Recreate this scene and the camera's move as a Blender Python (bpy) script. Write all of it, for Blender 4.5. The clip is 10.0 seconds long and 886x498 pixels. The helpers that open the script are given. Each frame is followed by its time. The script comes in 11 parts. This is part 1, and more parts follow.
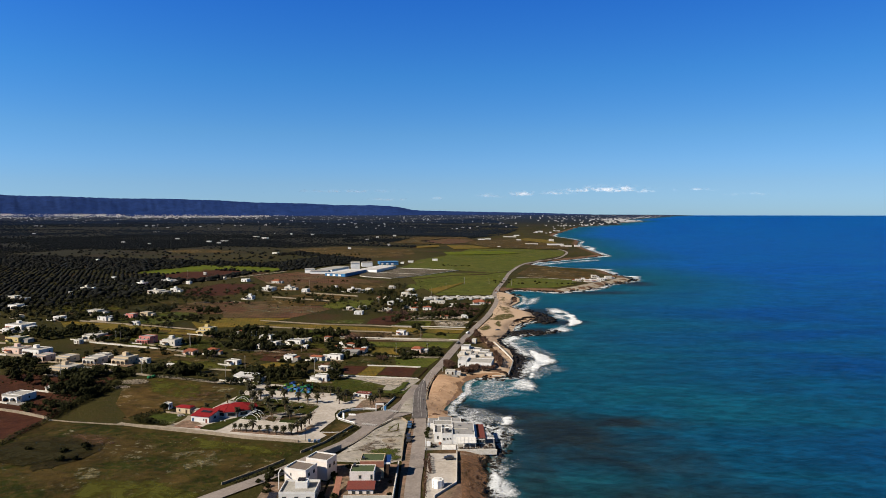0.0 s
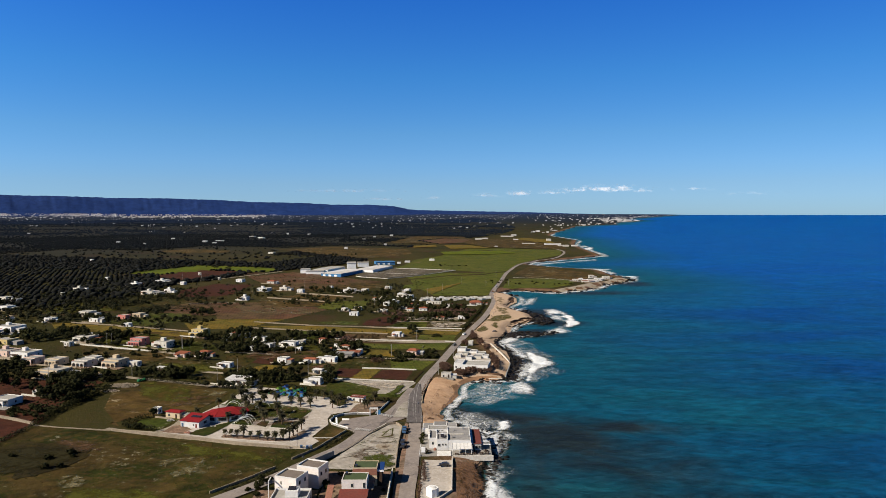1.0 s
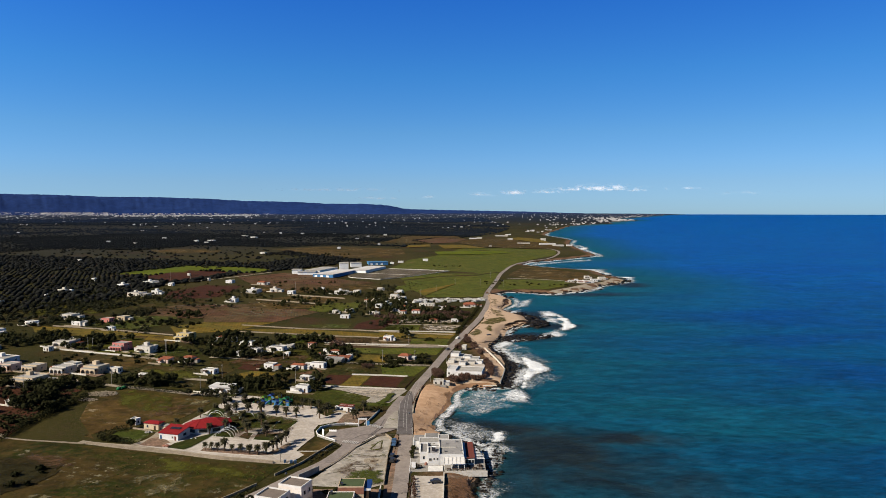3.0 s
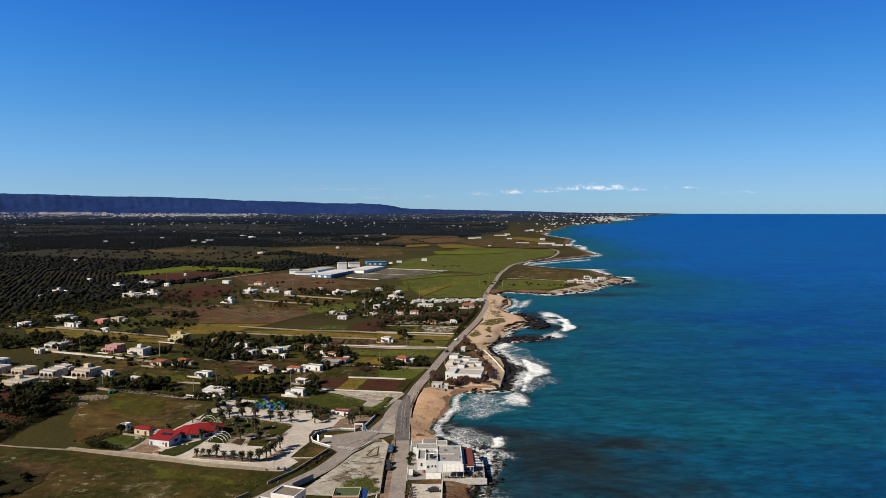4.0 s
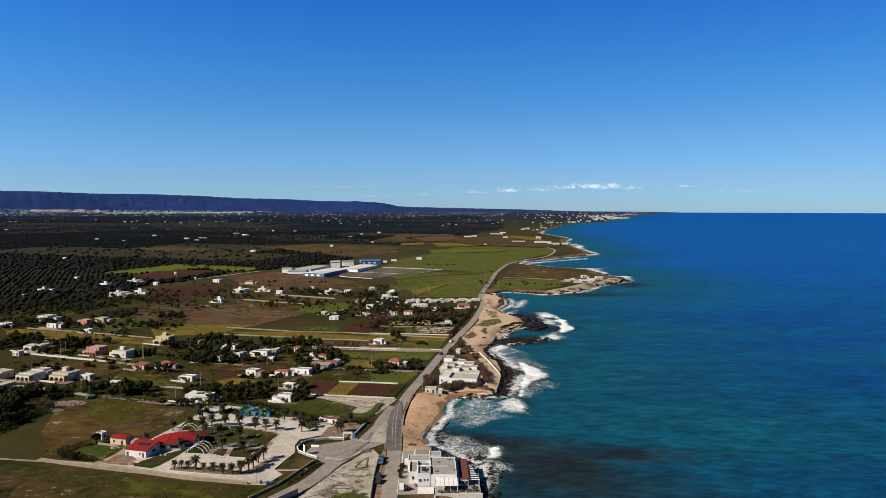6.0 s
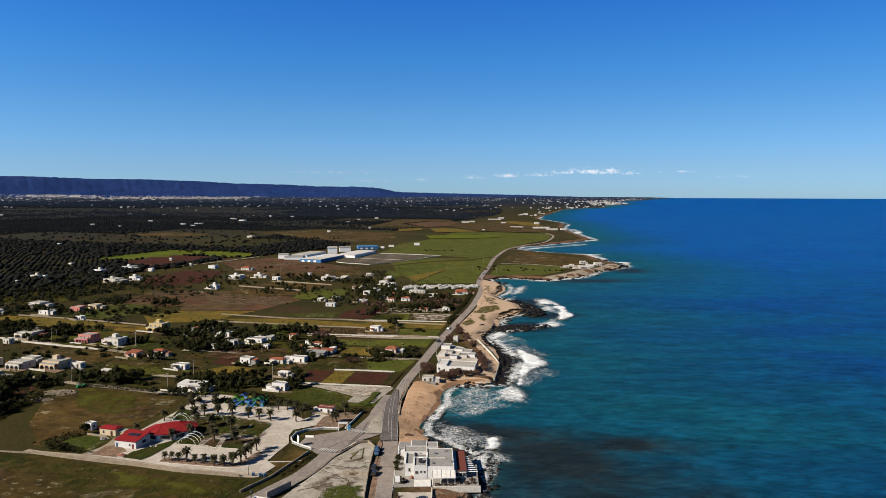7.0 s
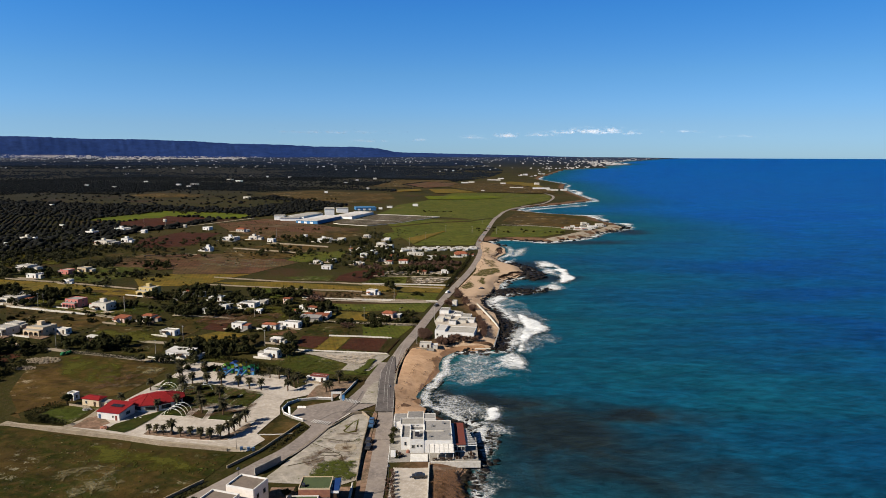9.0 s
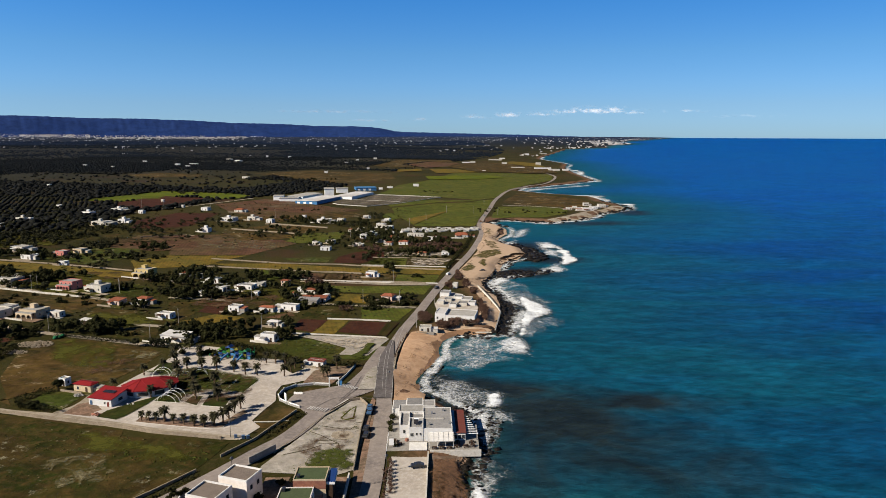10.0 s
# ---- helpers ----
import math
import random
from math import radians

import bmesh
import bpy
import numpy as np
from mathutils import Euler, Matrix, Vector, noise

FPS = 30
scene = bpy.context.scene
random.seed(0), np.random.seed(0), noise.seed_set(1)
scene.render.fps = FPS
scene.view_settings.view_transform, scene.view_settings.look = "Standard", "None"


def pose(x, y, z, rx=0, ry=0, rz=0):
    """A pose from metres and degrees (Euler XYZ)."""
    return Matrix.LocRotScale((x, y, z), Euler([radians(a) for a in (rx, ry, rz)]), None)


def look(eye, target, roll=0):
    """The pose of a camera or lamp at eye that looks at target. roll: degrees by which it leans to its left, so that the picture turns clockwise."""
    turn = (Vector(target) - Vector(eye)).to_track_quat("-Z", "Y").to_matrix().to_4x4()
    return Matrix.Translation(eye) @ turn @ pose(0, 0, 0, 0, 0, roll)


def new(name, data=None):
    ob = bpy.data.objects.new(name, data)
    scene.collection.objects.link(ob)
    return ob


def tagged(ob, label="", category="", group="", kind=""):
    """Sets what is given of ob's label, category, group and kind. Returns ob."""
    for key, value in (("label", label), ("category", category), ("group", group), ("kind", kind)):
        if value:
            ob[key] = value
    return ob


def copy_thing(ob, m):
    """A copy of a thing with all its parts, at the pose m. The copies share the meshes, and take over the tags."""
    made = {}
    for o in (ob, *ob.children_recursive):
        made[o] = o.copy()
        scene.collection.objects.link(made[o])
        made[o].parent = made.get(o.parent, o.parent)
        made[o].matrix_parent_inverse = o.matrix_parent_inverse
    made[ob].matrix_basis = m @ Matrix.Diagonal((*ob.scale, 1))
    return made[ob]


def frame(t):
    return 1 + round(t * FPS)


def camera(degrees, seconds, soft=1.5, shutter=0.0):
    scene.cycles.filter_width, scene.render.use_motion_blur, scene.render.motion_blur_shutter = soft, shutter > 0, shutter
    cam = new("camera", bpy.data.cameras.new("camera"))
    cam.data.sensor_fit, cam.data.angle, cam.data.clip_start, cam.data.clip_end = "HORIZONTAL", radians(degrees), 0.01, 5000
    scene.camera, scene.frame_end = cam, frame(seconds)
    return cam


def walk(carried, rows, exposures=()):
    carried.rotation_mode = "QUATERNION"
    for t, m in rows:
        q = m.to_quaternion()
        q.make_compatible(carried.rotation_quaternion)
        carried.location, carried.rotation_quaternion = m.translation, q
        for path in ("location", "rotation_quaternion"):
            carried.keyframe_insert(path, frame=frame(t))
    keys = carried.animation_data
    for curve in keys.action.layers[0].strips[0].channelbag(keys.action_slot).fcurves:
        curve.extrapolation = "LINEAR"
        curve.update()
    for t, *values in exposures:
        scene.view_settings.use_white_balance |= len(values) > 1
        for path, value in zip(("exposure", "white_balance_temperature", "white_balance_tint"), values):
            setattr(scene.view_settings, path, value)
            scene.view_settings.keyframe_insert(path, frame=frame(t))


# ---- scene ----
# World axes: x right along the shore, y ahead up the coast, z up; the sea lies at z = 0.
cam = camera(65.3, 10.0, soft=0.7)
EXPOSURE = 0.85
ROWS = [
    (0.0, 0.00, 0.00, 100.00, 0.000, -3.055, 0.085),
    (0.5, 0.46, 3.44, 100.13, -0.090, -3.086, 0.120),
    (1.0, 0.93, 6.85, 100.39, -0.224, -3.098, 0.096),
    (1.5, 1.39, 10.28, 100.83, -0.388, -3.152, 0.136),
    (2.0, 1.68, 13.80, 101.22, -0.534, -3.171, 0.126),
    (2.5, 1.90, 17.51, 101.43, -0.632, -3.166, 0.041),
    (4.0, 2.60, 29.29, 101.64, -0.761, -3.220, 0.055),
    (4.5, 2.84, 33.23, 101.59, -0.831, -3.210, -0.020),
    (5.0, 3.08, 37.17, 101.53, -0.944, -3.221, -0.039),
    (6.5, 3.82, 48.90, 101.24, -1.201, -3.715, -0.094),
    (7.0, 4.04, 52.77, 101.13, -1.285, -4.569, -0.095),
    (7.5, 4.27, 56.70, 101.00, -1.304, -5.423, -0.084),
    (8.0, 4.52, 60.64, 100.77, -1.307, -6.204, -0.110),
    (8.5, 4.72, 64.55, 100.52, -1.325, -7.011, -0.102),
    (9.0, 4.89, 68.52, 100.32, -1.353, -7.815, -0.083),
    (9.5, 5.10, 72.49, 100.17, -1.329, -8.623, -0.136),
    (10.0, 5.43, 76.52, 100.04, -1.271, -9.467, -0.104),
]
walk(cam, [(t, pose(x, y, z, 90 + pitch, roll, yaw)) for t, x, y, z, yaw, pitch, roll in ROWS], [(0.0, EXPOSURE), (10.0, EXPOSURE)])

# ---------------------------------------------------------------- light
SUN_ELEV, SUN_FROM = 34.0, (-0.90, -0.43)
sun_data = bpy.data.lights.new("sun", "SUN")
sun_data.energy, sun_data.angle, sun_data.color = 5.0, radians(0.53), (1.0, 0.90, 0.76)
sun = new("sun", sun_data)
sun_up = math.tan(radians(SUN_ELEV)) * math.hypot(*SUN_FROM)
sun.matrix_world = look((SUN_FROM[0] * 500, SUN_FROM[1] * 500, sun_up * 500), (0, 0, 0))

world = bpy.data.worlds.new("sky")
scene.world = world
world.use_nodes = True
wn, wl = world.node_tree.nodes, world.node_tree.links
wn.clear()
sky = wn.new("ShaderNodeTexSky")
sky.sky_type, sky.sun_disc = "NISHITA", False
sky.sun_elevation, sky.sun_rotation = radians(SUN_ELEV), math.atan2(SUN_FROM[0], SUN_FROM[1])
sky.altitude, sky.air_density, sky.dust_density, sky.ozone_density = 100, 1.0, 0.0, 2.0
tone = wn.new("ShaderNodeHueSaturation")
tone.inputs["Saturation"].default_value = 1.2
back = wn.new("ShaderNodeBackground")
back.inputs["Strength"].default_value = 0.0565
wout = wn.new("ShaderNodeOutputWorld")
wl.new(sky.outputs["Color"], tone.inputs["Color"])
tint = wn.new("ShaderNodeMix")
tint.data_type, tint.blend_type = "RGBA", "MULTIPLY"
tint.inputs["Factor"].default_value = 1.0
# the air pales towards the horizon and deepens towards the zenith
SKY_TONES = ((0.0, 0.325, 0.610, 1.38), (0.04, 0.375, 0.61, 1.14), (0.11, 0.364, 0.665, 1.065), (0.19, 0.267, 0.682, 1.147), (0.30, 0.18, 0.61, 1.30), (0.46, 0.19, 0.29, 0.46), (1.0, 0.17, 0.15, 0.14))
way = wn.new("ShaderNodeTexCoord")
rise = wn.new("ShaderNodeSeparateXYZ")
tones = wn.new("ShaderNodeValToRGB")
while len(tones.color_ramp.elements) < len(SKY_TONES):
    tones.color_ramp.elements.new(0.5)
for knot, (at, *rgb) in zip(tones.color_ramp.elements, SKY_TONES):
    knot.position, knot.color = at, (*rgb, 1.0)
wl.new(way.outputs["Generated"], rise.inputs[0])
wl.new(rise.outputs["Z"], tones.inputs["Fac"])
even = wn.new("ShaderNodeMapRange")
for sock, val in (("From Min", -0.55), ("From Max", 0.55), ("To Min", 1.17), ("To Max", 0.88)):
    even.inputs[sock].default_value = val
wl.new(rise.outputs["X"], even.inputs["Value"])
toned = wn.new("ShaderNodeVectorMath")
toned.operation = "SCALE"
wl.new(tones.outputs["Color"], toned.inputs[0])
wl.new(even.outputs["Result"], toned.inputs["Scale"])
wl.new(toned.outputs[0], tint.inputs["B"])
wl.new(tone.outputs["Color"], tint.inputs["A"])
wl.new(tint.outputs["Result"], back.inputs["Color"])
wl.new(back.outputs["Background"], wout.inputs["Surface"])


# ---------------------------------------------------------------- materials
def shader(name):
    m = bpy.data.materials.new(name)
    m.use_nodes = True
    nt = m.node_tree
    return m, nt.nodes, nt.links, nt.nodes["Principled BSDF"]


def noise_tex(nodes, links, vec, scale, detail=4.0, rough=0.6, dist=0.0):
    n = nodes.new("ShaderNodeTexNoise")
    n.inputs["Scale"].default_value, n.inputs["Detail"].default_value = scale, detail
    n.inputs["Roughness"].default_value, n.inputs["Distortion"].default_value = rough, dist
    links.new(vec, n.inputs["Vector"])
    return n.outputs["Fac"]


def ramp(nodes, links, fac, lo, hi):
    r = nodes.new("ShaderNodeMapRange")
    r.inputs["From Min"].default_value, r.inputs["From Max"].default_value = lo, hi
    links.new(fac, r.inputs["Value"])
    return r.outputs["Result"]


def mix(nodes, links, fac, a, b, kind="MIX"):
    m = nodes.new("ShaderNodeMix")
    m.data_type, m.blend_type = "RGBA", kind
    for sock, val in ((m.inputs["Factor"], fac), (m.inputs["A"], a), (m.inputs["B"], b)):
        if isinstance(val, (int, float)):
            sock.default_value = val
        elif isinstance(val, tuple):
            sock.default_value = (*val, 1.0)
        else:
            links.new(val, sock)
    return m.outputs["Result"]


def surface(name, main, second, third=None, coarse=0.05, fine=0.6, rough=0.9, bump=0.3, depth=0.1, share=0.5, vary=0.0, island=0.0, metal=0.0, spec=0.04, where="Object", flecks=None, rows=None, mottle=0.0):
    """Two colours in patches, a third in fine grain, and a bump; sizes by frequency per metre."""
    m, nodes, links, bsdf = shader(name)
    tc = nodes.new("ShaderNodeTexCoord").outputs[where]
    big = ramp(nodes, links, noise_tex(nodes, links, tc, coarse, 5.0, 0.65, 0.4), share - 0.07, share + 0.07)
    small = noise_tex(nodes, links, tc, fine, 5.0, 0.7)
    col = mix(nodes, links, big, main, second)
    col = mix(nodes, links, ramp(nodes, links, small, 0.45, 0.7), col, third or tuple(0.6 * c for c in main))
    if rows:
        wave = nodes.new("ShaderNodeTexWave")
        wave.inputs["Scale"].default_value, wave.inputs["Distortion"].default_value, wave.inputs["Detail"].default_value = rows[1], 2.0, 3.0
        wave.inputs["Detail Scale"].default_value = 0.3
        spin = nodes.new("ShaderNodeMapping")
        spin.inputs["Rotation"].default_value = (0, 0, radians(rows[0]))
        links.new(tc, spin.inputs["Vector"])
        links.new(spin.outputs[0], wave.inputs["Vector"])
        col = mix(nodes, links, ramp(nodes, links, wave.outputs["Fac"], 0.4, 2.2), col, rows[2])
    if flecks:
        mask = noise_tex(nodes, links, tc, flecks[1], 6.0, 0.75)
        zone = noise_tex(nodes, links, tc, flecks[1] * 0.2, 2.0, 0.5)
        both = nodes.new("ShaderNodeMath")
        both.operation = "MULTIPLY"
        links.new(ramp(nodes, links, mask, flecks[2], flecks[2] + 0.09), both.inputs[0])
        links.new(ramp(nodes, links, zone, 0.5, 0.62), both.inputs[1])
        col = mix(nodes, links, both.outputs[0], col, flecks[0])
    if mottle:
        patch = noise_tex(nodes, links, tc, coarse * 3.1, 6.0, 0.72, 0.8)
        hue = nodes.new("ShaderNodeHueSaturation")
        reach = nodes.new("ShaderNodeMapRange")
        for sock, val in (("From Min", 0.36), ("From Max", 0.64), ("To Min", 1 - mottle), ("To Max", 1 + mottle)):
            reach.inputs[sock].default_value = val
        links.new(patch, reach.inputs["Value"])
        links.new(reach.outputs["Result"], hue.inputs["Value"])
        links.new(col, hue.inputs["Color"])
        col = hue.outputs["Color"]
    for amount, node, sock in ((vary, "ShaderNodeObjectInfo", "Random"), (island, "ShaderNodeNewGeometry", "Random Per Island")):
        if amount:
            value = ramp(nodes, links, nodes.new(node).outputs[sock], 0.0, 1.0)
            hsv = nodes.new("ShaderNodeHueSaturation")
            span = nodes.new("ShaderNodeMapRange")
            span.inputs["To Min"].default_value, span.inputs["To Max"].default_value = 1 - amount, 1 + amount
            links.new(value, span.inputs["Value"])
            links.new(span.outputs["Result"], hsv.inputs["Value"])
            links.new(col, hsv.inputs["Color"])
            col = hsv.outputs["Color"]
    links.new(col, bsdf.inputs["Base Color"])
    bsdf.inputs["Roughness"].default_value, bsdf.inputs["Metallic"].default_value = rough, metal
    bsdf.inputs["Specular IOR Level"].default_value = spec
    if bump:
        b = nodes.new("ShaderNodeBump")
        b.inputs["Strength"].default_value, b.inputs["Distance"].default_value = bump, depth
        links.new(small, b.inputs["Height"])
        links.new(b.outputs["Normal"], bsdf.inputs["Normal"])
    return m


M = {
    "meadow": surface("meadow", (0.0414, 0.0288, 0.00792), (0.0165, 0.0200, 0.0030), (0.054, 0.034, 0.0105), 0.028, 0.3, bump=0.9, depth=0.5, flecks=((0.2, 0.185, 0.12), 0.26, 0.56), mottle=0.42),
    "grass": surface("grass", (0.0373, 0.048, 0.00792), (0.0538, 0.048, 0.0111), (0.0269, 0.0326, 0.00554), 0.09, 0.6, bump=0.8, depth=0.3, flecks=((0.22, 0.19, 0.13), 0.3, 0.54), mottle=0.42),
    "joint": surface("joint", (0.07, 0.055, 0.04), (0.05, 0.05, 0.025), (0.1, 0.08, 0.06), 0.2, 0.8, bump=0.3),
    "dry_grass": surface("dry_grass", (0.05797, 0.0367, 0.009135), (0.0246, 0.02186, 0.005622), (0.07466, 0.04529, 0.01825), 0.03, 0.3, bump=0.8, depth=0.4, flecks=((0.24, 0.2, 0.13), 0.12, 0.55), mottle=0.42),
    "green_crop": surface("green_crop", (0.06171, 0.06955, 0.00952), (0.04267, 0.05902, 0.007594), (0.08893, 0.07594, 0.01714), 0.03, 0.4, bump=0.5, depth=0.3, rows=(-12, 0.15, (0.03, 0.026, 0.008)), flecks=((0.10, 0.075, 0.03), 0.06, 0.56), mottle=0.3),
    "lime_crop": surface("lime_crop", (0.0756, 0.0928, 0.00566), (0.0518, 0.0712, 0.00566), (0.0801, 0.0793, 0.0113), 0.02, 0.2, bump=0.4),
    "lawn": surface("lawn", (0.0158, 0.0265, 0.00421), (0.0246, 0.028, 0.0056), (0.0315, 0.0265, 0.00842), 0.1, 0.9, bump=0.6, mottle=0.35),
    "yellow_field": surface("yellow_field", (0.1301, 0.08437, 0.0121), (0.08412, 0.0687, 0.0121), (0.1109, 0.07195, 0.01804), 0.05, 0.4, bump=0.6, depth=0.3, rows=(-12, 0.13, (0.05, 0.045, 0.012)), mottle=0.3),
    "red_soil": surface("red_soil", (0.04428, 0.01525, 0.008364), (0.03387, 0.01484, 0.008364), (0.05715, 0.02083, 0.01041), 0.05, 0.7, bump=0.8, depth=0.25, rows=(-12, 0.17, (0.03, 0.018, 0.012)), mottle=0.3),
    "brown_soil": surface("brown_soil", (0.07312, 0.03575, 0.01933), (0.06448, 0.04568, 0.01933), (0.0945, 0.04968, 0.02754), 0.025, 0.4, bump=0.8, depth=0.3, rows=(-10, 0.12, (0.03, 0.024, 0.014)), flecks=((0.10, 0.075, 0.05), 0.04, 0.54), mottle=0.35),
    "burnt": surface("burnt", (0.0135, 0.0115, 0.0042), (0.024, 0.0190, 0.0055), (0.030, 0.021, 0.008), 0.08, 0.5, bump=0.9, depth=0.5, mottle=0.4),
    "gravel": surface("gravel", (0.349, 0.3128, 0.2716), (0.2985, 0.2616, 0.2187), (0.3907, 0.3621, 0.3244), 0.06, 0.8, bump=0.4, depth=0.05, mottle=0.14),
    "pale_lot": surface("pale_lot", (0.3, 0.2751, 0.2398), (0.245, 0.2184, 0.1848), (0.19, 0.1764, 0.1375), 0.07, 0.5, bump=0.3, depth=0.05, flecks=((0.10, 0.10, 0.035), 0.4, 0.555), mottle=0.2),
    "lane": surface("lane", (0.251, 0.215, 0.162), (0.202, 0.166, 0.119), (0.283, 0.245, 0.197), 0.08, 0.6, bump=0.4, mottle=0.2),
    "asphalt": surface("asphalt", (0.1968, 0.1686, 0.1484), (0.1576, 0.136, 0.1244), (0.236, 0.205, 0.1785), 0.06, 0.8, bump=0.2, depth=0.02, mottle=0.13),
    "new_asphalt": surface("new_asphalt", (0.09815, 0.08627, 0.08276), (0.08046, 0.0725, 0.06899), (0.1145, 0.1035, 0.09815), 0.08, 1.0, bump=0.2, depth=0.02, mottle=0.25),
    "verge": surface("verge", (0.157, 0.0983, 0.0669), (0.11, 0.0826, 0.055), (0.204, 0.141, 0.102), 0.12, 0.7, bump=0.5, mottle=0.35),
    "sand": surface("sand", (0.435, 0.288, 0.178), (0.375, 0.24, 0.142), (0.318, 0.194, 0.116), 0.05, 0.35, bump=0.5, depth=0.25, mottle=0.14),
    "pale_sand": surface("pale_sand", (0.40, 0.295, 0.205), (0.35, 0.25, 0.168), (0.29, 0.205, 0.135), 0.05, 0.35, bump=0.5, depth=0.2, mottle=0.2),
    "wet_sand": surface("wet_sand", (0.235, 0.137, 0.076), (0.185, 0.108, 0.062), (0.16, 0.095, 0.056), 0.08, 0.5, rough=0.5, bump=0.2, spec=0.2),
    "rock": surface("rock", (0.134, 0.0798, 0.0504), (0.042, 0.0302, 0.0235), (0.202, 0.134, 0.0924), 0.15, 0.5, bump=1.0, depth=0.8, mottle=0.3),
    "wet_rock": surface("wet_rock", (0.0129, 0.0112, 0.01), (0.0176, 0.0147, 0.0118), (0.00706, 0.00647, 0.00588), 0.2, 0.7, rough=0.55, bump=1.0, depth=0.6),
    "plaster": surface("plaster", (0.5478, 0.5409, 0.5194), (0.4919, 0.4842, 0.4644), (0.4644, 0.4489, 0.4214), 0.3, 1.5, bump=0.1, depth=0.02, vary=0.08),
    "villa_wall": surface("villa_wall", (0.58, 0.535, 0.495), (0.53, 0.485, 0.445), (0.48, 0.44, 0.40), 0.3, 1.5, bump=0.1, depth=0.02),
    "cream": surface("cream", (0.4301, 0.3468, 0.2355), (0.3816, 0.3051, 0.2082), (0.3468, 0.278, 0.1946), 0.3, 1.5, bump=0.1, depth=0.02, vary=0.1),
    "pink": surface("pink", (0.408, 0.139, 0.123), (0.376, 0.163, 0.139), (0.343, 0.123, 0.106), 0.3, 1.5, bump=0.1, depth=0.02),
    "rose": surface("rose", (0.506, 0.376, 0.311), (0.458, 0.343, 0.286), (0.408, 0.302, 0.245), 0.3, 1.5, bump=0.1, depth=0.02),
    "yellow": surface("yellow", (0.4165, 0.3196, 0.1386), (0.3816, 0.2983, 0.1386), (0.3468, 0.2643, 0.1182), 0.3, 1.5, bump=0.1, depth=0.02),
    "stone_wall": surface("stone_wall", (0.26, 0.213, 0.157), (0.201, 0.165, 0.118), (0.144, 0.118, 0.0848), 0.4, 2.5, bump=1.0, depth=0.15),
    "white_wall": surface("white_wall", (0.491, 0.467, 0.418), (0.41, 0.386, 0.336), (0.328, 0.303, 0.254), 0.2, 1.2, bump=0.3, depth=0.05),
    "roof_grey": surface("roof_grey", (0.197, 0.19, 0.183), (0.157, 0.154, 0.15), (0.236, 0.229, 0.216), 0.25, 1.2, bump=0.2, depth=0.03, vary=0.15),
    "roof_pale": surface("roof_pale", (0.29, 0.279, 0.257), (0.245, 0.235, 0.212), (0.201, 0.19, 0.167), 0.25, 1.2, bump=0.2, depth=0.03, vary=0.12),
    "roof_gravel": surface("roof_gravel", (0.144, 0.118, 0.0983), (0.118, 0.0983, 0.0819), (0.177, 0.144, 0.124), 0.4, 3.0, bump=0.5, depth=0.05),
    "roof_green": surface("roof_green", (0.0557, 0.0753, 0.036), (0.0491, 0.0655, 0.0328), (0.0655, 0.0819, 0.0426), 0.3, 1.5, bump=0.1),
    "roof_red": surface("roof_red", (0.1858, 0.0141, 0.01574), (0.1574, 0.0135, 0.01471), (0.135, 0.01238, 0.0135), 0.2, 1.0, rough=0.7, bump=0.2, depth=0.03),
    "roof_tile": surface("roof_tile", (0.223, 0.0786, 0.0426), (0.171, 0.059, 0.0328), (0.131, 0.0491, 0.0328), 0.5, 2.0, bump=0.4, depth=0.05, vary=0.15),
    "terracotta": surface("terracotta", (0.236, 0.112, 0.0753), (0.197, 0.0916, 0.0655), (0.171, 0.0786, 0.059), 0.5, 2.0, bump=0.2),
    "blue_sheet": surface("blue_sheet", (0.01185, 0.0354, 0.1297), (0.01185, 0.03143, 0.1095), (0.01575, 0.04328, 0.1417), 0.3, 1.0, rough=0.5, bump=0.1),
    "sky_sheet": surface("sky_sheet", (0.05, 0.15, 0.3), (0.04, 0.13, 0.26), (0.06, 0.17, 0.31), 0.3, 1.0, rough=0.5, bump=0.1),
    "green_sheet": surface("green_sheet", (0.0162, 0.105, 0.0403), (0.0121, 0.0848, 0.0322), (0.0202, 0.121, 0.0524), 0.6, 2.0, rough=0.5, bump=0.1),
    "lime_sheet": surface("lime_sheet", (0.0606, 0.127, 0.00906), (0.0514, 0.109, 0.00906), (0.0726, 0.136, 0.0151), 0.6, 2.0, rough=0.5, bump=0.1),
    "yellow_sheet": surface("yellow_sheet", (0.111, 0.101, 0.0101), (0.101, 0.0888, 0.0101), (0.101, 0.0908, 0.0202), 0.6, 2.0, rough=0.5, bump=0.1),
    "glass": surface("glass", (0.025, 0.03, 0.035), (0.02, 0.025, 0.03), (0.03, 0.035, 0.04), 0.5, 1.0, rough=0.12, bump=0.0, spec=0.6),
    "solar": surface("solar", (0.02, 0.02, 0.025), (0.015, 0.015, 0.02), (0.03, 0.03, 0.035), 0.5, 3.0, rough=0.2, bump=0.0, spec=0.2),
    "dark_wood": surface("dark_wood", (0.0462, 0.0294, 0.021), (0.0336, 0.0227, 0.0168), (0.0588, 0.0378, 0.0252), 0.5, 3.0, bump=0.3),
    "wood": surface("wood", (0.202, 0.109, 0.063), (0.168, 0.0924, 0.0546), (0.143, 0.0756, 0.0462), 0.5, 3.0, bump=0.3),
    "metal": surface("metal", (0.302, 0.302, 0.302), (0.252, 0.252, 0.252), (0.218, 0.21, 0.202), 0.5, 3.0, rough=0.5, bump=0.1, metal=0.5),
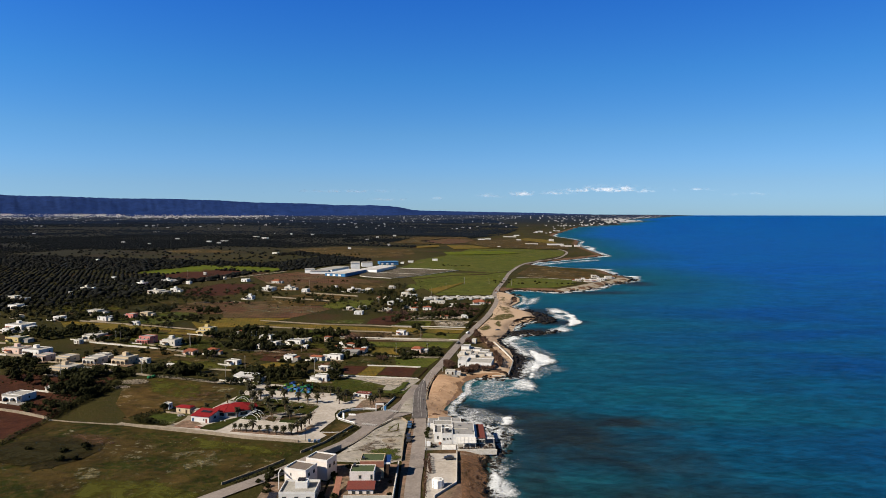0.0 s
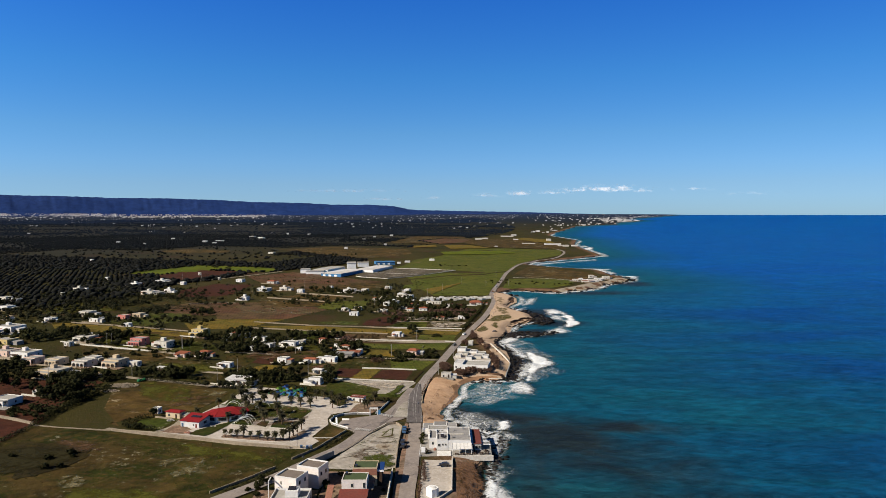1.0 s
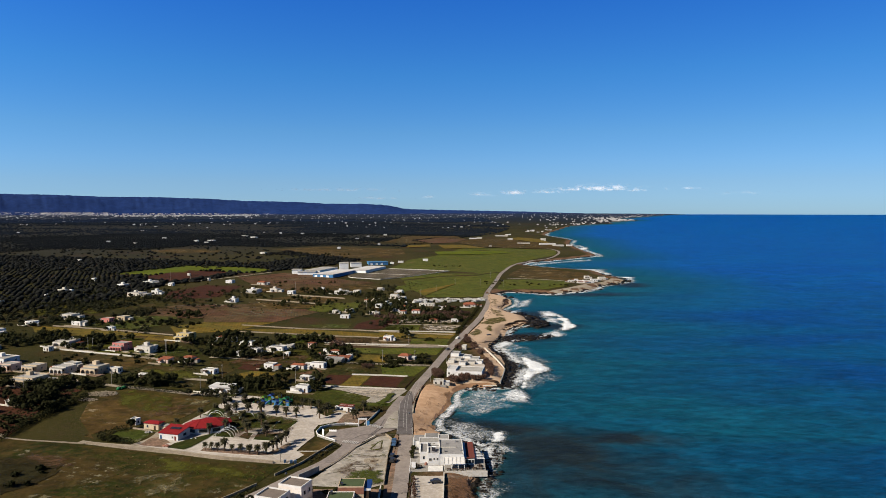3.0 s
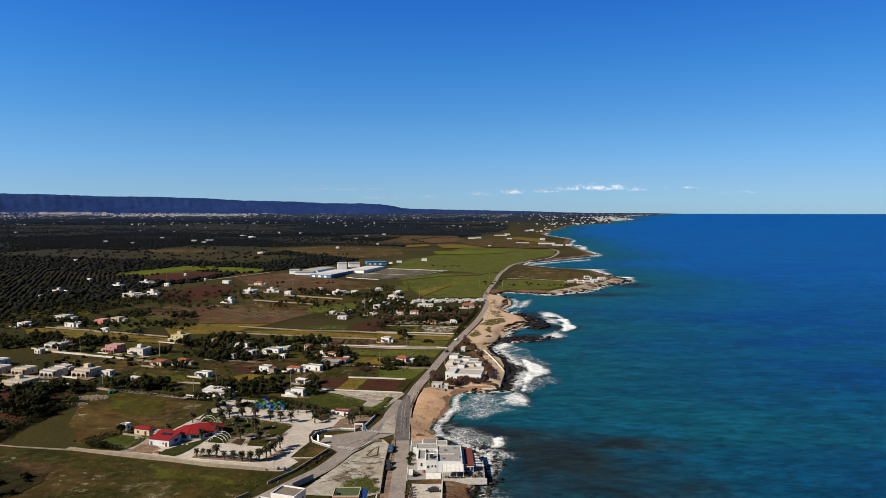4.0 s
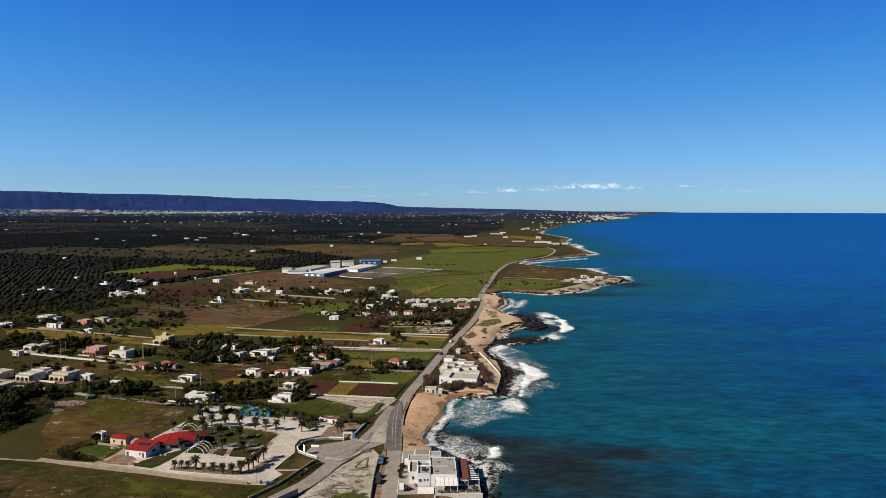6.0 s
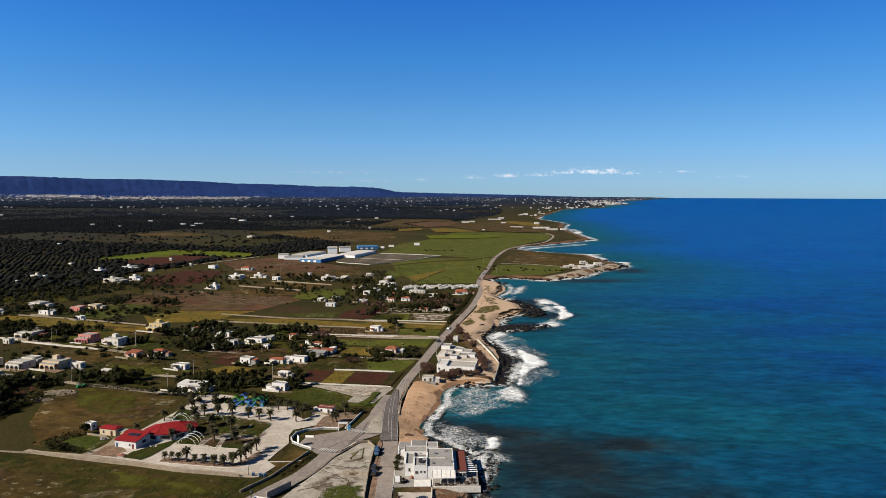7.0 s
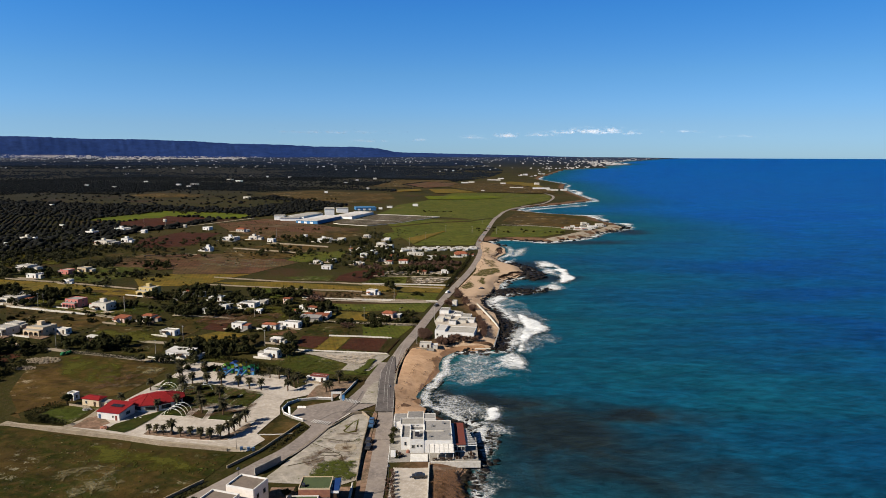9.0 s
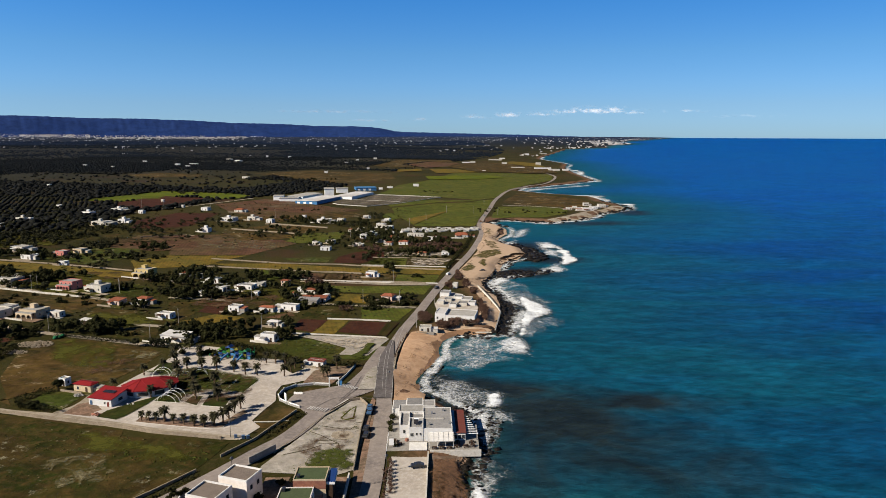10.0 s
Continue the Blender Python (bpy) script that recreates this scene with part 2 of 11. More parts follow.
    "white_metal": surface("white_metal", (0.712, 0.712, 0.694), (0.665, 0.665, 0.646), (0.589, 0.58, 0.551), 0.4, 2.0, rough=0.45, bump=0.05),
    "concrete": surface("concrete", (0.249, 0.236, 0.216), (0.21, 0.197, 0.177), (0.177, 0.164, 0.144), 0.2, 1.2, bump=0.3, depth=0.03),
    "paint_white": surface("paint_white", (0.4168, 0.4032, 0.3832), (0.336, 0.3224, 0.3024), (0.2352, 0.2216, 0.2016), 0.3, 1.5, bump=0.0),
    "bark": surface("bark", (0.063, 0.0462, 0.0336), (0.084, 0.063, 0.0462), (0.042, 0.0336, 0.0252), 0.8, 4.0, bump=0.6, depth=0.05),
    "palm_trunk": surface("palm_trunk", (0.109, 0.0714, 0.042), (0.084, 0.0546, 0.0336), (0.0588, 0.042, 0.0294), 1.2, 4.0, bump=0.8, depth=0.06),
    "leaf_dark": surface("leaf_dark", (0.0175, 0.0185, 0.0064), (0.0125, 0.0140, 0.0050), (0.0260, 0.0250, 0.0090), 0.2, 1.0, bump=0.0, vary=0.3, spec=0.04),
    "leaf_olive": surface("leaf_olive", (0.0257, 0.0261, 0.0123), (0.0193, 0.0201, 0.00893), (0.0332, 0.0314, 0.016), 0.2, 1.0, bump=0.0, vary=0.3, spec=0.04),
    "leaf_bare": surface("leaf_bare", (0.078, 0.044, 0.031), (0.060, 0.034, 0.025), (0.095, 0.058, 0.040), 0.2, 1.0, bump=0.0, vary=0.2, spec=0.1),
    "leaf_palm": surface("leaf_palm", (0.024, 0.0234, 0.0075), (0.0193, 0.0184, 0.00643), (0.0366, 0.0276, 0.0109), 0.5, 2.0, bump=0.0, vary=0.3, spec=0.2),
    "dry_frond": surface("dry_frond", (0.075, 0.045, 0.022), (0.055, 0.034, 0.018), (0.09, 0.06, 0.03), 0.8, 3.0, bump=0.0, vary=0.2),
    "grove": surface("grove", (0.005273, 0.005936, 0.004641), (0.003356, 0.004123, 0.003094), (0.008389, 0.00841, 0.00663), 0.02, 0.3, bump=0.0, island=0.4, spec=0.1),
    # three wood colours with more and more haze blue painted in
    "faint_haze_wood": surface("faint_haze_wood", (0.006072, 0.00779, 0.009), (0.004416, 0.00608, 0.0075), (0.009016, 0.01045, 0.012), 0.004, 0.05, bump=0.0, island=0.4),
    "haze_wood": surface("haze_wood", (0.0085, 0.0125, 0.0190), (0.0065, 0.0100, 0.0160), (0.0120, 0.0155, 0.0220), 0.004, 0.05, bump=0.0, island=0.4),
    "deep_haze_wood": surface("deep_haze_wood", (0.0090, 0.0160, 0.0330), (0.0075, 0.0135, 0.0290), (0.0120, 0.0190, 0.0370), 0.004, 0.05, bump=0.0, island=0.35),
    "far_white": surface("far_white", (0.4616, 0.4563, 0.4488), (0.3852, 0.3725, 0.3531), (0.3209, 0.3014, 0.2768), 0.01, 0.1, bump=0.0, island=0.25),
    # the scarp's blue is distance haze put into the base colour
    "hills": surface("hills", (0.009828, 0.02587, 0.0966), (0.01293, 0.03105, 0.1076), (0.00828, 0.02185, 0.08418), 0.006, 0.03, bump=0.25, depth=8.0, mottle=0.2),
    "rust": surface("rust", (0.134, 0.0378, 0.0294), (0.118, 0.042, 0.0336), (0.0924, 0.0294, 0.0252), 0.3, 1.5, bump=0.2),
    "awning": surface("awning", (0.572, 0.563, 0.54), (0.49, 0.482, 0.458), (0.449, 0.433, 0.408), 0.5, 2.0, bump=0.1),
    "tyre": surface("tyre", (0.02, 0.02, 0.02), (0.025, 0.025, 0.025), None, 1, 5, bump=0.1),
    "car_blue": surface("car_blue", (0.0336, 0.0756, 0.143), (0.0294, 0.0672, 0.126), (0.042, 0.084, 0.151), 0.5, 2.0, rough=0.3, bump=0.0, spec=0.6),
    "car_dark": surface("car_dark", (0.0168, 0.0168, 0.0185), (0.021, 0.021, 0.0227), (0.0252, 0.0252, 0.0252), 0.5, 2.0, rough=0.3, bump=0.0, spec=0.6),
    "car_white": surface("car_white", (0.627, 0.627, 0.627), (0.57, 0.57, 0.57), (0.522, 0.522, 0.513), 0.5, 2.0, rough=0.35, bump=0.0, spec=0.5),
    "car_silver": surface("car_silver", (0.252, 0.26, 0.269), (0.235, 0.244, 0.252), (0.21, 0.218, 0.227), 0.5, 2.0, rough=0.35, bump=0.0, spec=0.5),
}


# ---------------------------------------------------------------- coast and ground height
def lattice(seed):
    return np.random.default_rng(seed).random((256, 256))


LATTICE = lattice(7)


def value_noise(x, y, size, octaves=3):
    """Smooth noise from 0 to 1 with features of that size."""
    total, amp, norm = 0.0, 1.0, 0.0
    for k in range(octaves):
        u, v = np.asarray(x, float) / size + 37.3 * k, np.asarray(y, float) / size + 91.7 * k
        i, j = np.floor(u).astype(int), np.floor(v).astype(int)
        a, b = u - i, v - j
        a, b = a * a * (3 - 2 * a), b * b * (3 - 2 * b)
        n = [LATTICE[(i + p) % 256, (j + q) % 256] for p, q in ((0, 0), (1, 0), (0, 1), (1, 1))]
        total = total + amp * ((n[0] * (1 - a) + n[1] * a) * (1 - b) + (n[2] * (1 - a) + n[3] * a) * b)
        norm, amp, size = norm + amp, amp * 0.5, size * 0.5
    return total / norm


NEAR_SHORE = [(30, -3000), (16, -200), (17, 120), (18, 237), (18, 251), (19, 267), (21, 279), (24, 285), (27, 293), (28, 300), (26, 309), (21, 316), (15, 323), (10, 330), (5, 337), (3, 345), (5, 355), (10, 370), (13, 381), (13, 392), (15, 402), (21, 410)]
CLUB_SHORE = [(33, 411), (45, 414), (49, 439), (54, 459), (54, 480), (51, 502), (48, 516), (47, 533), (55, 555), (60, 565), (61, 587), (69, 612), (83, 624), (92, 638), (91, 673)]
BAY_SHORE = [(78, 704), (74, 726), (87, 758), (93, 800), (87, 827), (73, 847), (93, 877), (125, 862), (144, 850), (165, 866), (186, 877), (212, 905)]
POINT_SHORE = [(229, 946), (262, 977), (281, 1002), (282, 1060), (271, 1093), (278, 1147), (269, 1187), (244, 1208), (218, 1229), (186, 1275), (168, 1304), (187, 1361), (221, 1389), (260, 1436), (299, 1473), (371, 1569), (379, 1679)]
FAR_SHORE = [(389, 1877), (416, 2116), (476, 2376), (471, 2623), (458, 2851), (513, 3125), (660, 3658), (906, 4605), (1158, 5052), (1373, 5315), (1567, 6134), (2160, 7289), (2300, 8659), (3713, 12038), (5611, 16592), (8200, 21500), (9000, 30000)]

COAST = np.array(NEAR_SHORE + CLUB_SHORE + BAY_SHORE + POINT_SHORE + FAR_SHORE, float)


def inland(x, y, rough=True):
    """Distance from the shoreline, positive on land."""
    x, y = np.atleast_1d(np.asarray(x, float)), np.atleast_1d(np.asarray(y, float))
    best, inside = np.full(x.shape, 1e18), np.zeros(x.shape, bool)
    for (x1, y1), (x2, y2) in zip(COAST[:-1], COAST[1:]):
        dx, dy = x2 - x1, y2 - y1
        t = np.clip(((x - x1) * dx + (y - y1) * dy) / (dx * dx + dy * dy), 0, 1)
        best = np.minimum(best, np.hypot(x - x1 - t * dx, y - y1 - t * dy))
        cross = (y1 > y) != (y2 > y)
        inside ^= cross & (x < x1 + (y - y1) * dx / (dy or 1e-9))
    s = np.where(inside, best, -best)
    if rough:
        s = s + (value_noise(x, y, 9.0, 3) - 0.5) * np.clip(2.0 + np.abs(y) * 0.006, 3.0, 9.0) * np.clip(1 - s / 10, 0, 1)
    return s


def height_at(s):
    u = np.clip((s + 3) / 16, 0, 1)
    u = u * u * (3 - 2 * u)
    return -2.0 + 4.4 * u + np.where(s > 120, 22 * (1 - np.exp(-np.maximum(0, s - 120) / 700)), 0)


def ground(x, y):
    return float(height_at(inland(x, y, False))[0])


EYE, NEAR_R, DEEP_R = 100.0, 2500.0, 2300.0


def squeeze(x, y, z):
    """Beyond 2.5 km the land is drawn in and up along the line of sight, so that 20 km fit into five."""
    x, y, z = (np.asarray(a, float) for a in (x, y, z))
    r = np.maximum(np.hypot(x, y), 1e-6)
    k = np.where(r > NEAR_R, (NEAR_R + DEEP_R * (1 - NEAR_R / r)) / r, 1.0)
    return x * k, y * k, np.where(r > NEAR_R, EYE - (EYE - z) * k, z)


# ---------------------------------------------------------------- mesh helpers
def mesh_of(name, verts, faces, smooth=False):
    me = bpy.data.meshes.new(name)
    me.from_pydata([tuple(map(float, v)) for v in verts], [], faces)
    me.update()
    if smooth:
        me.polygons.foreach_set("use_smooth", [True] * len(me.polygons))
    return me


def thing(name, label, category, at=(0, 0, 0), turn=0.0, group="", kind=""):
    ob = new(name)
    ob.empty_display_size = 0.5
    ob.matrix_basis = pose(at[0], at[1], at[2], 0, 0, turn)
    return tagged(ob, label, category, group, kind)


def put(name, me, material, parent=None, label="", m=None):
    if material and not me.materials:
        me.materials.append(M[material])
    ob = new(name, me)
    if parent is not None:
        ob.parent = parent
    if m is not None:
        ob.matrix_basis = m
    if label:
        ob["label"] = label
    return ob


def part(name, bm, material, parent, label=""):
    me = bpy.data.meshes.new(name)
    bm.to_mesh(me)
    bm.free()
    return put(name, me, material, parent, label)


def boxes(*items):
    """A bmesh of boxes (x0, y0, z0, x1, y1, z1)."""
    bm = bmesh.new()
    for x0, y0, z0, x1, y1, z1 in items:
        v = [bm.verts.new(p) for p in ((x0, y0, z0), (x1, y0, z0), (x1, y1, z0), (x0, y1, z0), (x0, y0, z1), (x1, y0, z1), (x1, y1, z1), (x0, y1, z1))]
        for f in ((3, 2, 1, 0), (4, 5, 6, 7), (0, 1, 5, 4), (1, 2, 6, 5), (2, 3, 7, 6), (3, 0, 4, 7)):
            bm.faces.new([v[i] for i in f])
    return bm


def bevelled(bm, size=0.06):
    bmesh.ops.bevel(bm, geom=bm.edges[:], offset=size, segments=1, affect="EDGES", profile=0.5)
    return bm


def prism(outline, z0, z1, bm=None):
    """An outline in plan, drawn up from z0 to z1."""
    bm = bm or bmesh.new()
    a = [bm.verts.new((x, y, z0)) for x, y in outline]
    b = [bm.verts.new((x, y, z1)) for x, y in outline]
    bm.faces.new(a[::-1])
    bm.faces.new(b)
    for i in range(len(a)):
        j = (i + 1) % len(a)
        bm.faces.new((a[i], a[j], b[j], b[i]))
    bmesh.ops.recalc_face_normals(bm, faces=bm.faces[:])
    return bm


def tube(points, radius, sides=6, bm=None, taper=1.0):
    """A round bar along a line of points."""
    bm = bm or bmesh.new()
    rings = []
    n = len(points)
    for i, p in enumerate(points):
        p = Vector(p)
        d = (Vector(points[min(i + 1, n - 1)]) - Vector(points[max(i - 1, 0)])).normalized()
        side = d.cross(Vector((0, 0, 1)))
        side = side.normalized() if side.length > 1e-3 else Vector((1, 0, 0))
        up = side.cross(d)
        r = radius * (1 + (taper - 1) * i / max(n - 1, 1))
        rings.append([bm.verts.new(p + r * (math.cos(2 * math.pi * k / sides) * side + math.sin(2 * math.pi * k / sides) * up)) for k in range(sides)])
    for a, b in zip(rings, rings[1:]):
        for k in range(sides):
            bm.faces.new((a[k], a[(k + 1) % sides], b[(k + 1) % sides], b[k]))
    bm.faces.new(rings[0][::-1])
    bm.faces.new(rings[-1])
    bmesh.ops.recalc_face_normals(bm, faces=bm.faces[:])
    return bm


# ---------------------------------------------------------------- the large structure
def polar_sheet():
    """Plan points of a fan-shaped net: fine ahead, coarse behind."""
    ahead = np.arange(-44, 44.01, 0.4)
    round_back = np.arange(48, 316, 6.0)
    ang = np.radians(np.concatenate([ahead, round_back]))
    rad = [0.4, 6.0, 15.0, 28.0, 42.0, 56.0, 70.0, 84.0, 98.0, 110.0]
    while rad[-1] < 20000:
        rad.append(rad[-1] * (1.017 if rad[-1] < 1400 else 1.03))
    rad[-1] = 20000.0
    rad = np.array(rad)
    x, y = np.outer(rad, np.sin(ang)), np.outer(rad, np.cos(ang))
    return x, y, len(rad), len(ang)


SX, SY, NR, NA = polar_sheet()
SHORE = inland(SX.ravel(), SY.ravel())


def sheet_faces(keep=None):
    i, j = np.meshgrid(np.arange(NR - 1), np.arange(NA), indexing="ij")
    k = (j + 1) % NA
    q = np.stack([i * NA + j, i * NA + k, (i + 1) * NA + k, (i + 1) * NA + j], -1).reshape(-1, 4)[:, ::-1]
    cap = np.array([(0, j, j + 1, j + 1 if j + 2 >= NA else j + 2) for j in range(1, NA - 2, 2)])[:, ::-1]
    q = np.concatenate([q, cap])
    if keep is not None:
        q = q[keep[q].any(1)]
    return q


def attribute(me, name, values):
    a = me.attributes.new(name, "FLOAT", "POINT")
    a.data.foreach_set("value", np.asarray(values, dtype=np.float32))


def fast_mesh(name, verts, faces):
    me = bpy.data.meshes.new(name)
    faces = np.asarray(faces)
    n = faces.shape[1]
    me.vertices.add(len(verts))
    me.vertices.foreach_set("co", np.asarray(verts, dtype=np.float32).ravel())
    me.loops.add(faces.size)
    me.loops.foreach_set("vertex_index", faces.ravel().astype(np.int32))
    me.polygons.add(len(faces))
    me.polygons.foreach_set("loop_start", np.arange(0, faces.size, n, dtype=np.int32))
    me.update(calc_edges=True)
    return me


def ground_material():
    """Scrub and stubble inland with haze blue painted in far off, tawny and dark rock along the water."""
    m, nodes, links, bsdf = shader("open_ground")
    tc = nodes.new("ShaderNodeTexCoord").outputs["Object"]
    at = nodes.new("ShaderNodeAttribute")
    at.attribute_name = "shore"
    rough = noise_tex(nodes, links, tc, 0.08, 5, 0.7)
    fine = noise_tex(nodes, links, tc, 0.5, 5, 0.7)
    col = mix(nodes, links, ramp(nodes, links, noise_tex(nodes, links, tc, 0.006, 4, 0.6, 0.5), 0.4, 0.6), (0.0360, 0.0310, 0.0078), (0.0215, 0.0215, 0.0050))
    col = mix(nodes, links, ramp(nodes, links, noise_tex(nodes, links, tc, 0.013, 4, 0.6), 0.56, 0.68), col, (0.0426, 0.0226, 0.0108))
    col = mix(nodes, links, ramp(nodes, links, fine, 0.5, 0.75), col, (0.0542, 0.0378, 0.0166))
    add = nodes.new("ShaderNodeMath")
    add.operation = "MULTIPLY_ADD"
    add.inputs[1].default_value, add.inputs[2].default_value = 26.0, -13.0
    links.new(rough, add.inputs[0])
    s = nodes.new("ShaderNodeMath")
    links.new(at.outputs["Fac"], s.inputs[0])
    links.new(add.outputs[0], s.inputs[1])
    # distance haze painted into the ground: darker inland, then bluer with reach
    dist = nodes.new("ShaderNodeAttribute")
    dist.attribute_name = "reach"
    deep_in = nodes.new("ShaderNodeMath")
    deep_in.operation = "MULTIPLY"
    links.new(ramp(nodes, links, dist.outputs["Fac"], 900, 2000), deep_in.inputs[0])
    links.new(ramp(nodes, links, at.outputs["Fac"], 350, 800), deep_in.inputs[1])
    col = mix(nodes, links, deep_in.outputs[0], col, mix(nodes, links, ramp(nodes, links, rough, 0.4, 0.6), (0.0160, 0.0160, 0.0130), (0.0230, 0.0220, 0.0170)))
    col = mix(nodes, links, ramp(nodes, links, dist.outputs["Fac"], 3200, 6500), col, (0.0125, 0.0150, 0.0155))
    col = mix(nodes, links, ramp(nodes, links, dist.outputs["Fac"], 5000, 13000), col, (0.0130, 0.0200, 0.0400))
    earth = mix(nodes, links, ramp(nodes, links, fine, 0.4, 0.65), (0.0968, 0.0550, 0.0331), (0.1625, 0.0963, 0.0573))
    col = mix(nodes, links, ramp(nodes, links, s.outputs[0], 26, 14), col, earth)
    col = mix(nodes, links, ramp(nodes, links, s.outputs[0], 9, 5), col, (0.0232, 0.0165, 0.0127))
    links.new(col, bsdf.inputs["Base Color"])
    bsdf.inputs["Roughness"].default_value, bsdf.inputs["Specular IOR Level"].default_value = 0.9, 0.04
    b = nodes.new("ShaderNodeBump")
    b.inputs["Strength"].default_value, b.inputs["Distance"].default_value = 0.9, 0.6
    links.new(fine, b.inputs["Height"])
    links.new(b.outputs["Normal"], bsdf.inputs["Normal"])
    return m


def sea_material():
    """Deep blue offshore, brighter by distance from the viewpoint, teal over sand, dark over weed and stone; small wind
    waves.
    """
    m, nodes, links, bsdf = shader("sea_water")
    tc = nodes.new("ShaderNodeTexCoord").outputs["Object"]
    at = nodes.new("ShaderNodeAttribute")
    at.attribute_name = "offshore"
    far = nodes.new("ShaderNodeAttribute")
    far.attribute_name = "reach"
    stretch = nodes.new("ShaderNodeMapping")
    stretch.inputs["Scale"].default_value = (0.35, 1.0, 1.0)
    stretch.inputs["Rotation"].default_value = (0, 0, radians(-18))
    links.new(tc, stretch.inputs["Vector"])
    wide = noise_tex(nodes, links, stretch.outputs[0], 0.012, 4, 0.6, 0.6)
    bed = noise_tex(nodes, links, tc, 0.03, 6, 0.68, 1.0)
    wide2 = noise_tex(nodes, links, stretch.outputs[0], 0.05, 5, 0.65, 0.8)
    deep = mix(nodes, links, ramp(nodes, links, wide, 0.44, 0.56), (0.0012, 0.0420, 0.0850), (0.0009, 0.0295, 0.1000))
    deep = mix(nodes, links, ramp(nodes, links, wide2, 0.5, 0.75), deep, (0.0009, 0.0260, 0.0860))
    # distance brightening is put into the base blue, by reach from the viewpoint
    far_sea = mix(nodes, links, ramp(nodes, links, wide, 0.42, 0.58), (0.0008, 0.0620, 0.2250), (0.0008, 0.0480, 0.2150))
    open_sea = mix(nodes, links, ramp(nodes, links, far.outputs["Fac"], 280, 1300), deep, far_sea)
    sand = mix(nodes, links, ramp(nodes, links, wide, 0.35, 0.65), (0.0034, 0.0600, 0.0760), (0.0020, 0.0420, 0.0720))
    col = mix(nodes, links, ramp(nodes, links, at.outputs["Fac"], 210, 40), open_sea, sand)
    col = mix(nodes, links, ramp(nodes, links, at.outputs["Fac"], 10, 0), col, (0.0114, 0.0568, 0.0653))
    weed = nodes.new("ShaderNodeAttribute")
    weed.attribute_name = "weed"
    patchy = nodes.new("ShaderNodeMath")
    patchy.operation = "MULTIPLY_ADD"
    patchy.inputs[1].default_value, patchy.inputs[2].default_value = 1.15, -0.78
    links.new(bed, patchy.inputs[0])
    reef = nodes.new("ShaderNodeMath")
    links.new(weed.outputs["Fac"], reef.inputs[0])
    links.new(patchy.outputs[0], reef.inputs[1])
    col = mix(nodes, links, ramp(nodes, links, reef.outputs[0], 0.0, 0.6), col, (0.0090, 0.0140, 0.0130))
    # light and dark of the waves painted in: noise scales the colour's value
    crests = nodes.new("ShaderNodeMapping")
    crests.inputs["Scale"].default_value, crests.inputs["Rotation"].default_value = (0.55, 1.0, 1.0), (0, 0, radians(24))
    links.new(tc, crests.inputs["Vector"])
    chop_tone = nodes.new("ShaderNodeMapRange")
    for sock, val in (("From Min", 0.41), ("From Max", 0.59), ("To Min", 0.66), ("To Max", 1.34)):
        chop_tone.inputs[sock].default_value = val
    links.new(noise_tex(nodes, links, crests.outputs[0], 0.22, 8, 0.8, 0.3), chop_tone.inputs["Value"])
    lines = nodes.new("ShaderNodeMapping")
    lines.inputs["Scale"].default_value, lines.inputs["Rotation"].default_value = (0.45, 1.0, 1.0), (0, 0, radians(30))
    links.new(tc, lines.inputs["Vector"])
    long_wave_tone = nodes.new("ShaderNodeMapRange")
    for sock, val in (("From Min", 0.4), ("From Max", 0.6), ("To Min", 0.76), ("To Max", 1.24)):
        long_wave_tone.inputs[sock].default_value = val
    links.new(noise_tex(nodes, links, lines.outputs[0], 0.07, 6, 0.7, 0.3), long_wave_tone.inputs["Value"])
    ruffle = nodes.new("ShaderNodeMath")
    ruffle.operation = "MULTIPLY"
    links.new(chop_tone.outputs["Result"], ruffle.inputs[0])
    links.new(long_wave_tone.outputs["Result"], ruffle.inputs[1])
    wave_toned = nodes.new("ShaderNodeHueSaturation")
    links.new(ruffle.outputs[0], wave_toned.inputs["Value"])
    links.new(col, wave_toned.inputs["Color"])
    links.new(wave_toned.outputs["Color"], bsdf.inputs["Base Color"])
    bsdf.inputs["Roughness"].default_value, bsdf.inputs["Specular IOR Level"].default_value = 0.45, 0.05
    w = nodes.new("ShaderNodeBump")
    w.inputs["Strength"].default_value, w.inputs["Distance"].default_value = 0.9, 1.2
    links.new(noise_tex(nodes, links, stretch.outputs[0], 0.22, 6, 0.75, 0.4), w.inputs["Height"])
    links.new(w.outputs["Normal"], bsdf.inputs["Normal"])
    return m


M["open_ground"], M["sea_water"] = ground_material(), sea_material()

gz = height_at(SHORE)
xyz = np.stack(squeeze(SX.ravel(), SY.ravel(), gz), -1)
me = fast_mesh("ground", xyz, sheet_faces())
attribute(me, "shore", SHORE)
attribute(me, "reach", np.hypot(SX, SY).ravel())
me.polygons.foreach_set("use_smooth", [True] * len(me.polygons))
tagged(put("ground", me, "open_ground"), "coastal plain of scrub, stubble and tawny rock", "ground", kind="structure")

xyz = np.stack(squeeze(SX.ravel(), SY.ravel(), 0 * gz), -1)
me = fast_mesh("water", xyz, sheet_faces(SHORE < 14))
attribute(me, "offshore", -SHORE)
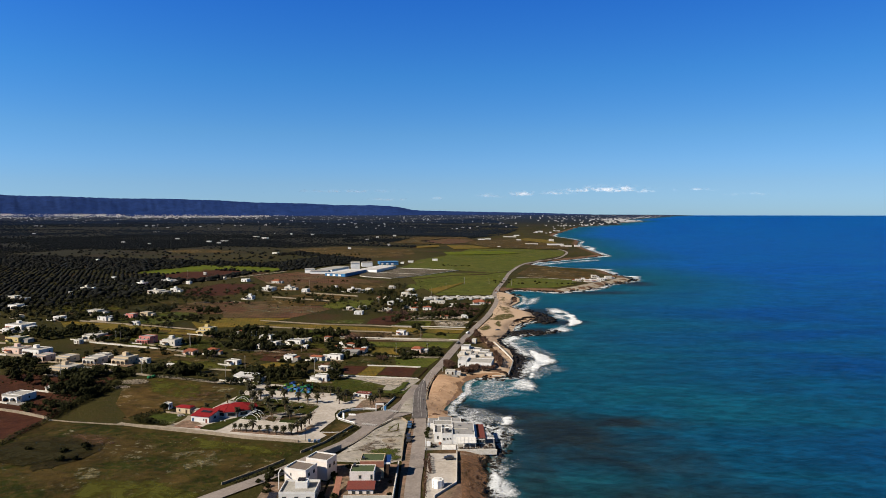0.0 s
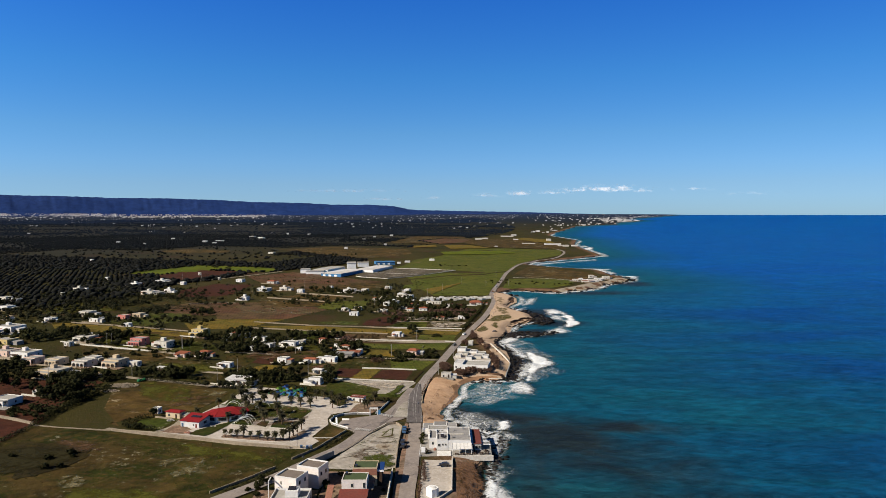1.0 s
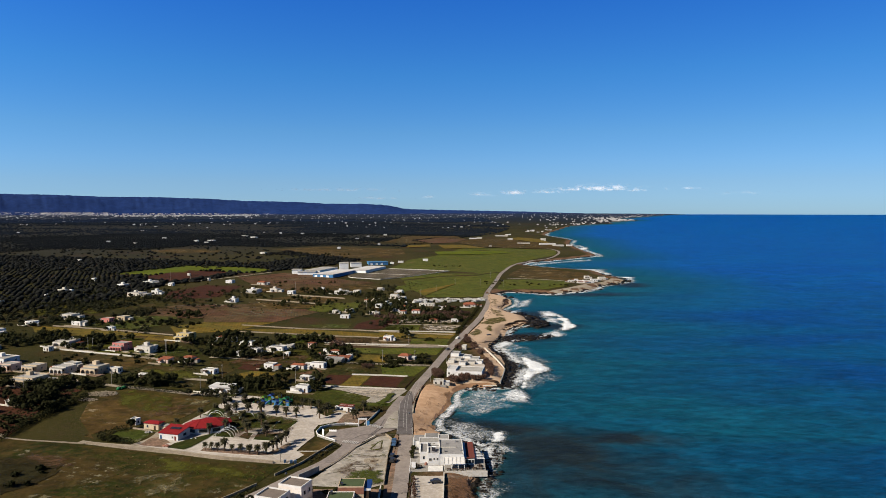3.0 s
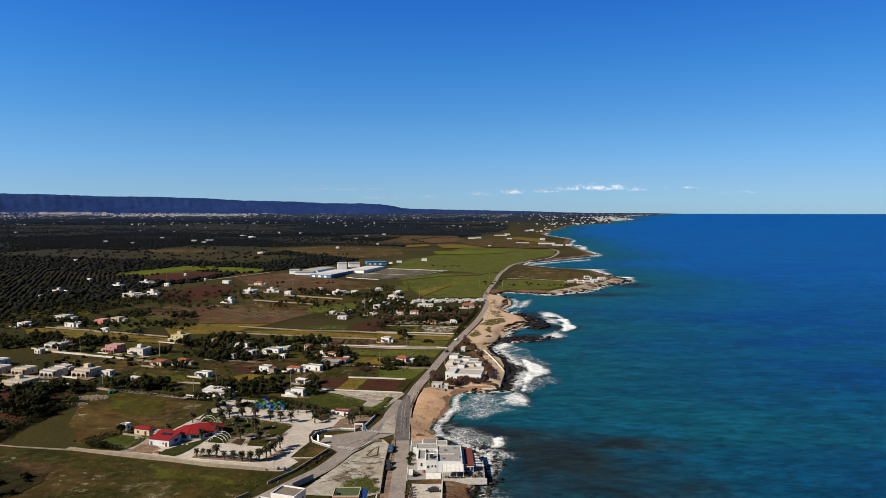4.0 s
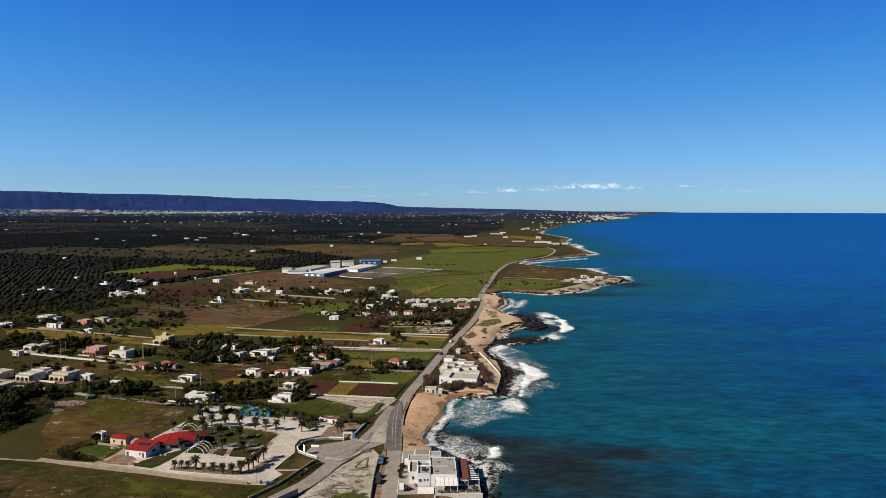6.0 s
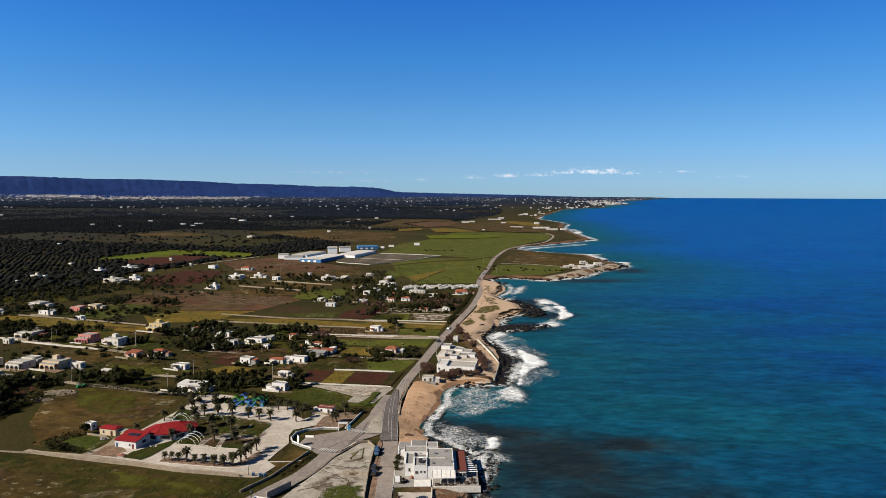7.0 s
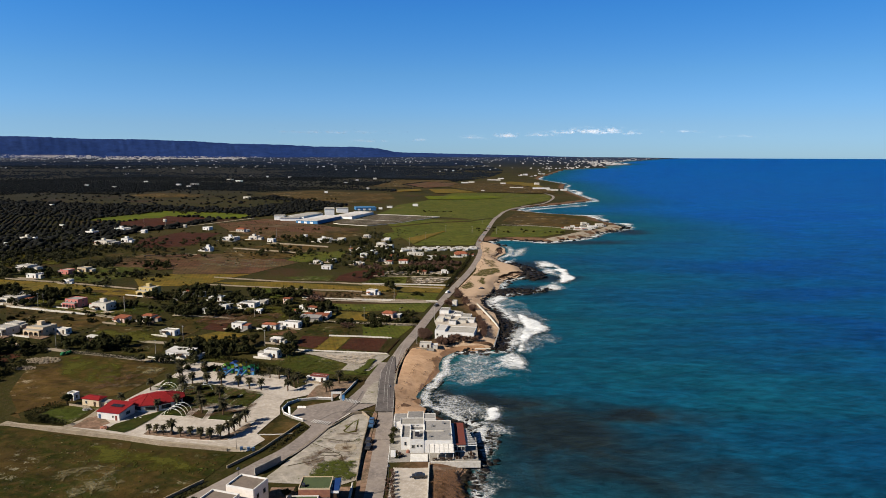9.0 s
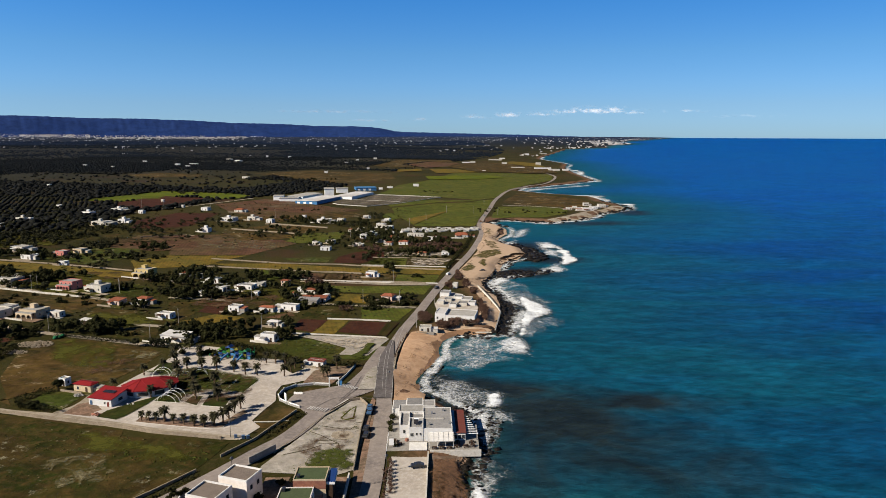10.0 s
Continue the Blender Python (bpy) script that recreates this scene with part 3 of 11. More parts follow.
REEFS = ((92, 655, 16, 45), (76, 566, 28, 16), (50, 450, 8, 60), (55, 300, 40, 40), (20, 325, 18, 16), (12, 335, 14, 14), (24, 300, 14, 30), (60, 275, 60, 40), (45, 235, 45, 45), (8, 337, 22, 14), (18, 342, 22, 12), (28, 340, 24, 10), (38, 338, 22, 8), (20, 312, 26, 16), (41, 317, 40, 16), (54, 319, 40, 14), (10, 353, 10, 7), (50, 322, 36, 16), (85, 322, 34, 13), (42, 293, 24, 30), (34, 258, 26, 36), (66, 268, 44, 22), (34, 336, 18, 14), (22, 215, 30, 40), (75, 235, 50, 24), (105, 622, 30, 20), (82, 580, 18, 14), (62, 470, 14, 44), (96, 680, 26, 34), (190, 850, 70, 18), (270, 960, 30, 30))
weed = np.zeros(SX.size)
for rx0, ry0, wide, deep in REEFS:
    weed = np.maximum(weed, np.exp(-((SX.ravel() - rx0) / wide) ** 2 - ((SY.ravel() - ry0) / deep) ** 2))
attribute(me, "weed", weed * np.clip((SY.ravel() - 150) / 190, 0.66, 1))
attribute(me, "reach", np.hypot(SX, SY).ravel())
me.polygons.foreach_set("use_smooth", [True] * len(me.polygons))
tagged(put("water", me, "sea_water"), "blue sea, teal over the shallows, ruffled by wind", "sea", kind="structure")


CREST_AT = np.radians([-60, -32.7, -31.0, -28.6, -26.4, -24.4, -22.0, -19.4, -17.4, -15.2, -13.6, -11.3, -8.6, -6.0, -4.3, -3.6, -2.6, -1.8, 3.1, 7.7, 12.2])
CREST_H = np.array([205, 203, 197, 196, 190, 186, 187, 181, 176, 164, 163, 159, 147, 147, 141, 133, 116, 110, 102, 94, 82.0])
SLOPE_R = np.array([4380, 4410, 4450, 4490, 4530, 4570, 4610, 4645, 4680, 4700, 4780.0])
SLOPE_S = np.array([0.0, 0.08, 0.2, 0.36, 0.55, 0.7, 0.84, 0.94, 1.0, 0.99, 0.8])


def hill_height(a, r):
    return 64 + (np.interp(a, CREST_AT, CREST_H) - 64) * np.interp(r, SLOPE_R, SLOPE_S)


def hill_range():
    """A long forested scarp far inland, its haze blue painted in, cut by gullies, falling towards the sea, with a low
    tail behind the far town.
    """
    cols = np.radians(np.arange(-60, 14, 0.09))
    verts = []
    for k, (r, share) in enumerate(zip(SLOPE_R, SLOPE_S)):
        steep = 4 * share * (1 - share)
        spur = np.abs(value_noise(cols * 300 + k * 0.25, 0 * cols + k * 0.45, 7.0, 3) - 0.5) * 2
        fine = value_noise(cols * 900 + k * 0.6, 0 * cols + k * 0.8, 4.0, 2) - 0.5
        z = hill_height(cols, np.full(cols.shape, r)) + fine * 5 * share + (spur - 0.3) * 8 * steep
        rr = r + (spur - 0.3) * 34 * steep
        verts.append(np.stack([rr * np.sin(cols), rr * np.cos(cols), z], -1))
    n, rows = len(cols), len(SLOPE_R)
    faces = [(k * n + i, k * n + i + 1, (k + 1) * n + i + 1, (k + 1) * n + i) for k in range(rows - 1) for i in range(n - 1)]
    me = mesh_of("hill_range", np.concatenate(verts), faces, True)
    tagged(put("hill_range", me, "hills"), "long wooded scarp far inland, painted haze blue, cut by gullies", "hills", kind="structure")


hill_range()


def draped(outline, lift, step):
    """A flat piece of ground cut along a net, so that it follows the land."""
    bm = bmesh.new()
    bm.faces.new([bm.verts.new((x, y, 0)) for x, y in outline])
    xs, ys = [p[0] for p in outline], [p[1] for p in outline]
    for axis, lo, hi in ((0, min(xs), max(xs)), (1, min(ys), max(ys))):
        cut = lo + step
        while cut < hi:
            co, no = [0, 0, 0], [0, 0, 0]
            co[axis], no[axis] = cut, 1
            bmesh.ops.bisect_plane(bm, geom=bm.verts[:] + bm.edges[:] + bm.faces[:], plane_co=co, plane_no=no)
            cut += step
    px, py = np.array([v.co.x for v in bm.verts]), np.array([v.co.y for v in bm.verts])
    pz = height_at(inland(px, py)) + lift + 0.00016 * np.hypot(px, py)
    for v, a, b, c in zip(bm.verts, *squeeze(px, py, pz)):
        v.co = (a, b, c)
    bmesh.ops.triangulate(bm, faces=[f for f in bm.faces if len(f.verts) > 4])
    bmesh.ops.recalc_face_normals(bm, faces=bm.faces[:])
    if bm.faces and sum(f.normal.z for f in bm.faces) < 0:
        bmesh.ops.reverse_faces(bm, faces=bm.faces[:])
    return bm


def ragged(outline, amount, every):
    """The outline with points added and shaken a little."""
    out = []
    for (x1, y1), (x2, y2) in zip(outline, outline[1:] + outline[:1]):
        n = max(1, int(math.hypot(x2 - x1, y2 - y1) / every))
        for i in range(n):
            x, y = x1 + (x2 - x1) * i / n, y1 + (y2 - y1) * i / n
            dx = (value_noise(x, y, every * 1.5, 2) - 0.5) * amount
            dy = (value_noise(x + 500, y, every * 1.5, 2) - 0.5) * amount
            out.append((x + float(dx), y + float(dy)))
    return out


OPEN_LAND = []
LIFTS = {"new_asphalt": 0.26, "asphalt": 0.2, "lane": 0.16, "paint_white": 0.3, "gravel": 0.14, "lawn": 0.2, "pale_lot": 0.14, "sand": 0.6, "pale_sand": 0.6, "verge": 0.18, "wet_sand": 0.68}


def field(name, material, label, category, *outline, lift=None, shake=None):
    outline = list(outline)
    OPEN_LAND.append(outline)
    span = max(max(p[0] for p in outline) - min(p[0] for p in outline), max(p[1] for p in outline) - min(p[1] for p in outline))
    shake = span * 0.012 if shake is None else shake
    if shake:
        outline = ragged(outline, shake, max(span / 14, 1.5))
    bm = draped(outline, LIFTS.get(material, 0.06) if lift is None else lift, max(span / 10, 6.0))
    me = bpy.data.meshes.new(name)
    bm.to_mesh(me)
    bm.free()
    me.polygons.foreach_set("use_smooth", [True] * len(me.polygons))
    return tagged(put(name, me, material), label, category, kind="structure")


def spline(points, n=6):
    """A smooth line through the points."""
    p = [np.array(q, float) for q in points]
    p = [2 * p[0] - p[1]] + p + [2 * p[-1] - p[-2]]
    out = []
    for a, b, c, d in zip(p, p[1:], p[2:], p[3:]):
        for i in range(n):
            t = i / n
            out.append(0.5 * (2 * b + (c - a) * t + (2 * a - 5 * b + 4 * c - d) * t * t + (3 * b - a - 3 * c + d) * t ** 3))
    out.append(p[-2])
    return out


def sides_of(line, half):
    line = [np.array(q, float) for q in line]
    left, right = [], []
    for i, q in enumerate(line):
        d = line[min(i + 1, len(line) - 1)] - line[max(i - 1, 0)]
        d = d / max(np.hypot(*d), 1e-9)
        n = np.array((-d[1], d[0]))
        left.append(q + half * n)
        right.append(q - half * n)
    return left, right


def strip(name, material, label, category, width, *points, smooth=True, lift=None, kind="structure"):
    """A road, lane or line of that width along the points."""
    line = spline(points) if smooth and len(points) > 2 else [np.array(points[0]) * (1 - k / 8) + np.array(points[-1]) * k / 8 for k in range(9)] if len(points) == 2 else [np.array(p) for p in points]
    left, right = sides_of(line, width / 2)
    n = len(line)
    p = np.array(left + right)
    z = height_at(inland(p[:, 0], p[:, 1], False)) + (LIFTS.get(material, 0.12) if lift is None else lift) + 0.00016 * np.hypot(p[:, 0], p[:, 1])
    v = np.stack(squeeze(p[:, 0], p[:, 1], z), -1)
    me = mesh_of(name, v, [(i + n, i + n + 1, i + 1, i) for i in range(n - 1)])
    return tagged(put(name, me, material), label, category, kind=kind)


def wall(name, material, label, height, thick, *points, lift=0.0):
    """A low wall with a worn top along the points."""
    line = []
    for a, b in zip(points, points[1:]):
        n = max(2, int(math.dist(a, b) / 4))
        line += [np.array(a) * (1 - k / n) + np.array(b) * k / n for k in range(n)]
    line.append(np.array(points[-1]))
    left, right = sides_of(line, thick / 2)
    n = len(line)
    p = np.array(left + right)
    z = height_at(inland(p[:, 0], p[:, 1], False))
    top = z + height * (1 + (value_noise(p[:, 0], p[:, 1], 3.0, 2) - 0.5) * 0.25) + lift
    v = np.concatenate([np.stack(squeeze(p[:, 0], p[:, 1], z - 0.3), -1), np.stack(squeeze(p[:, 0], p[:, 1], top), -1)])
    a, b, c, d = 0, n, 2 * n, 3 * n
    f = []
    for i in range(n - 1):
        f += [(c + i, c + i + 1, d + i + 1, d + i), (a + i, a + i + 1, c + i + 1, c + i), (b + i + 1, b + i, d + i, d + i + 1)]
    f += [(a, c, d, b), (a + n - 1, b + n - 1, d + n - 1, c + n - 1)]
    bm = bmesh.new()
    bm.from_mesh(mesh_of("tmp", v, f))
    bmesh.ops.recalc_face_normals(bm, faces=bm.faces[:])
    me = bpy.data.meshes.new(name)
    bm.to_mesh(me)
    bm.free()
    return tagged(put(name, me, material), label, "wall", kind="structure")


def rim_distance(x, y, outline):
    best, inside = np.full(x.shape, 1e9), np.zeros(x.shape, bool)
    for (x1, y1), (x2, y2) in zip(outline, outline[1:] + outline[:1]):
        dx, dy = x2 - x1, y2 - y1
        t = np.clip(((x - x1) * dx + (y - y1) * dy) / (dx * dx + dy * dy + 1e-9), 0, 1)
        best = np.minimum(best, np.hypot(x - x1 - t * dx, y - y1 - t * dy))
        inside ^= ((y1 > y) != (y2 > y)) & (x < x1 + (y - y1) * dx / (dy or 1e-9))
    return np.where(inside, best, -best)


def cover_material(name, main, second, coarse):
    """Ground cover that thins out into single tufts or stones towards its rim."""
    m, nodes, links, bsdf = shader(name)
    tc = nodes.new("ShaderNodeTexCoord").outputs["Object"]
    at = nodes.new("ShaderNodeAttribute")
    at.attribute_name = "thick"
    clumps, grain = noise_tex(nodes, links, tc, coarse, 8, 0.72, 0.6), noise_tex(nodes, links, tc, coarse * 6, 4, 0.7)
    both = nodes.new("ShaderNodeMath")
    links.new(clumps, both.inputs[0])
    links.new(at.outputs["Fac"], both.inputs[1])
    links.new(ramp(nodes, links, both.outputs[0], 0.93, 1.1), bsdf.inputs["Alpha"])
    links.new(mix(nodes, links, ramp(nodes, links, grain, 0.35, 0.65), main, second), bsdf.inputs["Base Color"])
    bsdf.inputs["Roughness"].default_value, bsdf.inputs["Specular IOR Level"].default_value = 0.95, 0.03
    b = nodes.new("ShaderNodeBump")
    b.inputs["Strength"].default_value, b.inputs["Distance"].default_value = 0.7, 0.25
    links.new(clumps, b.inputs["Height"])
    links.new(b.outputs["Normal"], bsdf.inputs["Normal"])
    return m


M["weed_cover"] = cover_material("weed_cover", (0.030, 0.040, 0.007), (0.055, 0.060, 0.013), 0.7)
M["pale_cover"] = cover_material("pale_cover", (0.17, 0.145, 0.085), (0.11, 0.098, 0.05), 0.22)
M["bare_cover"] = cover_material("bare_cover", (0.36, 0.31, 0.25), (0.27, 0.23, 0.18), 0.25)
M["olive_cover"] = cover_material("olive_cover", (0.060, 0.056, 0.010), (0.044, 0.046, 0.008), 0.10)
M["earth_cover"] = cover_material("earth_cover", (0.060, 0.034, 0.018), (0.085, 0.052, 0.030), 0.14)
M["dark_cover"] = cover_material("dark_cover", (0.016, 0.015, 0.006), (0.026, 0.022, 0.009), 0.16)
M["wrack"] = cover_material("wrack", (0.105, 0.068, 0.045), (0.19, 0.125, 0.08), 1.3)
M["sand_cover"] = cover_material("sand_cover", (0.38, 0.28, 0.195), (0.32, 0.23, 0.155), 0.12)
M["dune_cover"] = cover_material("dune_cover", (0.075, 0.064, 0.020), (0.055, 0.052, 0.014), 0.3)
M["ochre_cover"] = cover_material("ochre_cover", (0.23, 0.125, 0.068), (0.13, 0.075, 0.045), 0.3)
M["damp_sand"] = cover_material("damp_sand", (0.235, 0.138, 0.078), (0.275, 0.165, 0.095), 0.06)


def cover(material, label, thick, soft, *outline, lift=0.5, step=1.2):
    """A soft-edged growth or stain on the ground inside the outline."""
    outline = list(outline)
    xs, ys = [p[0] for p in outline], [p[1] for p in outline]
    gx, gy = np.arange(min(xs) - soft, max(xs) + soft, step), np.arange(min(ys) - soft, max(ys) + soft, step)
    x, y = (q.ravel() for q in np.meshgrid(gx, gy, indexing="ij"))
    d = rim_distance(x, y, outline) + (value_noise(x, y, soft * 2.0, 3) - 0.5) * soft * 1.6
    much = np.clip(d / soft + 0.5, 0, 1) * thick
    n = len(gy)
    i, j = np.meshgrid(np.arange(len(gx) - 1), np.arange(n - 1), indexing="ij")
    q = np.stack([i * n + j, (i + 1) * n + j, (i + 1) * n + j + 1, i * n + j + 1], -1).reshape(-1, 4)
    q = q[(much[q] > 0.1).any(1)]
    used, inverse = np.unique(q, return_inverse=True)
    z = height_at(inland(x[used], y[used])) + lift + 0.00016 * np.hypot(x[used], y[used])
    me = fast_mesh("ground_cover", np.stack([x[used], y[used], z], -1), inverse.reshape(-1, 4))
    attribute(me, "thick", much[used])
    tagged(put("ground_cover", me, material), label, "ground cover", kind="stuff")


field("field", "meadow", "rough green and brown meadow with pale flower patches", "field", (-149.2, 227.7), (-186.9, 286.7), (-186.1, 298.5), (-179.3, 314.7), (-139.6, 306.7), (-96.4, 295.8), (-95.0, 291.3), (-58.5, 286.3), (-62.9, 267.6), (-79.9, 244.0), (-87.9, 231.6), (-99.5, 186.8), (-144.8, 184.5))
field("field", "red_soil", "ploughed red soil field", "field", (-233.2, 323.8), (-212.8, 327.2), (-183.5, 315.8), (-182.1, 298.8), (-183.2, 280.9), (-205.5, 279.2))
field("field", "red_soil", "dark brown soil plot beside stone walls", "field", (-273.2, 387.8), (-232.1, 401.0), (-188.5, 396.3), (-191.0, 358.9), (-181.7, 317.5), (-213.8, 328.7), (-234.3, 325.3))
field("field", "dry_grass", "olive brown grass field with worn paths", "field", (-174.5, 371.4), (-169.8, 395.6), (-146.2, 394.4), (-123.3, 386.0), (-113.9, 377.2), (-116.6, 356.9), (-120.4, 344.2), (-130.6, 337.1), (-145.3, 328.1), (-150.4, 318.9), (-144.4, 315.7), (-165.1, 343.4))
field("field", "grass", "small grass yard inside a dark hedge", "yard", (-140.8, 317.7), (-138.8, 329.1), (-128.9, 330.7), (-124.2, 324.2), (-125.3, 311.4))
field("gravel_yard", "gravel", "pale gravel ground of the palm park", "gravel yard", (-124.2, 307.4), (-121.6, 313.8), (-118.3, 325.3), (-115.0, 340.6), (-111.3, 353.4), (-108.2, 366.6), (-108.4, 384.1), (-103.5, 390.3), (-87.5, 384.8), (-68.7, 370.7), (-58.1, 367.4), (-53.5, 354.2), (-49.9, 350.0), (-42.6, 362.7), (-37.1, 354.7), (-42.7, 342.0), (-51.7, 336.5), (-52.6, 329.3), (-50.7, 320.8), (-52.9, 312.8), (-55.1, 302.5), (-50.8, 297.3), (-55.3, 287.8), (-74.0, 292.4), (-95.4, 299.5), (-109.1, 304.4))
field("lawn", "lawn", "mown park lawn bed inside a pale kerb", "lawn", (-92.6, 332.9), (-96.1, 354.3), (-93.0, 358.4), (-83.6, 354.7), (-78.5, 349.8), (-77.8, 332.7), (-85.0, 332.2), shake=0.0)
wall("wall", "white_wall", "pale kerb round a park lawn", 0.28, 0.3, (-92.6, 332.9), (-96.1, 354.3), (-93.0, 358.4), (-83.6, 354.7), (-78.5, 349.8), (-77.8, 332.7), (-85.0, 332.2), (-92.6, 332.9))
field("lawn", "lawn", "mown park lawn bed inside a pale kerb", "lawn", (-76.7, 332.7), (-74.7, 347.1), (-71.1, 346.4), (-72.9, 332.0), shake=0.0)
wall("wall", "white_wall", "pale kerb round a park lawn", 0.28, 0.3, (-76.7, 332.7), (-74.7, 347.1), (-71.1, 346.4), (-72.9, 332.0), (-76.7, 332.7))
field("lawn", "lawn", "mown park lawn bed inside a pale kerb", "lawn", (-72.5, 331.4), (-70.3, 345.1), (-62.1, 343.0), (-64.9, 328.9), shake=0.0)
wall("wall", "white_wall", "pale kerb round a park lawn", 0.28, 0.3, (-72.5, 331.4), (-70.3, 345.1), (-62.1, 343.0), (-64.9, 328.9), (-72.5, 331.4))
field("lawn", "lawn", "mown park lawn bed inside a pale kerb", "lawn", (-95.8, 321.0), (-93.9, 331.8), (-86.2, 329.3), (-85.7, 319.2), shake=0.0)
wall("wall", "white_wall", "pale kerb round a park lawn", 0.28, 0.3, (-95.8, 321.0), (-93.9, 331.8), (-86.2, 329.3), (-85.7, 319.2), (-95.8, 321.0))
field("lawn", "lawn", "mown park lawn bed inside a pale kerb", "lawn", (-84.0, 319.7), (-83.1, 325.8), (-78.9, 325.7), (-78.4, 316.4), shake=0.0)
wall("wall", "white_wall", "pale kerb round a park lawn", 0.28, 0.3, (-84.0, 319.7), (-83.1, 325.8), (-78.9, 325.7), (-78.4, 316.4), (-84.0, 319.7))
field("lawn", "lawn", "mown park lawn bed inside a pale kerb", "lawn", (-76.7, 316.4), (-77.1, 326.8), (-67.8, 323.8), (-67.9, 314.7), shake=0.0)
wall("wall", "white_wall", "pale kerb round a park lawn", 0.28, 0.3, (-76.7, 316.4), (-77.1, 326.8), (-67.8, 323.8), (-67.9, 314.7), (-76.7, 316.4))
field("lawn", "lawn", "park lawn under palms beyond the hall", "lawn", (-109.0, 355.2), (-109.4, 366.0), (-101.5, 362.9), (-101.2, 351.6))
field("bed", "verge", "brown planting bed under the palm row", "bed", (-94.7, 302.7), (-94.5, 306.6), (-77.8, 303.4), (-66.3, 300.4), (-63.6, 304.6), (-60.4, 312.5), (-58.2, 309.9), (-64.0, 297.1), (-75.9, 297.8))
wall("wall", "white_wall", "pale kerb along the palm row", 0.28, 0.3, (-94.7, 302.3), (-82.1, 299.3), (-67.9, 296.3), (-63.8, 297.1), (-58.0, 309.9))
field("lawn", "dry_grass", "dry lawn beside the park gate", "lawn", (-54.4, 302.5), (-52.6, 311.8), (-50.9, 319.7), (-45.8, 315.8), (-40.9, 311.6), (-42.5, 303.2), (-48.4, 301.9))
field("lawn", "dry_grass", "dry lawn strip behind the roadside wall", "lawn", (-54.9, 297.0), (-53.2, 301.1), (-42.1, 301.3), (-45.8, 296.8))
wall("wall", "white_wall", "pale kerb between two dry lawns", 0.28, 0.3, (-54.2, 302.0), (-48.4, 301.9), (-42.4, 302.8))
field("lawn", "dry_grass", "dry grass strip below the gate wall", "lawn", (-48.9, 328.1), (-46.6, 332.7), (-40.3, 334.4), (-32.8, 334.3), (-37.4, 330.2), (-44.6, 328.0))
field("yard", "verge", "bare dirt yard beside the red-roofed house", "yard", (-122.7, 309.2), (-121.7, 317.6), (-117.9, 321.1), (-110.9, 313.3), (-112.4, 307.3))
field("lawn", "lawn", "bright lawn beside the red-roofed house", "lawn", (-109.8, 306.8), (-108.8, 312.3), (-102.0, 320.0), (-95.6, 326.0), (-96.8, 318.3), (-100.2, 307.2), (-102.3, 304.3), lift=0.3)
field("yard", "verge", "brown earth yard behind the park gate", "yard", (-44.2, 337.6), (-41.9, 352.6), (-37.5, 357.5), (-31.2, 358.8), (-25.9, 358.0), (-32.4, 337.4), lift=0.3)
field("forecourt", "asphalt", "grey asphalt forecourt before the park gate", "road", (-41.3, 314.3), (-46.5, 319.8), (-45.1, 327.4), (-38.5, 331.2), (-26.0, 337.1), (-21.2, 350.2), (-15.1, 341.2), (-15.0, 330.8), (-24.2, 321.3), (-31.5, 308.2), (-37.5, 308.3), lift=0.22)
field("pale_lot", "pale_lot", "pale cracked concrete lot with weeds", "lot", (-41.7, 275.6), (-36.6, 288.9), (-30.4, 305.7), (-23.0, 319.8), (-19.3, 321.2), (-16.6, 314.8), (-16.8, 294.4), (-16.4, 266.6), (-21.5, 263.3), (-44.1, 266.0), (-44.3, 269.5))
field("parking_lot", "gravel", "pale gravel parking lot behind the beach house", "parking lot", (-6.1, 232.2), (-6.5, 264.3), (-6.0, 274.8), (5.1, 274.7), (4.5, 244.5), (-3.2, 232.2), (-6.1, 210.8), (-8.8, 210.8))
field("verge", "verge", "brown earth verge along the road", "verge", (-15.3, 264.3), (-15.0, 286.2), (-14.2, 298.5), (-14.0, 320.5), (-15.3, 323.5), (-16.5, 309.1), (-16.5, 272.6), (-15.8, 232.2), (-15.9, 199.7), (-10.0, 199.7), (-11.6, 232.2), (-12.2, 264.3), (-12.1, 290.9), (-12.2, 317.6), (-13.3, 323.5))
strip("road", "asphalt", "worn grey asphalt coast road", "road", 5.6, (-7.5, 172.3), (-10.7, 232.2), (-10.4, 264.3), (-10.5, 290.9), (-11.0, 323.5), (-14.4, 353.7), (-8.0, 404.9), (0.3, 447.7), (11.7, 507.4), (26.9, 578.6), (43.9, 656.7), (59.4, 757.9), (62.3, 828.2), (84.2, 964.7), (116.3, 1149.6), (147.4, 1279.2), (188.5, 1374.7), (232.5, 1433.2), (271.7, 1547.3), (301.7, 1690.7), (300.3, 1843.2), (298.0, 2065.9), (314.0, 2274.8))
strip("road", "asphalt", "grey asphalt branch road curving inland", "road", 6.5, (-101.2, 190.0), (-84.9, 223.4), (-75.5, 236.4), (-61.9, 253.8), (-47.5, 277.1), (-38.7, 292.3), (-28.7, 323.3), (-23.7, 336.1), (-19.0, 352.5), (-18.1, 361.0), (-13.9, 385.1), lift=0.38)
field("concrete_patch", "lane", "round darker concrete patch on the lot", "patch", (-26.3, 290.2), (-26.0, 292.8), (-23.0, 293.9), (-19.8, 293.0), (-18.6, 290.3), (-19.5, 287.9), (-22.2, 287.0), (-25.1, 287.9), lift=0.2)
field("grass_patch", "grass", "little weedy island on the lot", "grass", (-25.1, 304.2), (-22.5, 312.3), (-20.4, 315.4), (-20.1, 303.5), (-23.4, 302.3), lift=0.2)
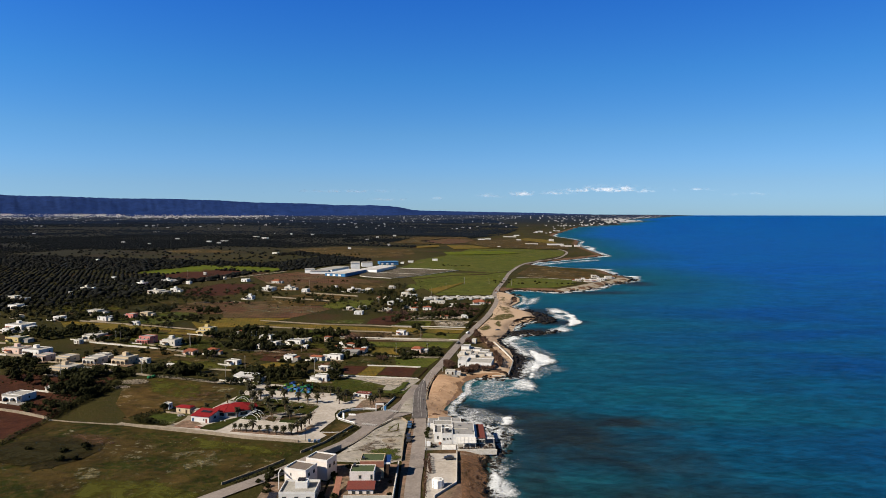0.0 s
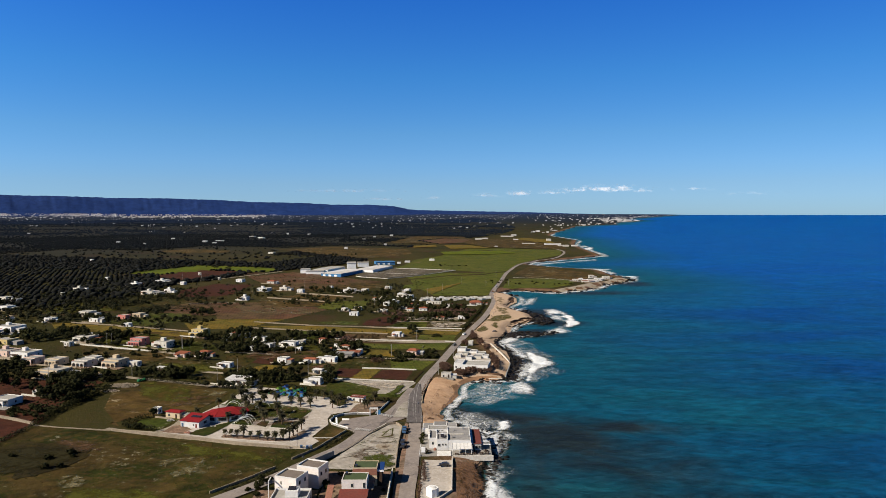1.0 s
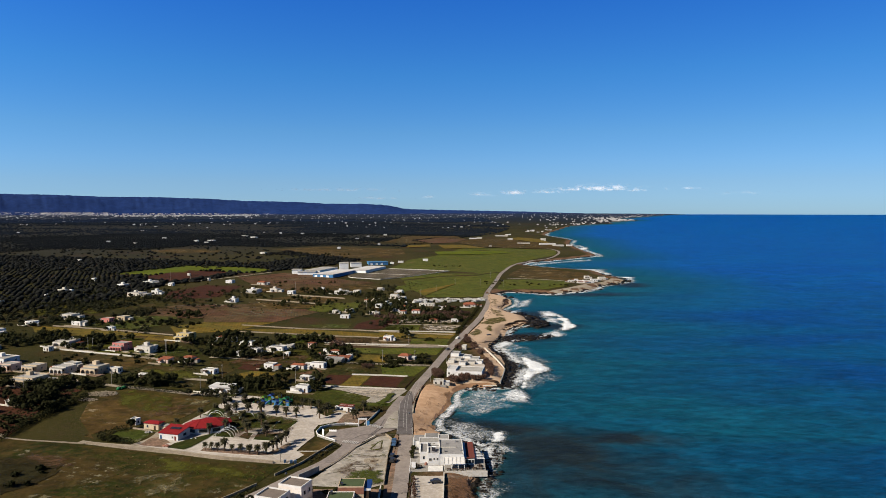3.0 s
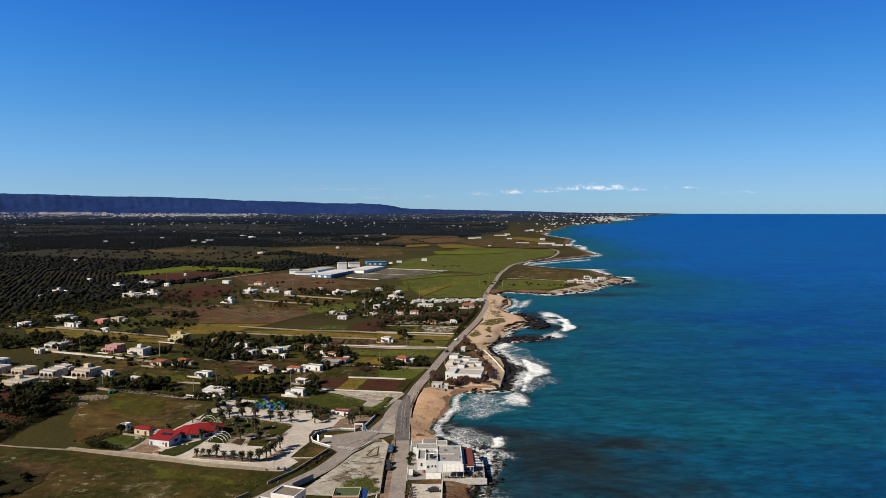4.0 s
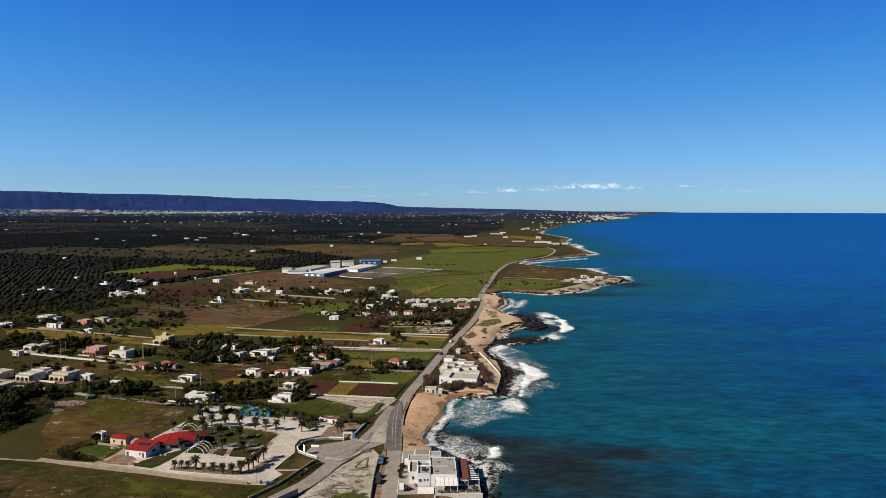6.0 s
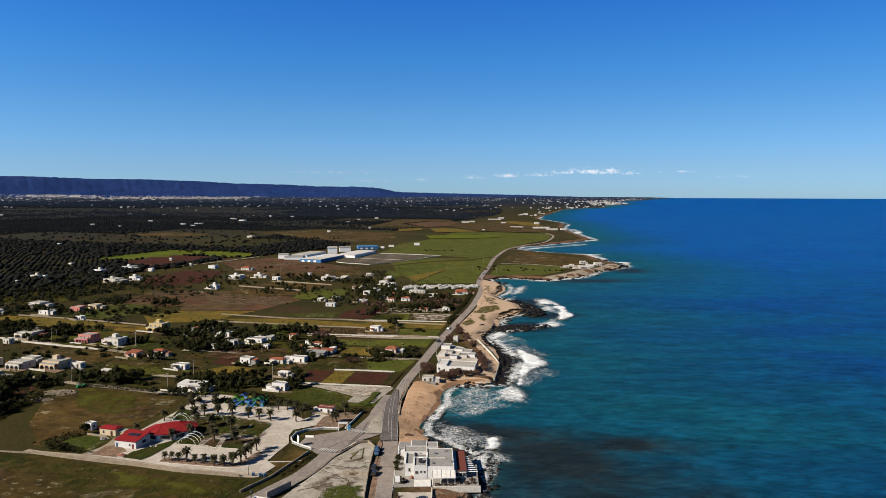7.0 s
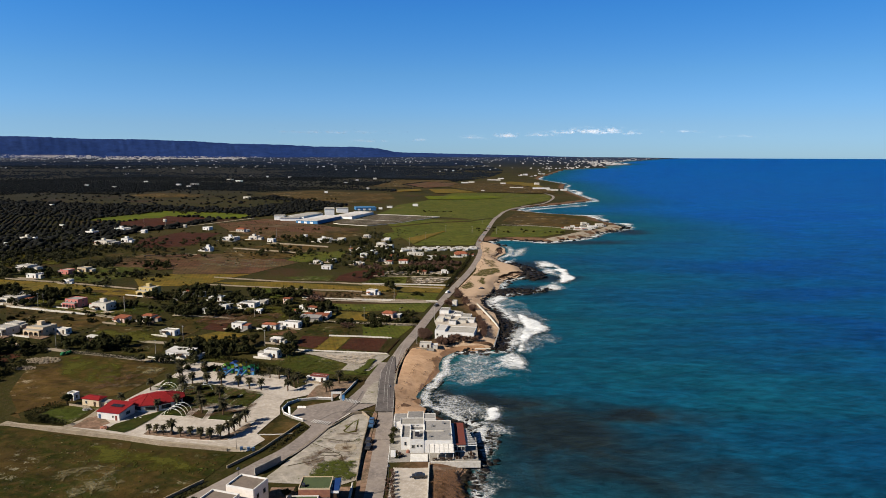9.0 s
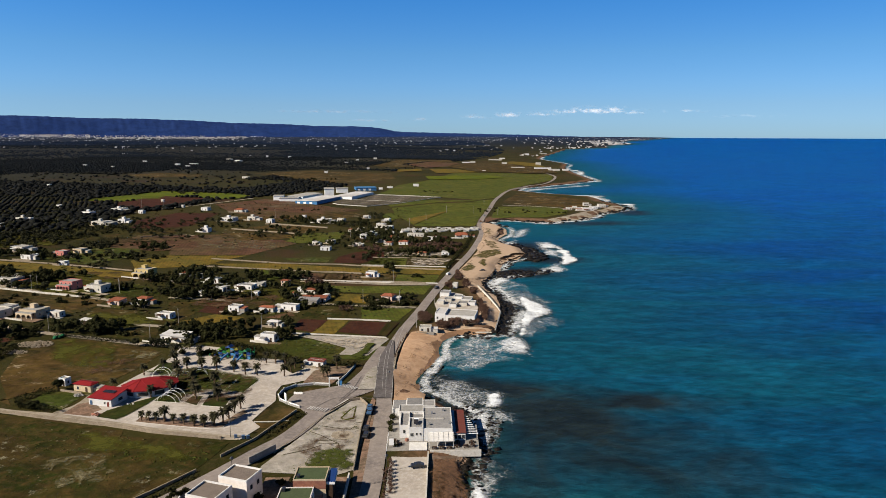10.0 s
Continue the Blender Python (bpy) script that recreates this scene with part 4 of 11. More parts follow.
field("concrete_patch", "pale_lot", "pale inner ground of the island", "patch", (-24.3, 304.6), (-22.1, 311.2), (-20.8, 313.6), (-20.7, 304.7), (-23.2, 303.2), lift=0.24)
strip("joint", "joint", "weedy joint in the cracked concrete", "joint", 0.35, (-30.6, 298.0), (-25.2, 295.8), (-20.6, 294.9), (-19.3, 297.2), smooth=False, lift=0.22)
strip("joint", "joint", "weedy joint in the cracked concrete", "joint", 0.35, (-30.7, 286.7), (-23.9, 286.2), (-23.7, 284.2), (-30.0, 284.1), smooth=False, lift=0.22)
strip("joint", "joint", "weedy joint in the cracked concrete", "joint", 0.35, (-35.2, 294.7), (-29.4, 290.2), (-23.1, 284.2), (-22.3, 280.4), smooth=False, lift=0.22)
strip("joint", "joint", "weedy joint in the cracked concrete", "joint", 0.35, (-39.1, 276.8), (-32.6, 279.9), (-28.4, 283.2), smooth=False, lift=0.22)
strip("joint", "joint", "weedy joint in the cracked concrete", "joint", 0.35, (-19.3, 300.6), (-17.3, 300.3), smooth=False, lift=0.22)
strip("kerb", "white_wall", "pale kerb beside the branch road", "kerb", 0.5, (-42.3, 280.8), (-37.3, 292.6), (-31.4, 307.7), (-24.2, 321.3), lift=0.3)
field("road", "new_asphalt", "dark new asphalt stretch of the coast road", "road", (-15.0, 322.4), (-16.0, 354.3), (-15.7, 369.8), (-13.8, 385.3), (-12.3, 396.0), (-10.6, 394.1), (-9.2, 365.1), (-7.8, 322.2), lift=0.46, shake=0.0)
strip("road_line", "paint_white", "worn white lane line", "road marking", 0.11, (-8.1, 323.4), (-9.2, 365.1), (-8.7, 394.1), (-6.6, 420.5), lift=0.5)
strip("road_line", "paint_white", "worn white lane line", "road marking", 0.11, (-10.4, 323.4), (-11.4, 344.1), (-11.9, 365.2), (-11.6, 387.9), (-8.8, 416.3), lift=0.5)
strip("road_line", "paint_white", "worn white lane line", "road marking", 0.11, (-12.2, 331.6), (-13.2, 357.8), (-13.2, 379.4), lift=0.5)
strip("road_line", "paint_white", "worn white lane line", "road marking", 0.11, (-14.8, 325.7), (-15.5, 354.3), (-15.7, 374.6), lift=0.5)
field("traffic_island", "pale_lot", "pale paved island between the two roads", "traffic island", (-21.7, 331.1), (-20.0, 348.2), (-17.8, 356.5), (-16.0, 357.9), (-14.9, 330.4), lift=0.52, shake=0.0)
strip("crack", "new_asphalt", "dark tar seam across the road", "crack", 0.22, (-19.3, 365.3), (-16.0, 364.5), (-13.2, 365.9), lift=0.47)
strip("crack", "new_asphalt", "dark tar seam across the road", "crack", 0.22, (-19.4, 322.4), (-14.0, 321.2), (-8.9, 322.3), lift=0.47)
strip("crack", "new_asphalt", "dark tar seam across the road", "crack", 0.22, (-14.0, 295.3), (-10.1, 296.2), (-6.6, 294.7), lift=0.47)
strip("crack", "new_asphalt", "dark tar seam across the road", "crack", 0.22, (-34.9, 314.1), (-29.8, 321.5), (-24.7, 322.5), (-19.7, 325.8), lift=0.47)
strip("crack", "new_asphalt", "dark tar seam across the road", "crack", 0.22, (-13.3, 257.6), (-10.2, 258.2), (-5.5, 260.7), lift=0.47)
strip("crack", "new_asphalt", "dark tar seam across the road", "crack", 0.22, (-27.4, 319.3), (-23.5, 331.7), (-21.6, 345.5), lift=0.47)
strip("road_line", "paint_white", "faint white edge line", "road marking", 0.22, (-60.9, 258.5), (-48.0, 280.5), (-39.8, 294.8), smooth=True)
field("beach", "sand", "tawny sand beach with wrack lines", "beach", (-7.4, 316.4), (-7.9, 336.9), (-8.7, 350.1), (-8.0, 353.7), (-6.4, 384.9), (-2.9, 408.1), (8.5, 413.8), (17.2, 415.1), (29.8, 416.2), (33.6, 414.7), (20.9, 412.1), (15.4, 404.7), (12.9, 396.4), (13.3, 385.8), (9.6, 373.2), (5.1, 358.9), (3.0, 347.0), (4.7, 334.3), (4.1, 319.5), (2.0, 316.3))
field("sand", "pale_sand", "sandy ground behind the beach club", "sand", (30.4, 537.7), (44.3, 548.8), (51.3, 552.4), (45.6, 532.6), (48.3, 506.9), (47.5, 469.5), (44.3, 439.0), (38.5, 415.7), (28.8, 416.1), (17.2, 416.7), (8.5, 414.7), (17.4, 423.4), (30.8, 430.6), (37.5, 463.4), (35.4, 497.4), (29.7, 513.9))
field("sand", "pale_sand", "sandy coves and tracks among the dunes", "sand", (26.8, 560.8), (36.7, 601.6), (49.9, 659.5), (58.0, 713.1), (64.8, 828.2), (74.3, 856.2), (80.3, 808.3), (90.1, 808.6), (85.0, 763.3), (72.7, 731.6), (77.0, 711.2), (95.5, 680.2), (91.4, 646.4), (69.5, 616.8), (62.0, 595.9), (60.3, 572.9), (55.5, 560.1), (51.4, 553.3), (38.6, 544.3), (30.4, 537.7))
field("sand", "pale_sand", "pale sand between the dune road and the rocks", "sand", (68.4, 803.8), (76.7, 790.4), (76.6, 755.1), (65.0, 714.1), (63.7, 667.4), (73.1, 646.9), (86.0, 643.7), (78.9, 625.2), (66.6, 609.6), (56.8, 578.3), (49.3, 550.2), (44.2, 552.0), (44.8, 586.7), (48.7, 664.5), lift=0.5)
field("patio", "gravel", "pale paved patio of the beach club", "patio", (9.5, 465.4), (15.8, 499.1), (26.0, 491.2), (33.0, 474.1), (34.0, 456.3), (30.2, 432.3), (15.1, 428.8), (10.7, 434.5), lift=0.5)
field("rough_ground", "verge", "tawny rocky ground above the surf", "rock", (5.9, 276.9), (9.7, 275.4), (17.6, 281.0), (18.3, 268.2), (18.2, 255.3), (17.1, 240.4), (16.5, 207.1), (-2.5, 199.7), (-2.2, 231.6), (4.8, 243.7))
strip("wet_sand", "wet_sand", "dark wet sand along the waterline", "wet sand", 6.0, (4.3, 345.7), (5.1, 358.9), (9.6, 374.3), (13.2, 385.7), (12.7, 396.2), (14.8, 405.8), (21.0, 413.2), (33.6, 415.0), lift=0.68)
field("field", "red_soil", "bare red soil plot", "field", (-35.0, 431.4), (-13.9, 428.1), (-17.5, 402.3), (-19.9, 403.9), (-39.4, 410.8))
field("field", "red_soil", "dark soil bed under crop rows", "field", (-15.5, 429.5), (-9.6, 427.5), (-15.0, 400.8), (-19.6, 403.5))
field("field", "yellow_field", "yellowish ripe field plot", "field", (-47.1, 434.2), (-36.1, 432.2), (-40.8, 406.9), (-52.8, 409.0))
field("field", "red_soil", "dark brown soil plot", "field", (-62.3, 435.6), (-47.3, 433.1), (-51.2, 410.3), (-63.7, 416.3))
field("field", "meadow", "dark green weedy plot", "field", (-61.1, 458.9), (-38.2, 455.5), (-38.1, 436.0), (-62.8, 437.9))
field("gravel_yard", "pale_lot", "white gravel yard by the road", "yard", (-61.7, 406.2), (-38.8, 402.6), (-15.5, 400.6), (-13.1, 398.1), (-21.5, 373.0), (-34.4, 374.6), (-32.1, 384.3), (-37.9, 388.8), (-49.2, 398.0))
field("field", "grass", "bright grass field with trampled spots", "field", (-63.0, 377.8), (-62.8, 389.2), (-59.3, 400.7), (-49.1, 397.4), (-37.9, 388.2), (-32.4, 383.5), (-34.4, 374.6), (-21.5, 373.0), (-15.1, 393.8), (-19.3, 367.0), (-49.8, 370.9))
field("field", "burnt", "dark burnt scrub on the meadow", "field", (-183.6, 274.4), (-178.4, 288.4), (-161.6, 292.8), (-140.7, 284.8), (-141.3, 274.1), (-144.4, 257.8), (-151.8, 251.5), (-161.3, 263.0), (-172.8, 258.0), lift=0.2, shake=9.0)
field("field", "green_crop", "bright green field strip", "field", (-76.5, 514.4), (-56.0, 517.0), (-18.4, 514.2), (8.2, 517.0), (3.3, 491.1), (-17.5, 496.3), (-30.7, 494.9), (-53.5, 498.3))
field("field", "brown_soil", "brown fallow strip", "field", (-84.5, 558.9), (-38.3, 553.7), (-43.8, 529.7), (-79.0, 535.4))
field("field", "green_crop", "green field behind the trees", "field", (-121.7, 562.8), (-92.5, 565.2), (-93.2, 536.0), (-111.1, 536.2))
field("field", "yellow_field", "yellowish weedy field", "field", (-53.7, 478.3), (-50.9, 496.2), (-30.6, 492.8), (-30.8, 468.7))
field("field", "red_soil", "dark red soil plot", "field", (-122.7, 469.1), (-110.6, 470.2), (-107.4, 444.6), (-121.0, 448.5))
field("field", "yellow_field", "olive yellow field", "field", (-124.5, 429.2), (-110.4, 444.4), (-92.8, 440.0), (-102.2, 423.6), (-113.8, 420.6))
field("field", "meadow", "green weedy plot", "field", (-143.3, 467.2), (-119.1, 471.6), (-121.0, 448.5), (-124.2, 431.0), (-118.5, 417.4), (-137.2, 426.2), (-139.1, 452.9))
field("field", "brown_soil", "dark reddish plot", "field", (-82.2, 438.6), (-70.3, 450.5), (-66.6, 442.3), (-75.7, 436.6))
field("field", "grass", "bright grass plot", "field", (-100.2, 391.3), (-98.5, 398.8), (-100.8, 400.4), (-91.2, 395.6), (-98.8, 388.3))
field("field", "dry_grass", "long olive field beside a walled lane", "field", (-254.6, 492.6), (-225.6, 481.3), (-197.7, 474.4), (-179.6, 468.4), (-179.2, 449.3), (-183.0, 440.2), (-202.8, 445.2), (-208.0, 452.9), (-233.3, 457.1))
field("field", "meadow", "green yard field", "field", (-176.7, 437.6), (-178.1, 451.4), (-162.4, 448.7), (-149.7, 447.9), (-147.5, 450.1), (-148.7, 430.7), (-163.6, 433.1))
field("field", "grass", "bright green verge", "field", (-189.9, 478.9), (-190.6, 508.7), (-176.9, 507.3), (-174.4, 489.8), (-180.4, 475.1))
field("field", "meadow", "meadow with bare spots", "field", (-146.4, 398.9), (-144.7, 418.6), (-126.8, 416.7), (-126.5, 403.5), (-126.6, 394.4))
field("field", "dry_grass", "yellow brown field under far houses", "field", (-258.4, 536.8), (-236.7, 548.9), (-204.3, 546.0), (-185.8, 520.0), (-206.8, 512.6), (-234.5, 527.0))
field("field", "green_crop", "green roadside field", "field", (-32.3, 460.0), (-2.8, 456.1), (-10.5, 430.5), (-29.9, 434.6))
field("field", "yellow_field", "yellow ripe strip", "field", (-44.1, 585.5), (20.0, 575.8), (14.0, 552.1), (-41.7, 559.6))
field("field", "green_crop", "green strip", "field", (-15.7, 552.5), (13.7, 549.5), (10.1, 524.6), (-16.7, 530.9))
field("field", "dry_grass", "dry strip with pale rows", "field", (-41.4, 556.9), (-16.4, 552.5), (-16.7, 530.9), (-39.4, 535.5))
field("field", "meadow", "stony weedy rows", "field", (-10.8, 615.4), (29.1, 613.3), (21.5, 578.7), (-9.9, 585.1))
field("field", "green_crop", "green strip between walls", "field", (-38.1, 617.5), (-10.8, 615.4), (-11.4, 585.1), (-40.1, 588.5))
field("field", "red_soil", "red brown strip", "field", (-50.2, 650.0), (-31.9, 644.1), (-38.3, 620.9), (-46.4, 609.2))
field("field", "green_crop", "broad green field behind the coast road", "field", (-42.5, 978.9), (17.6, 1036.3), (66.1, 1052.0), (106.9, 1107.9), (67.0, 890.9), (56.1, 809.4), (-7.1, 809.9), (-33.6, 913.3))
field("field", "yellow_field", "brownish strip in the green fields", "field", (-18.6, 869.5), (31.0, 951.8), (7.7, 880.2), (-9.7, 819.2), lift=0.6)
field("field", "green_crop", "wide green plain", "field", (0.2, 1486.0), (75.5, 1738.4), (178.4, 1786.1), (309.4, 1763.6), (277.2, 1569.4), (190.8, 1391.1), (145.1, 1294.0), (109.4, 1132.6), (66.9, 1065.0), (17.8, 1049.1), (-43.2, 990.9), (-75.8, 1147.4), (-49.8, 1360.6))
field("field", "lime_crop", "lighter green strip on the plain", "field", (-0.1, 1591.1), (144.3, 1652.9), (179.6, 1598.6), (115.8, 1547.3), (9.6, 1511.0), lift=1.0)
field("field", "yellow_field", "ripe strip on the plain", "field", (10.6, 1865.2), (82.1, 1897.5), (131.8, 1763.7), (25.9, 1692.3), lift=1.0)
field("field", "yellow_field", "vivid yellow flower field", "field", (-73.9, 1798.3), (-12.9, 1877.7), (-7.4, 1772.5), (-64.8, 1716.8), lift=1.0)
field("field", "dry_grass", "dry pasture on the headland", "field", (111.7, 1056.6), (159.0, 1246.0), (233.0, 1121.8), (244.0, 1052.4), (222.6, 1015.1), (199.0, 991.8), (158.1, 1021.4), (127.2, 1025.0))
field("field", "green_crop", "green pasture on the headland", "field", (100.0, 1004.5), (157.1, 1015.4), (194.8, 986.1), (176.7, 925.6), (141.9, 885.9), (80.1, 886.3), (93.1, 964.7))
strip("path", "gravel", "pale farm track across the headland", "path", 3.0, (107.9, 1021.0), (147.8, 1015.4), (188.7, 986.2), (206.9, 986.1))
field("sand", "lane", "bare sandy rim of the headland", "sand", (172.0, 901.7), (207.9, 950.8), (233.0, 969.3), (258.5, 1021.0), (279.2, 1015.9), (259.7, 979.3), (228.9, 952.5), (209.5, 908.3), (184.3, 882.2), (145.0, 856.9), (137.9, 861.7))
field("field", "lime_crop", "long bright lime green field", "field", (-452.1, 997.7), (-438.9, 1041.8), (-411.8, 1095.6), (-400.0, 1142.7), (-302.4, 1125.3), (-256.6, 1101.8), (-248.7, 1063.3), (-279.0, 1044.2), (-343.6, 1068.7), (-394.6, 987.4))
field("field", "red_soil", "dark red soil field by the olive groves", "field", (-394.6, 987.4), (-373.2, 1071.1), (-340.0, 1058.3), (-292.0, 1052.4), (-311.9, 958.5), (-337.4, 910.9), (-394.6, 943.9))
field("field", "brown_soil", "broad brown field before the sheds", "field", (-270.7, 981.1), (-220.7, 1050.9), (-169.2, 1021.1), (-110.6, 967.8), (-80.4, 960.0), (-124.2, 888.0), (-173.1, 841.8), (-232.4, 903.6))
field("field", "red_soil", "wide dark reddish fallow", "field", (-300.7, 806.6), (-284.5, 880.7), (-238.8, 884.3), (-232.4, 776.5), (-256.1, 745.1), (-283.8, 753.4))
field("field", "dry_grass", "pale stubble with stone walls", "field", (-183.7, 757.0), (-155.3, 798.7), (-97.7, 785.0), (-119.5, 733.8), (-155.5, 695.2))
field("field", "green_crop", "green field among walls", "field", (-124.7, 711.5), (-113.9, 743.3), (-73.9, 759.3), (-79.8, 708.6), (-110.1, 695.3))
field("field", "brown_soil", "broad brown ploughed land", "field", (-264.6, 686.1), (-227.8, 707.2), (-190.5, 721.4), (-153.7, 687.8), (-160.4, 648.0), (-215.2, 627.3), (-257.2, 640.1))
field("field", "meadow", "green strips by the orchards", "field", (-260.6, 744.3), (-237.2, 775.7), (-233.4, 722.7), (-253.8, 703.2), (-289.3, 655.3), (-298.8, 674.6))
field("field", "dry_grass", "grey green field at the edge of the groves", "field", (-607.5, 1504.9), (-565.0, 1583.2), (-467.9, 1550.8), (-453.3, 1472.9), (-543.6, 1422.8))
field("field", "dry_grass", "open field with a line of round trees", "field", (-373.2, 1598.9), (-260.9, 1724.8), (-78.0, 1666.9), (-61.6, 1524.0), (-149.8, 1348.0), (-269.2, 1487.6))
field("parking_lot", "joint", "grey brown works car park", "parking lot", (-126.6, 1032.3), (-94.9, 1126.6), (-78.1, 1129.9), (23.2, 1112.9), (-35.4, 1033.9), (-75.1, 995.3), (-114.1, 1007.4), lift=0.5, shake=0.0)
wall("wall", "white_wall", "thin pale wall around the works car park", 0.9, 0.8, (-122.4, 1012.5), (-111.8, 1001.3), (-74.6, 989.1), (-35.1, 1027.5), (24.9, 1113.4))
wall("wall", "white_wall", "thin pale wall around the works car park", 0.9, 0.8, (-123.4, 1068.6), (-88.6, 1059.8), (-33.6, 1047.3))
wall("wall", "white_wall", "thin pale wall around the works car park", 0.9, 0.8, (-90.7, 1127.2), (-77.2, 1141.7), (-26.6, 1132.9), (24.9, 1113.4))
field("field", "green_crop", "field by the coast road", "field", (-52.7, 909.5), (-26.6, 947.0), (-11.6, 914.7), (-36.3, 859.1))
field("field", "brown_soil", "wide reddish ploughed field", "field", (-211.6, 654.7), (-212.4, 698.4), (-126.3, 698.8), (-109.7, 678.0), (-136.7, 619.4), (-195.9, 611.7))
field("field", "yellow_field", "ochre weedy field beyond the villa", "field", (-214.8, 586.0), (-195.1, 609.3), (-136.1, 617.0), (-148.5, 598.7), (-157.0, 571.3), (-199.9, 557.8))
field("field", "yellow_field", "long ochre grass strip along a walled track", "field", (-322.2, 578.4), (-303.2, 573.7), (-254.0, 564.0), (-195.2, 544.5), (-186.4, 521.4), (-196.1, 513.9), (-228.0, 527.8), (-285.6, 544.3), (-304.5, 550.3))
field("field", "grass", "green grass field with a farm track", "field", (-288.8, 591.2), (-270.3, 630.7), (-251.3, 638.3), (-227.5, 635.8), (-217.1, 599.5), (-240.9, 569.7), (-264.1, 575.8))
field("field", "brown_soil", "reddish fallow field", "field", (-254.4, 635.2), (-261.4, 719.7), (-228.0, 699.5), (-212.4, 698.4), (-208.7, 646.6), (-245.8, 636.2))
field("field", "dry_grass", "olive stubble between stone walls", "field", (-183.3, 685.8), (-193.9, 757.7), (-113.9, 744.6), (-119.0, 714.1), (-160.9, 676.4))
field("field", "green_crop", "bright green young crop", "field", (-121.8, 689.3), (-113.2, 740.9), (-75.5, 744.2), (-75.1, 697.6), (-107.9, 681.6))
field("field", "yellow_field", "long ripe strip between pale walls", "field", (-154.2, 582.4), (-103.7, 588.8), (-43.3, 576.7), (-41.5, 557.9), (-58.3, 564.2), (-123.0, 565.3))
field("field", "brown_soil", "brown fallow plot behind a wall", "field", (-81.5, 558.7), (-47.1, 554.0), (-46.6, 531.3), (-69.3, 531.6))
field("field", "green_crop", "green plot beside dark trees", "field", (-119.1, 565.8), (-98.2, 562.5), (-95.4, 530.6), (-113.5, 535.5))
field("field", "red_soil", "red soil garden plot", "field", (-54.3, 644.2), (-31.1, 648.1), (-29.6, 623.8), (-45.0, 594.6), (-66.9, 598.2), (-65.6, 622.3))
field("field", "grass", "green plot along a wall", "field", (-107.7, 608.7), (-70.0, 621.6), (-71.1, 597.6), (-97.1, 598.5))
field("field", "grass", "green plot by the coast road", "field", (-40.3, 616.3), (-11.1, 611.0), (-18.7, 583.0), (-40.1, 587.7))
field("field", "red_soil", "red soil plot behind the caravans", "field", (4.3, 713.3), (12.5, 742.2), (28.6, 730.9), (25.0, 702.8))
field("field", "dry_grass", "ochre field before the works", "field", (-210.9, 817.2), (-202.3, 904.6), (-105.1, 935.9), (-60.7, 906.3), (-95.8, 861.8), (-162.7, 816.9))
field("field", "yellow_field", "ochre field edge", "field", (-358.7, 666.1), (-358.3, 698.7), (-340.2, 684.1), (-341.6, 653.1))
field("field", "lime_crop", "bright weedy patch beside a house", "field", (-301.5, 614.1), (-293.8, 620.1), (-287.4, 605.7), (-295.5, 604.8))
field("field", "grass", "bright green yard", "field", (-186.1, 487.4), (-187.7, 506.8), (-177.0, 510.8), (-174.8, 492.8), (-180.5, 482.3))
wall("wall", "stone_wall", "pale stone wall between the plots", 0.9, 0.5, (-159.5, 599.6), (-103.7, 588.8), (-61.6, 590.0), (-18.4, 576.4), (16.8, 567.4))
wall("wall", "stone_wall", "pale stone wall between the plots", 0.9, 0.5, (-157.0, 571.3), (-106.9, 565.3), (-57.8, 560.1), (-41.3, 555.9))
wall("wall", "stone_wall", "pale stone wall between the plots", 0.9, 0.5, (-188.6, 758.6), (-153.1, 749.0), (-117.8, 736.3))
wall("wall", "stone_wall", "pale stone wall between the plots", 0.9, 0.5, (-165.2, 801.8), (-127.7, 790.4), (-97.4, 782.9))
wall("wall", "stone_wall", "pale stone wall between the plots", 0.9, 0.5, (-305.7, 577.9), (-255.0, 566.0), (-198.6, 549.9))
wall("wall", "stone_wall", "pale stone wall between the plots", 0.9, 0.5, (-44.9, 533.1), (-16.1, 527.3), (6.4, 523.5))
wall("wall", "stone_wall", "pale stone wall between the plots", 0.9, 0.5, (-251.8, 695.9), (-217.0, 711.9), (-208.5, 709.7))
strip("lane", "lane", "pale unpaved farm lane", "lane", 4.5, (-267.1, 501.9), (-257.5, 497.5), (-228.1, 486.0), (-199.0, 477.1), (-180.5, 470.5), (-170.3, 467.0))
strip("lane", "lane", "pale unpaved farm lane", "lane", 4.0, (-215.4, 418.0), (-206.7, 412.9), (-178.4, 403.3), (-152.5, 396.6), (-124.6, 389.4), (-104.7, 387.5))
strip("lane", "lane", "pale unpaved farm lane", "lane", 4.0, (-152.2, 424.9), (-138.9, 420.8), (-124.6, 418.6))
strip("lane", "lane", "pale unpaved farm lane", "lane", 3.5, (-147.3, 478.1), (-119.6, 475.1), (-108.9, 472.5))
strip("lane", "lane", "pale unpaved farm lane", "lane", 3.5, (-79.3, 529.9), (-52.2, 526.2), (-18.7, 519.9), (12.5, 518.7))
strip("lane", "lane", "pale unpaved farm lane", "lane", 3.5, (-60.6, 469.1), (-44.8, 466.1), (-15.6, 459.5), (-0.9, 458.7))
strip("lane", "lane", "pale unpaved farm lane", "lane", 3.5, (-38.4, 524.6), (-13.2, 523.7), (12.5, 518.7))
strip("lane", "lane", "pale unpaved farm lane", "lane", 4.0, (-30.5, 463.5), (-0.9, 458.7))
strip("lane", "lane", "pale unpaved farm lane", "lane", 3.0, (-38.3, 620.9), (-1.8, 617.0), (31.2, 609.9))
strip("lane", "lane", "pale unpaved farm lane", "lane", 3.5, (-148.8, 311.9), (-140.9, 309.7), (-123.8, 307.2), (-104.3, 301.8), (-86.4, 295.7), (-61.9, 290.1), (-55.8, 289.3))
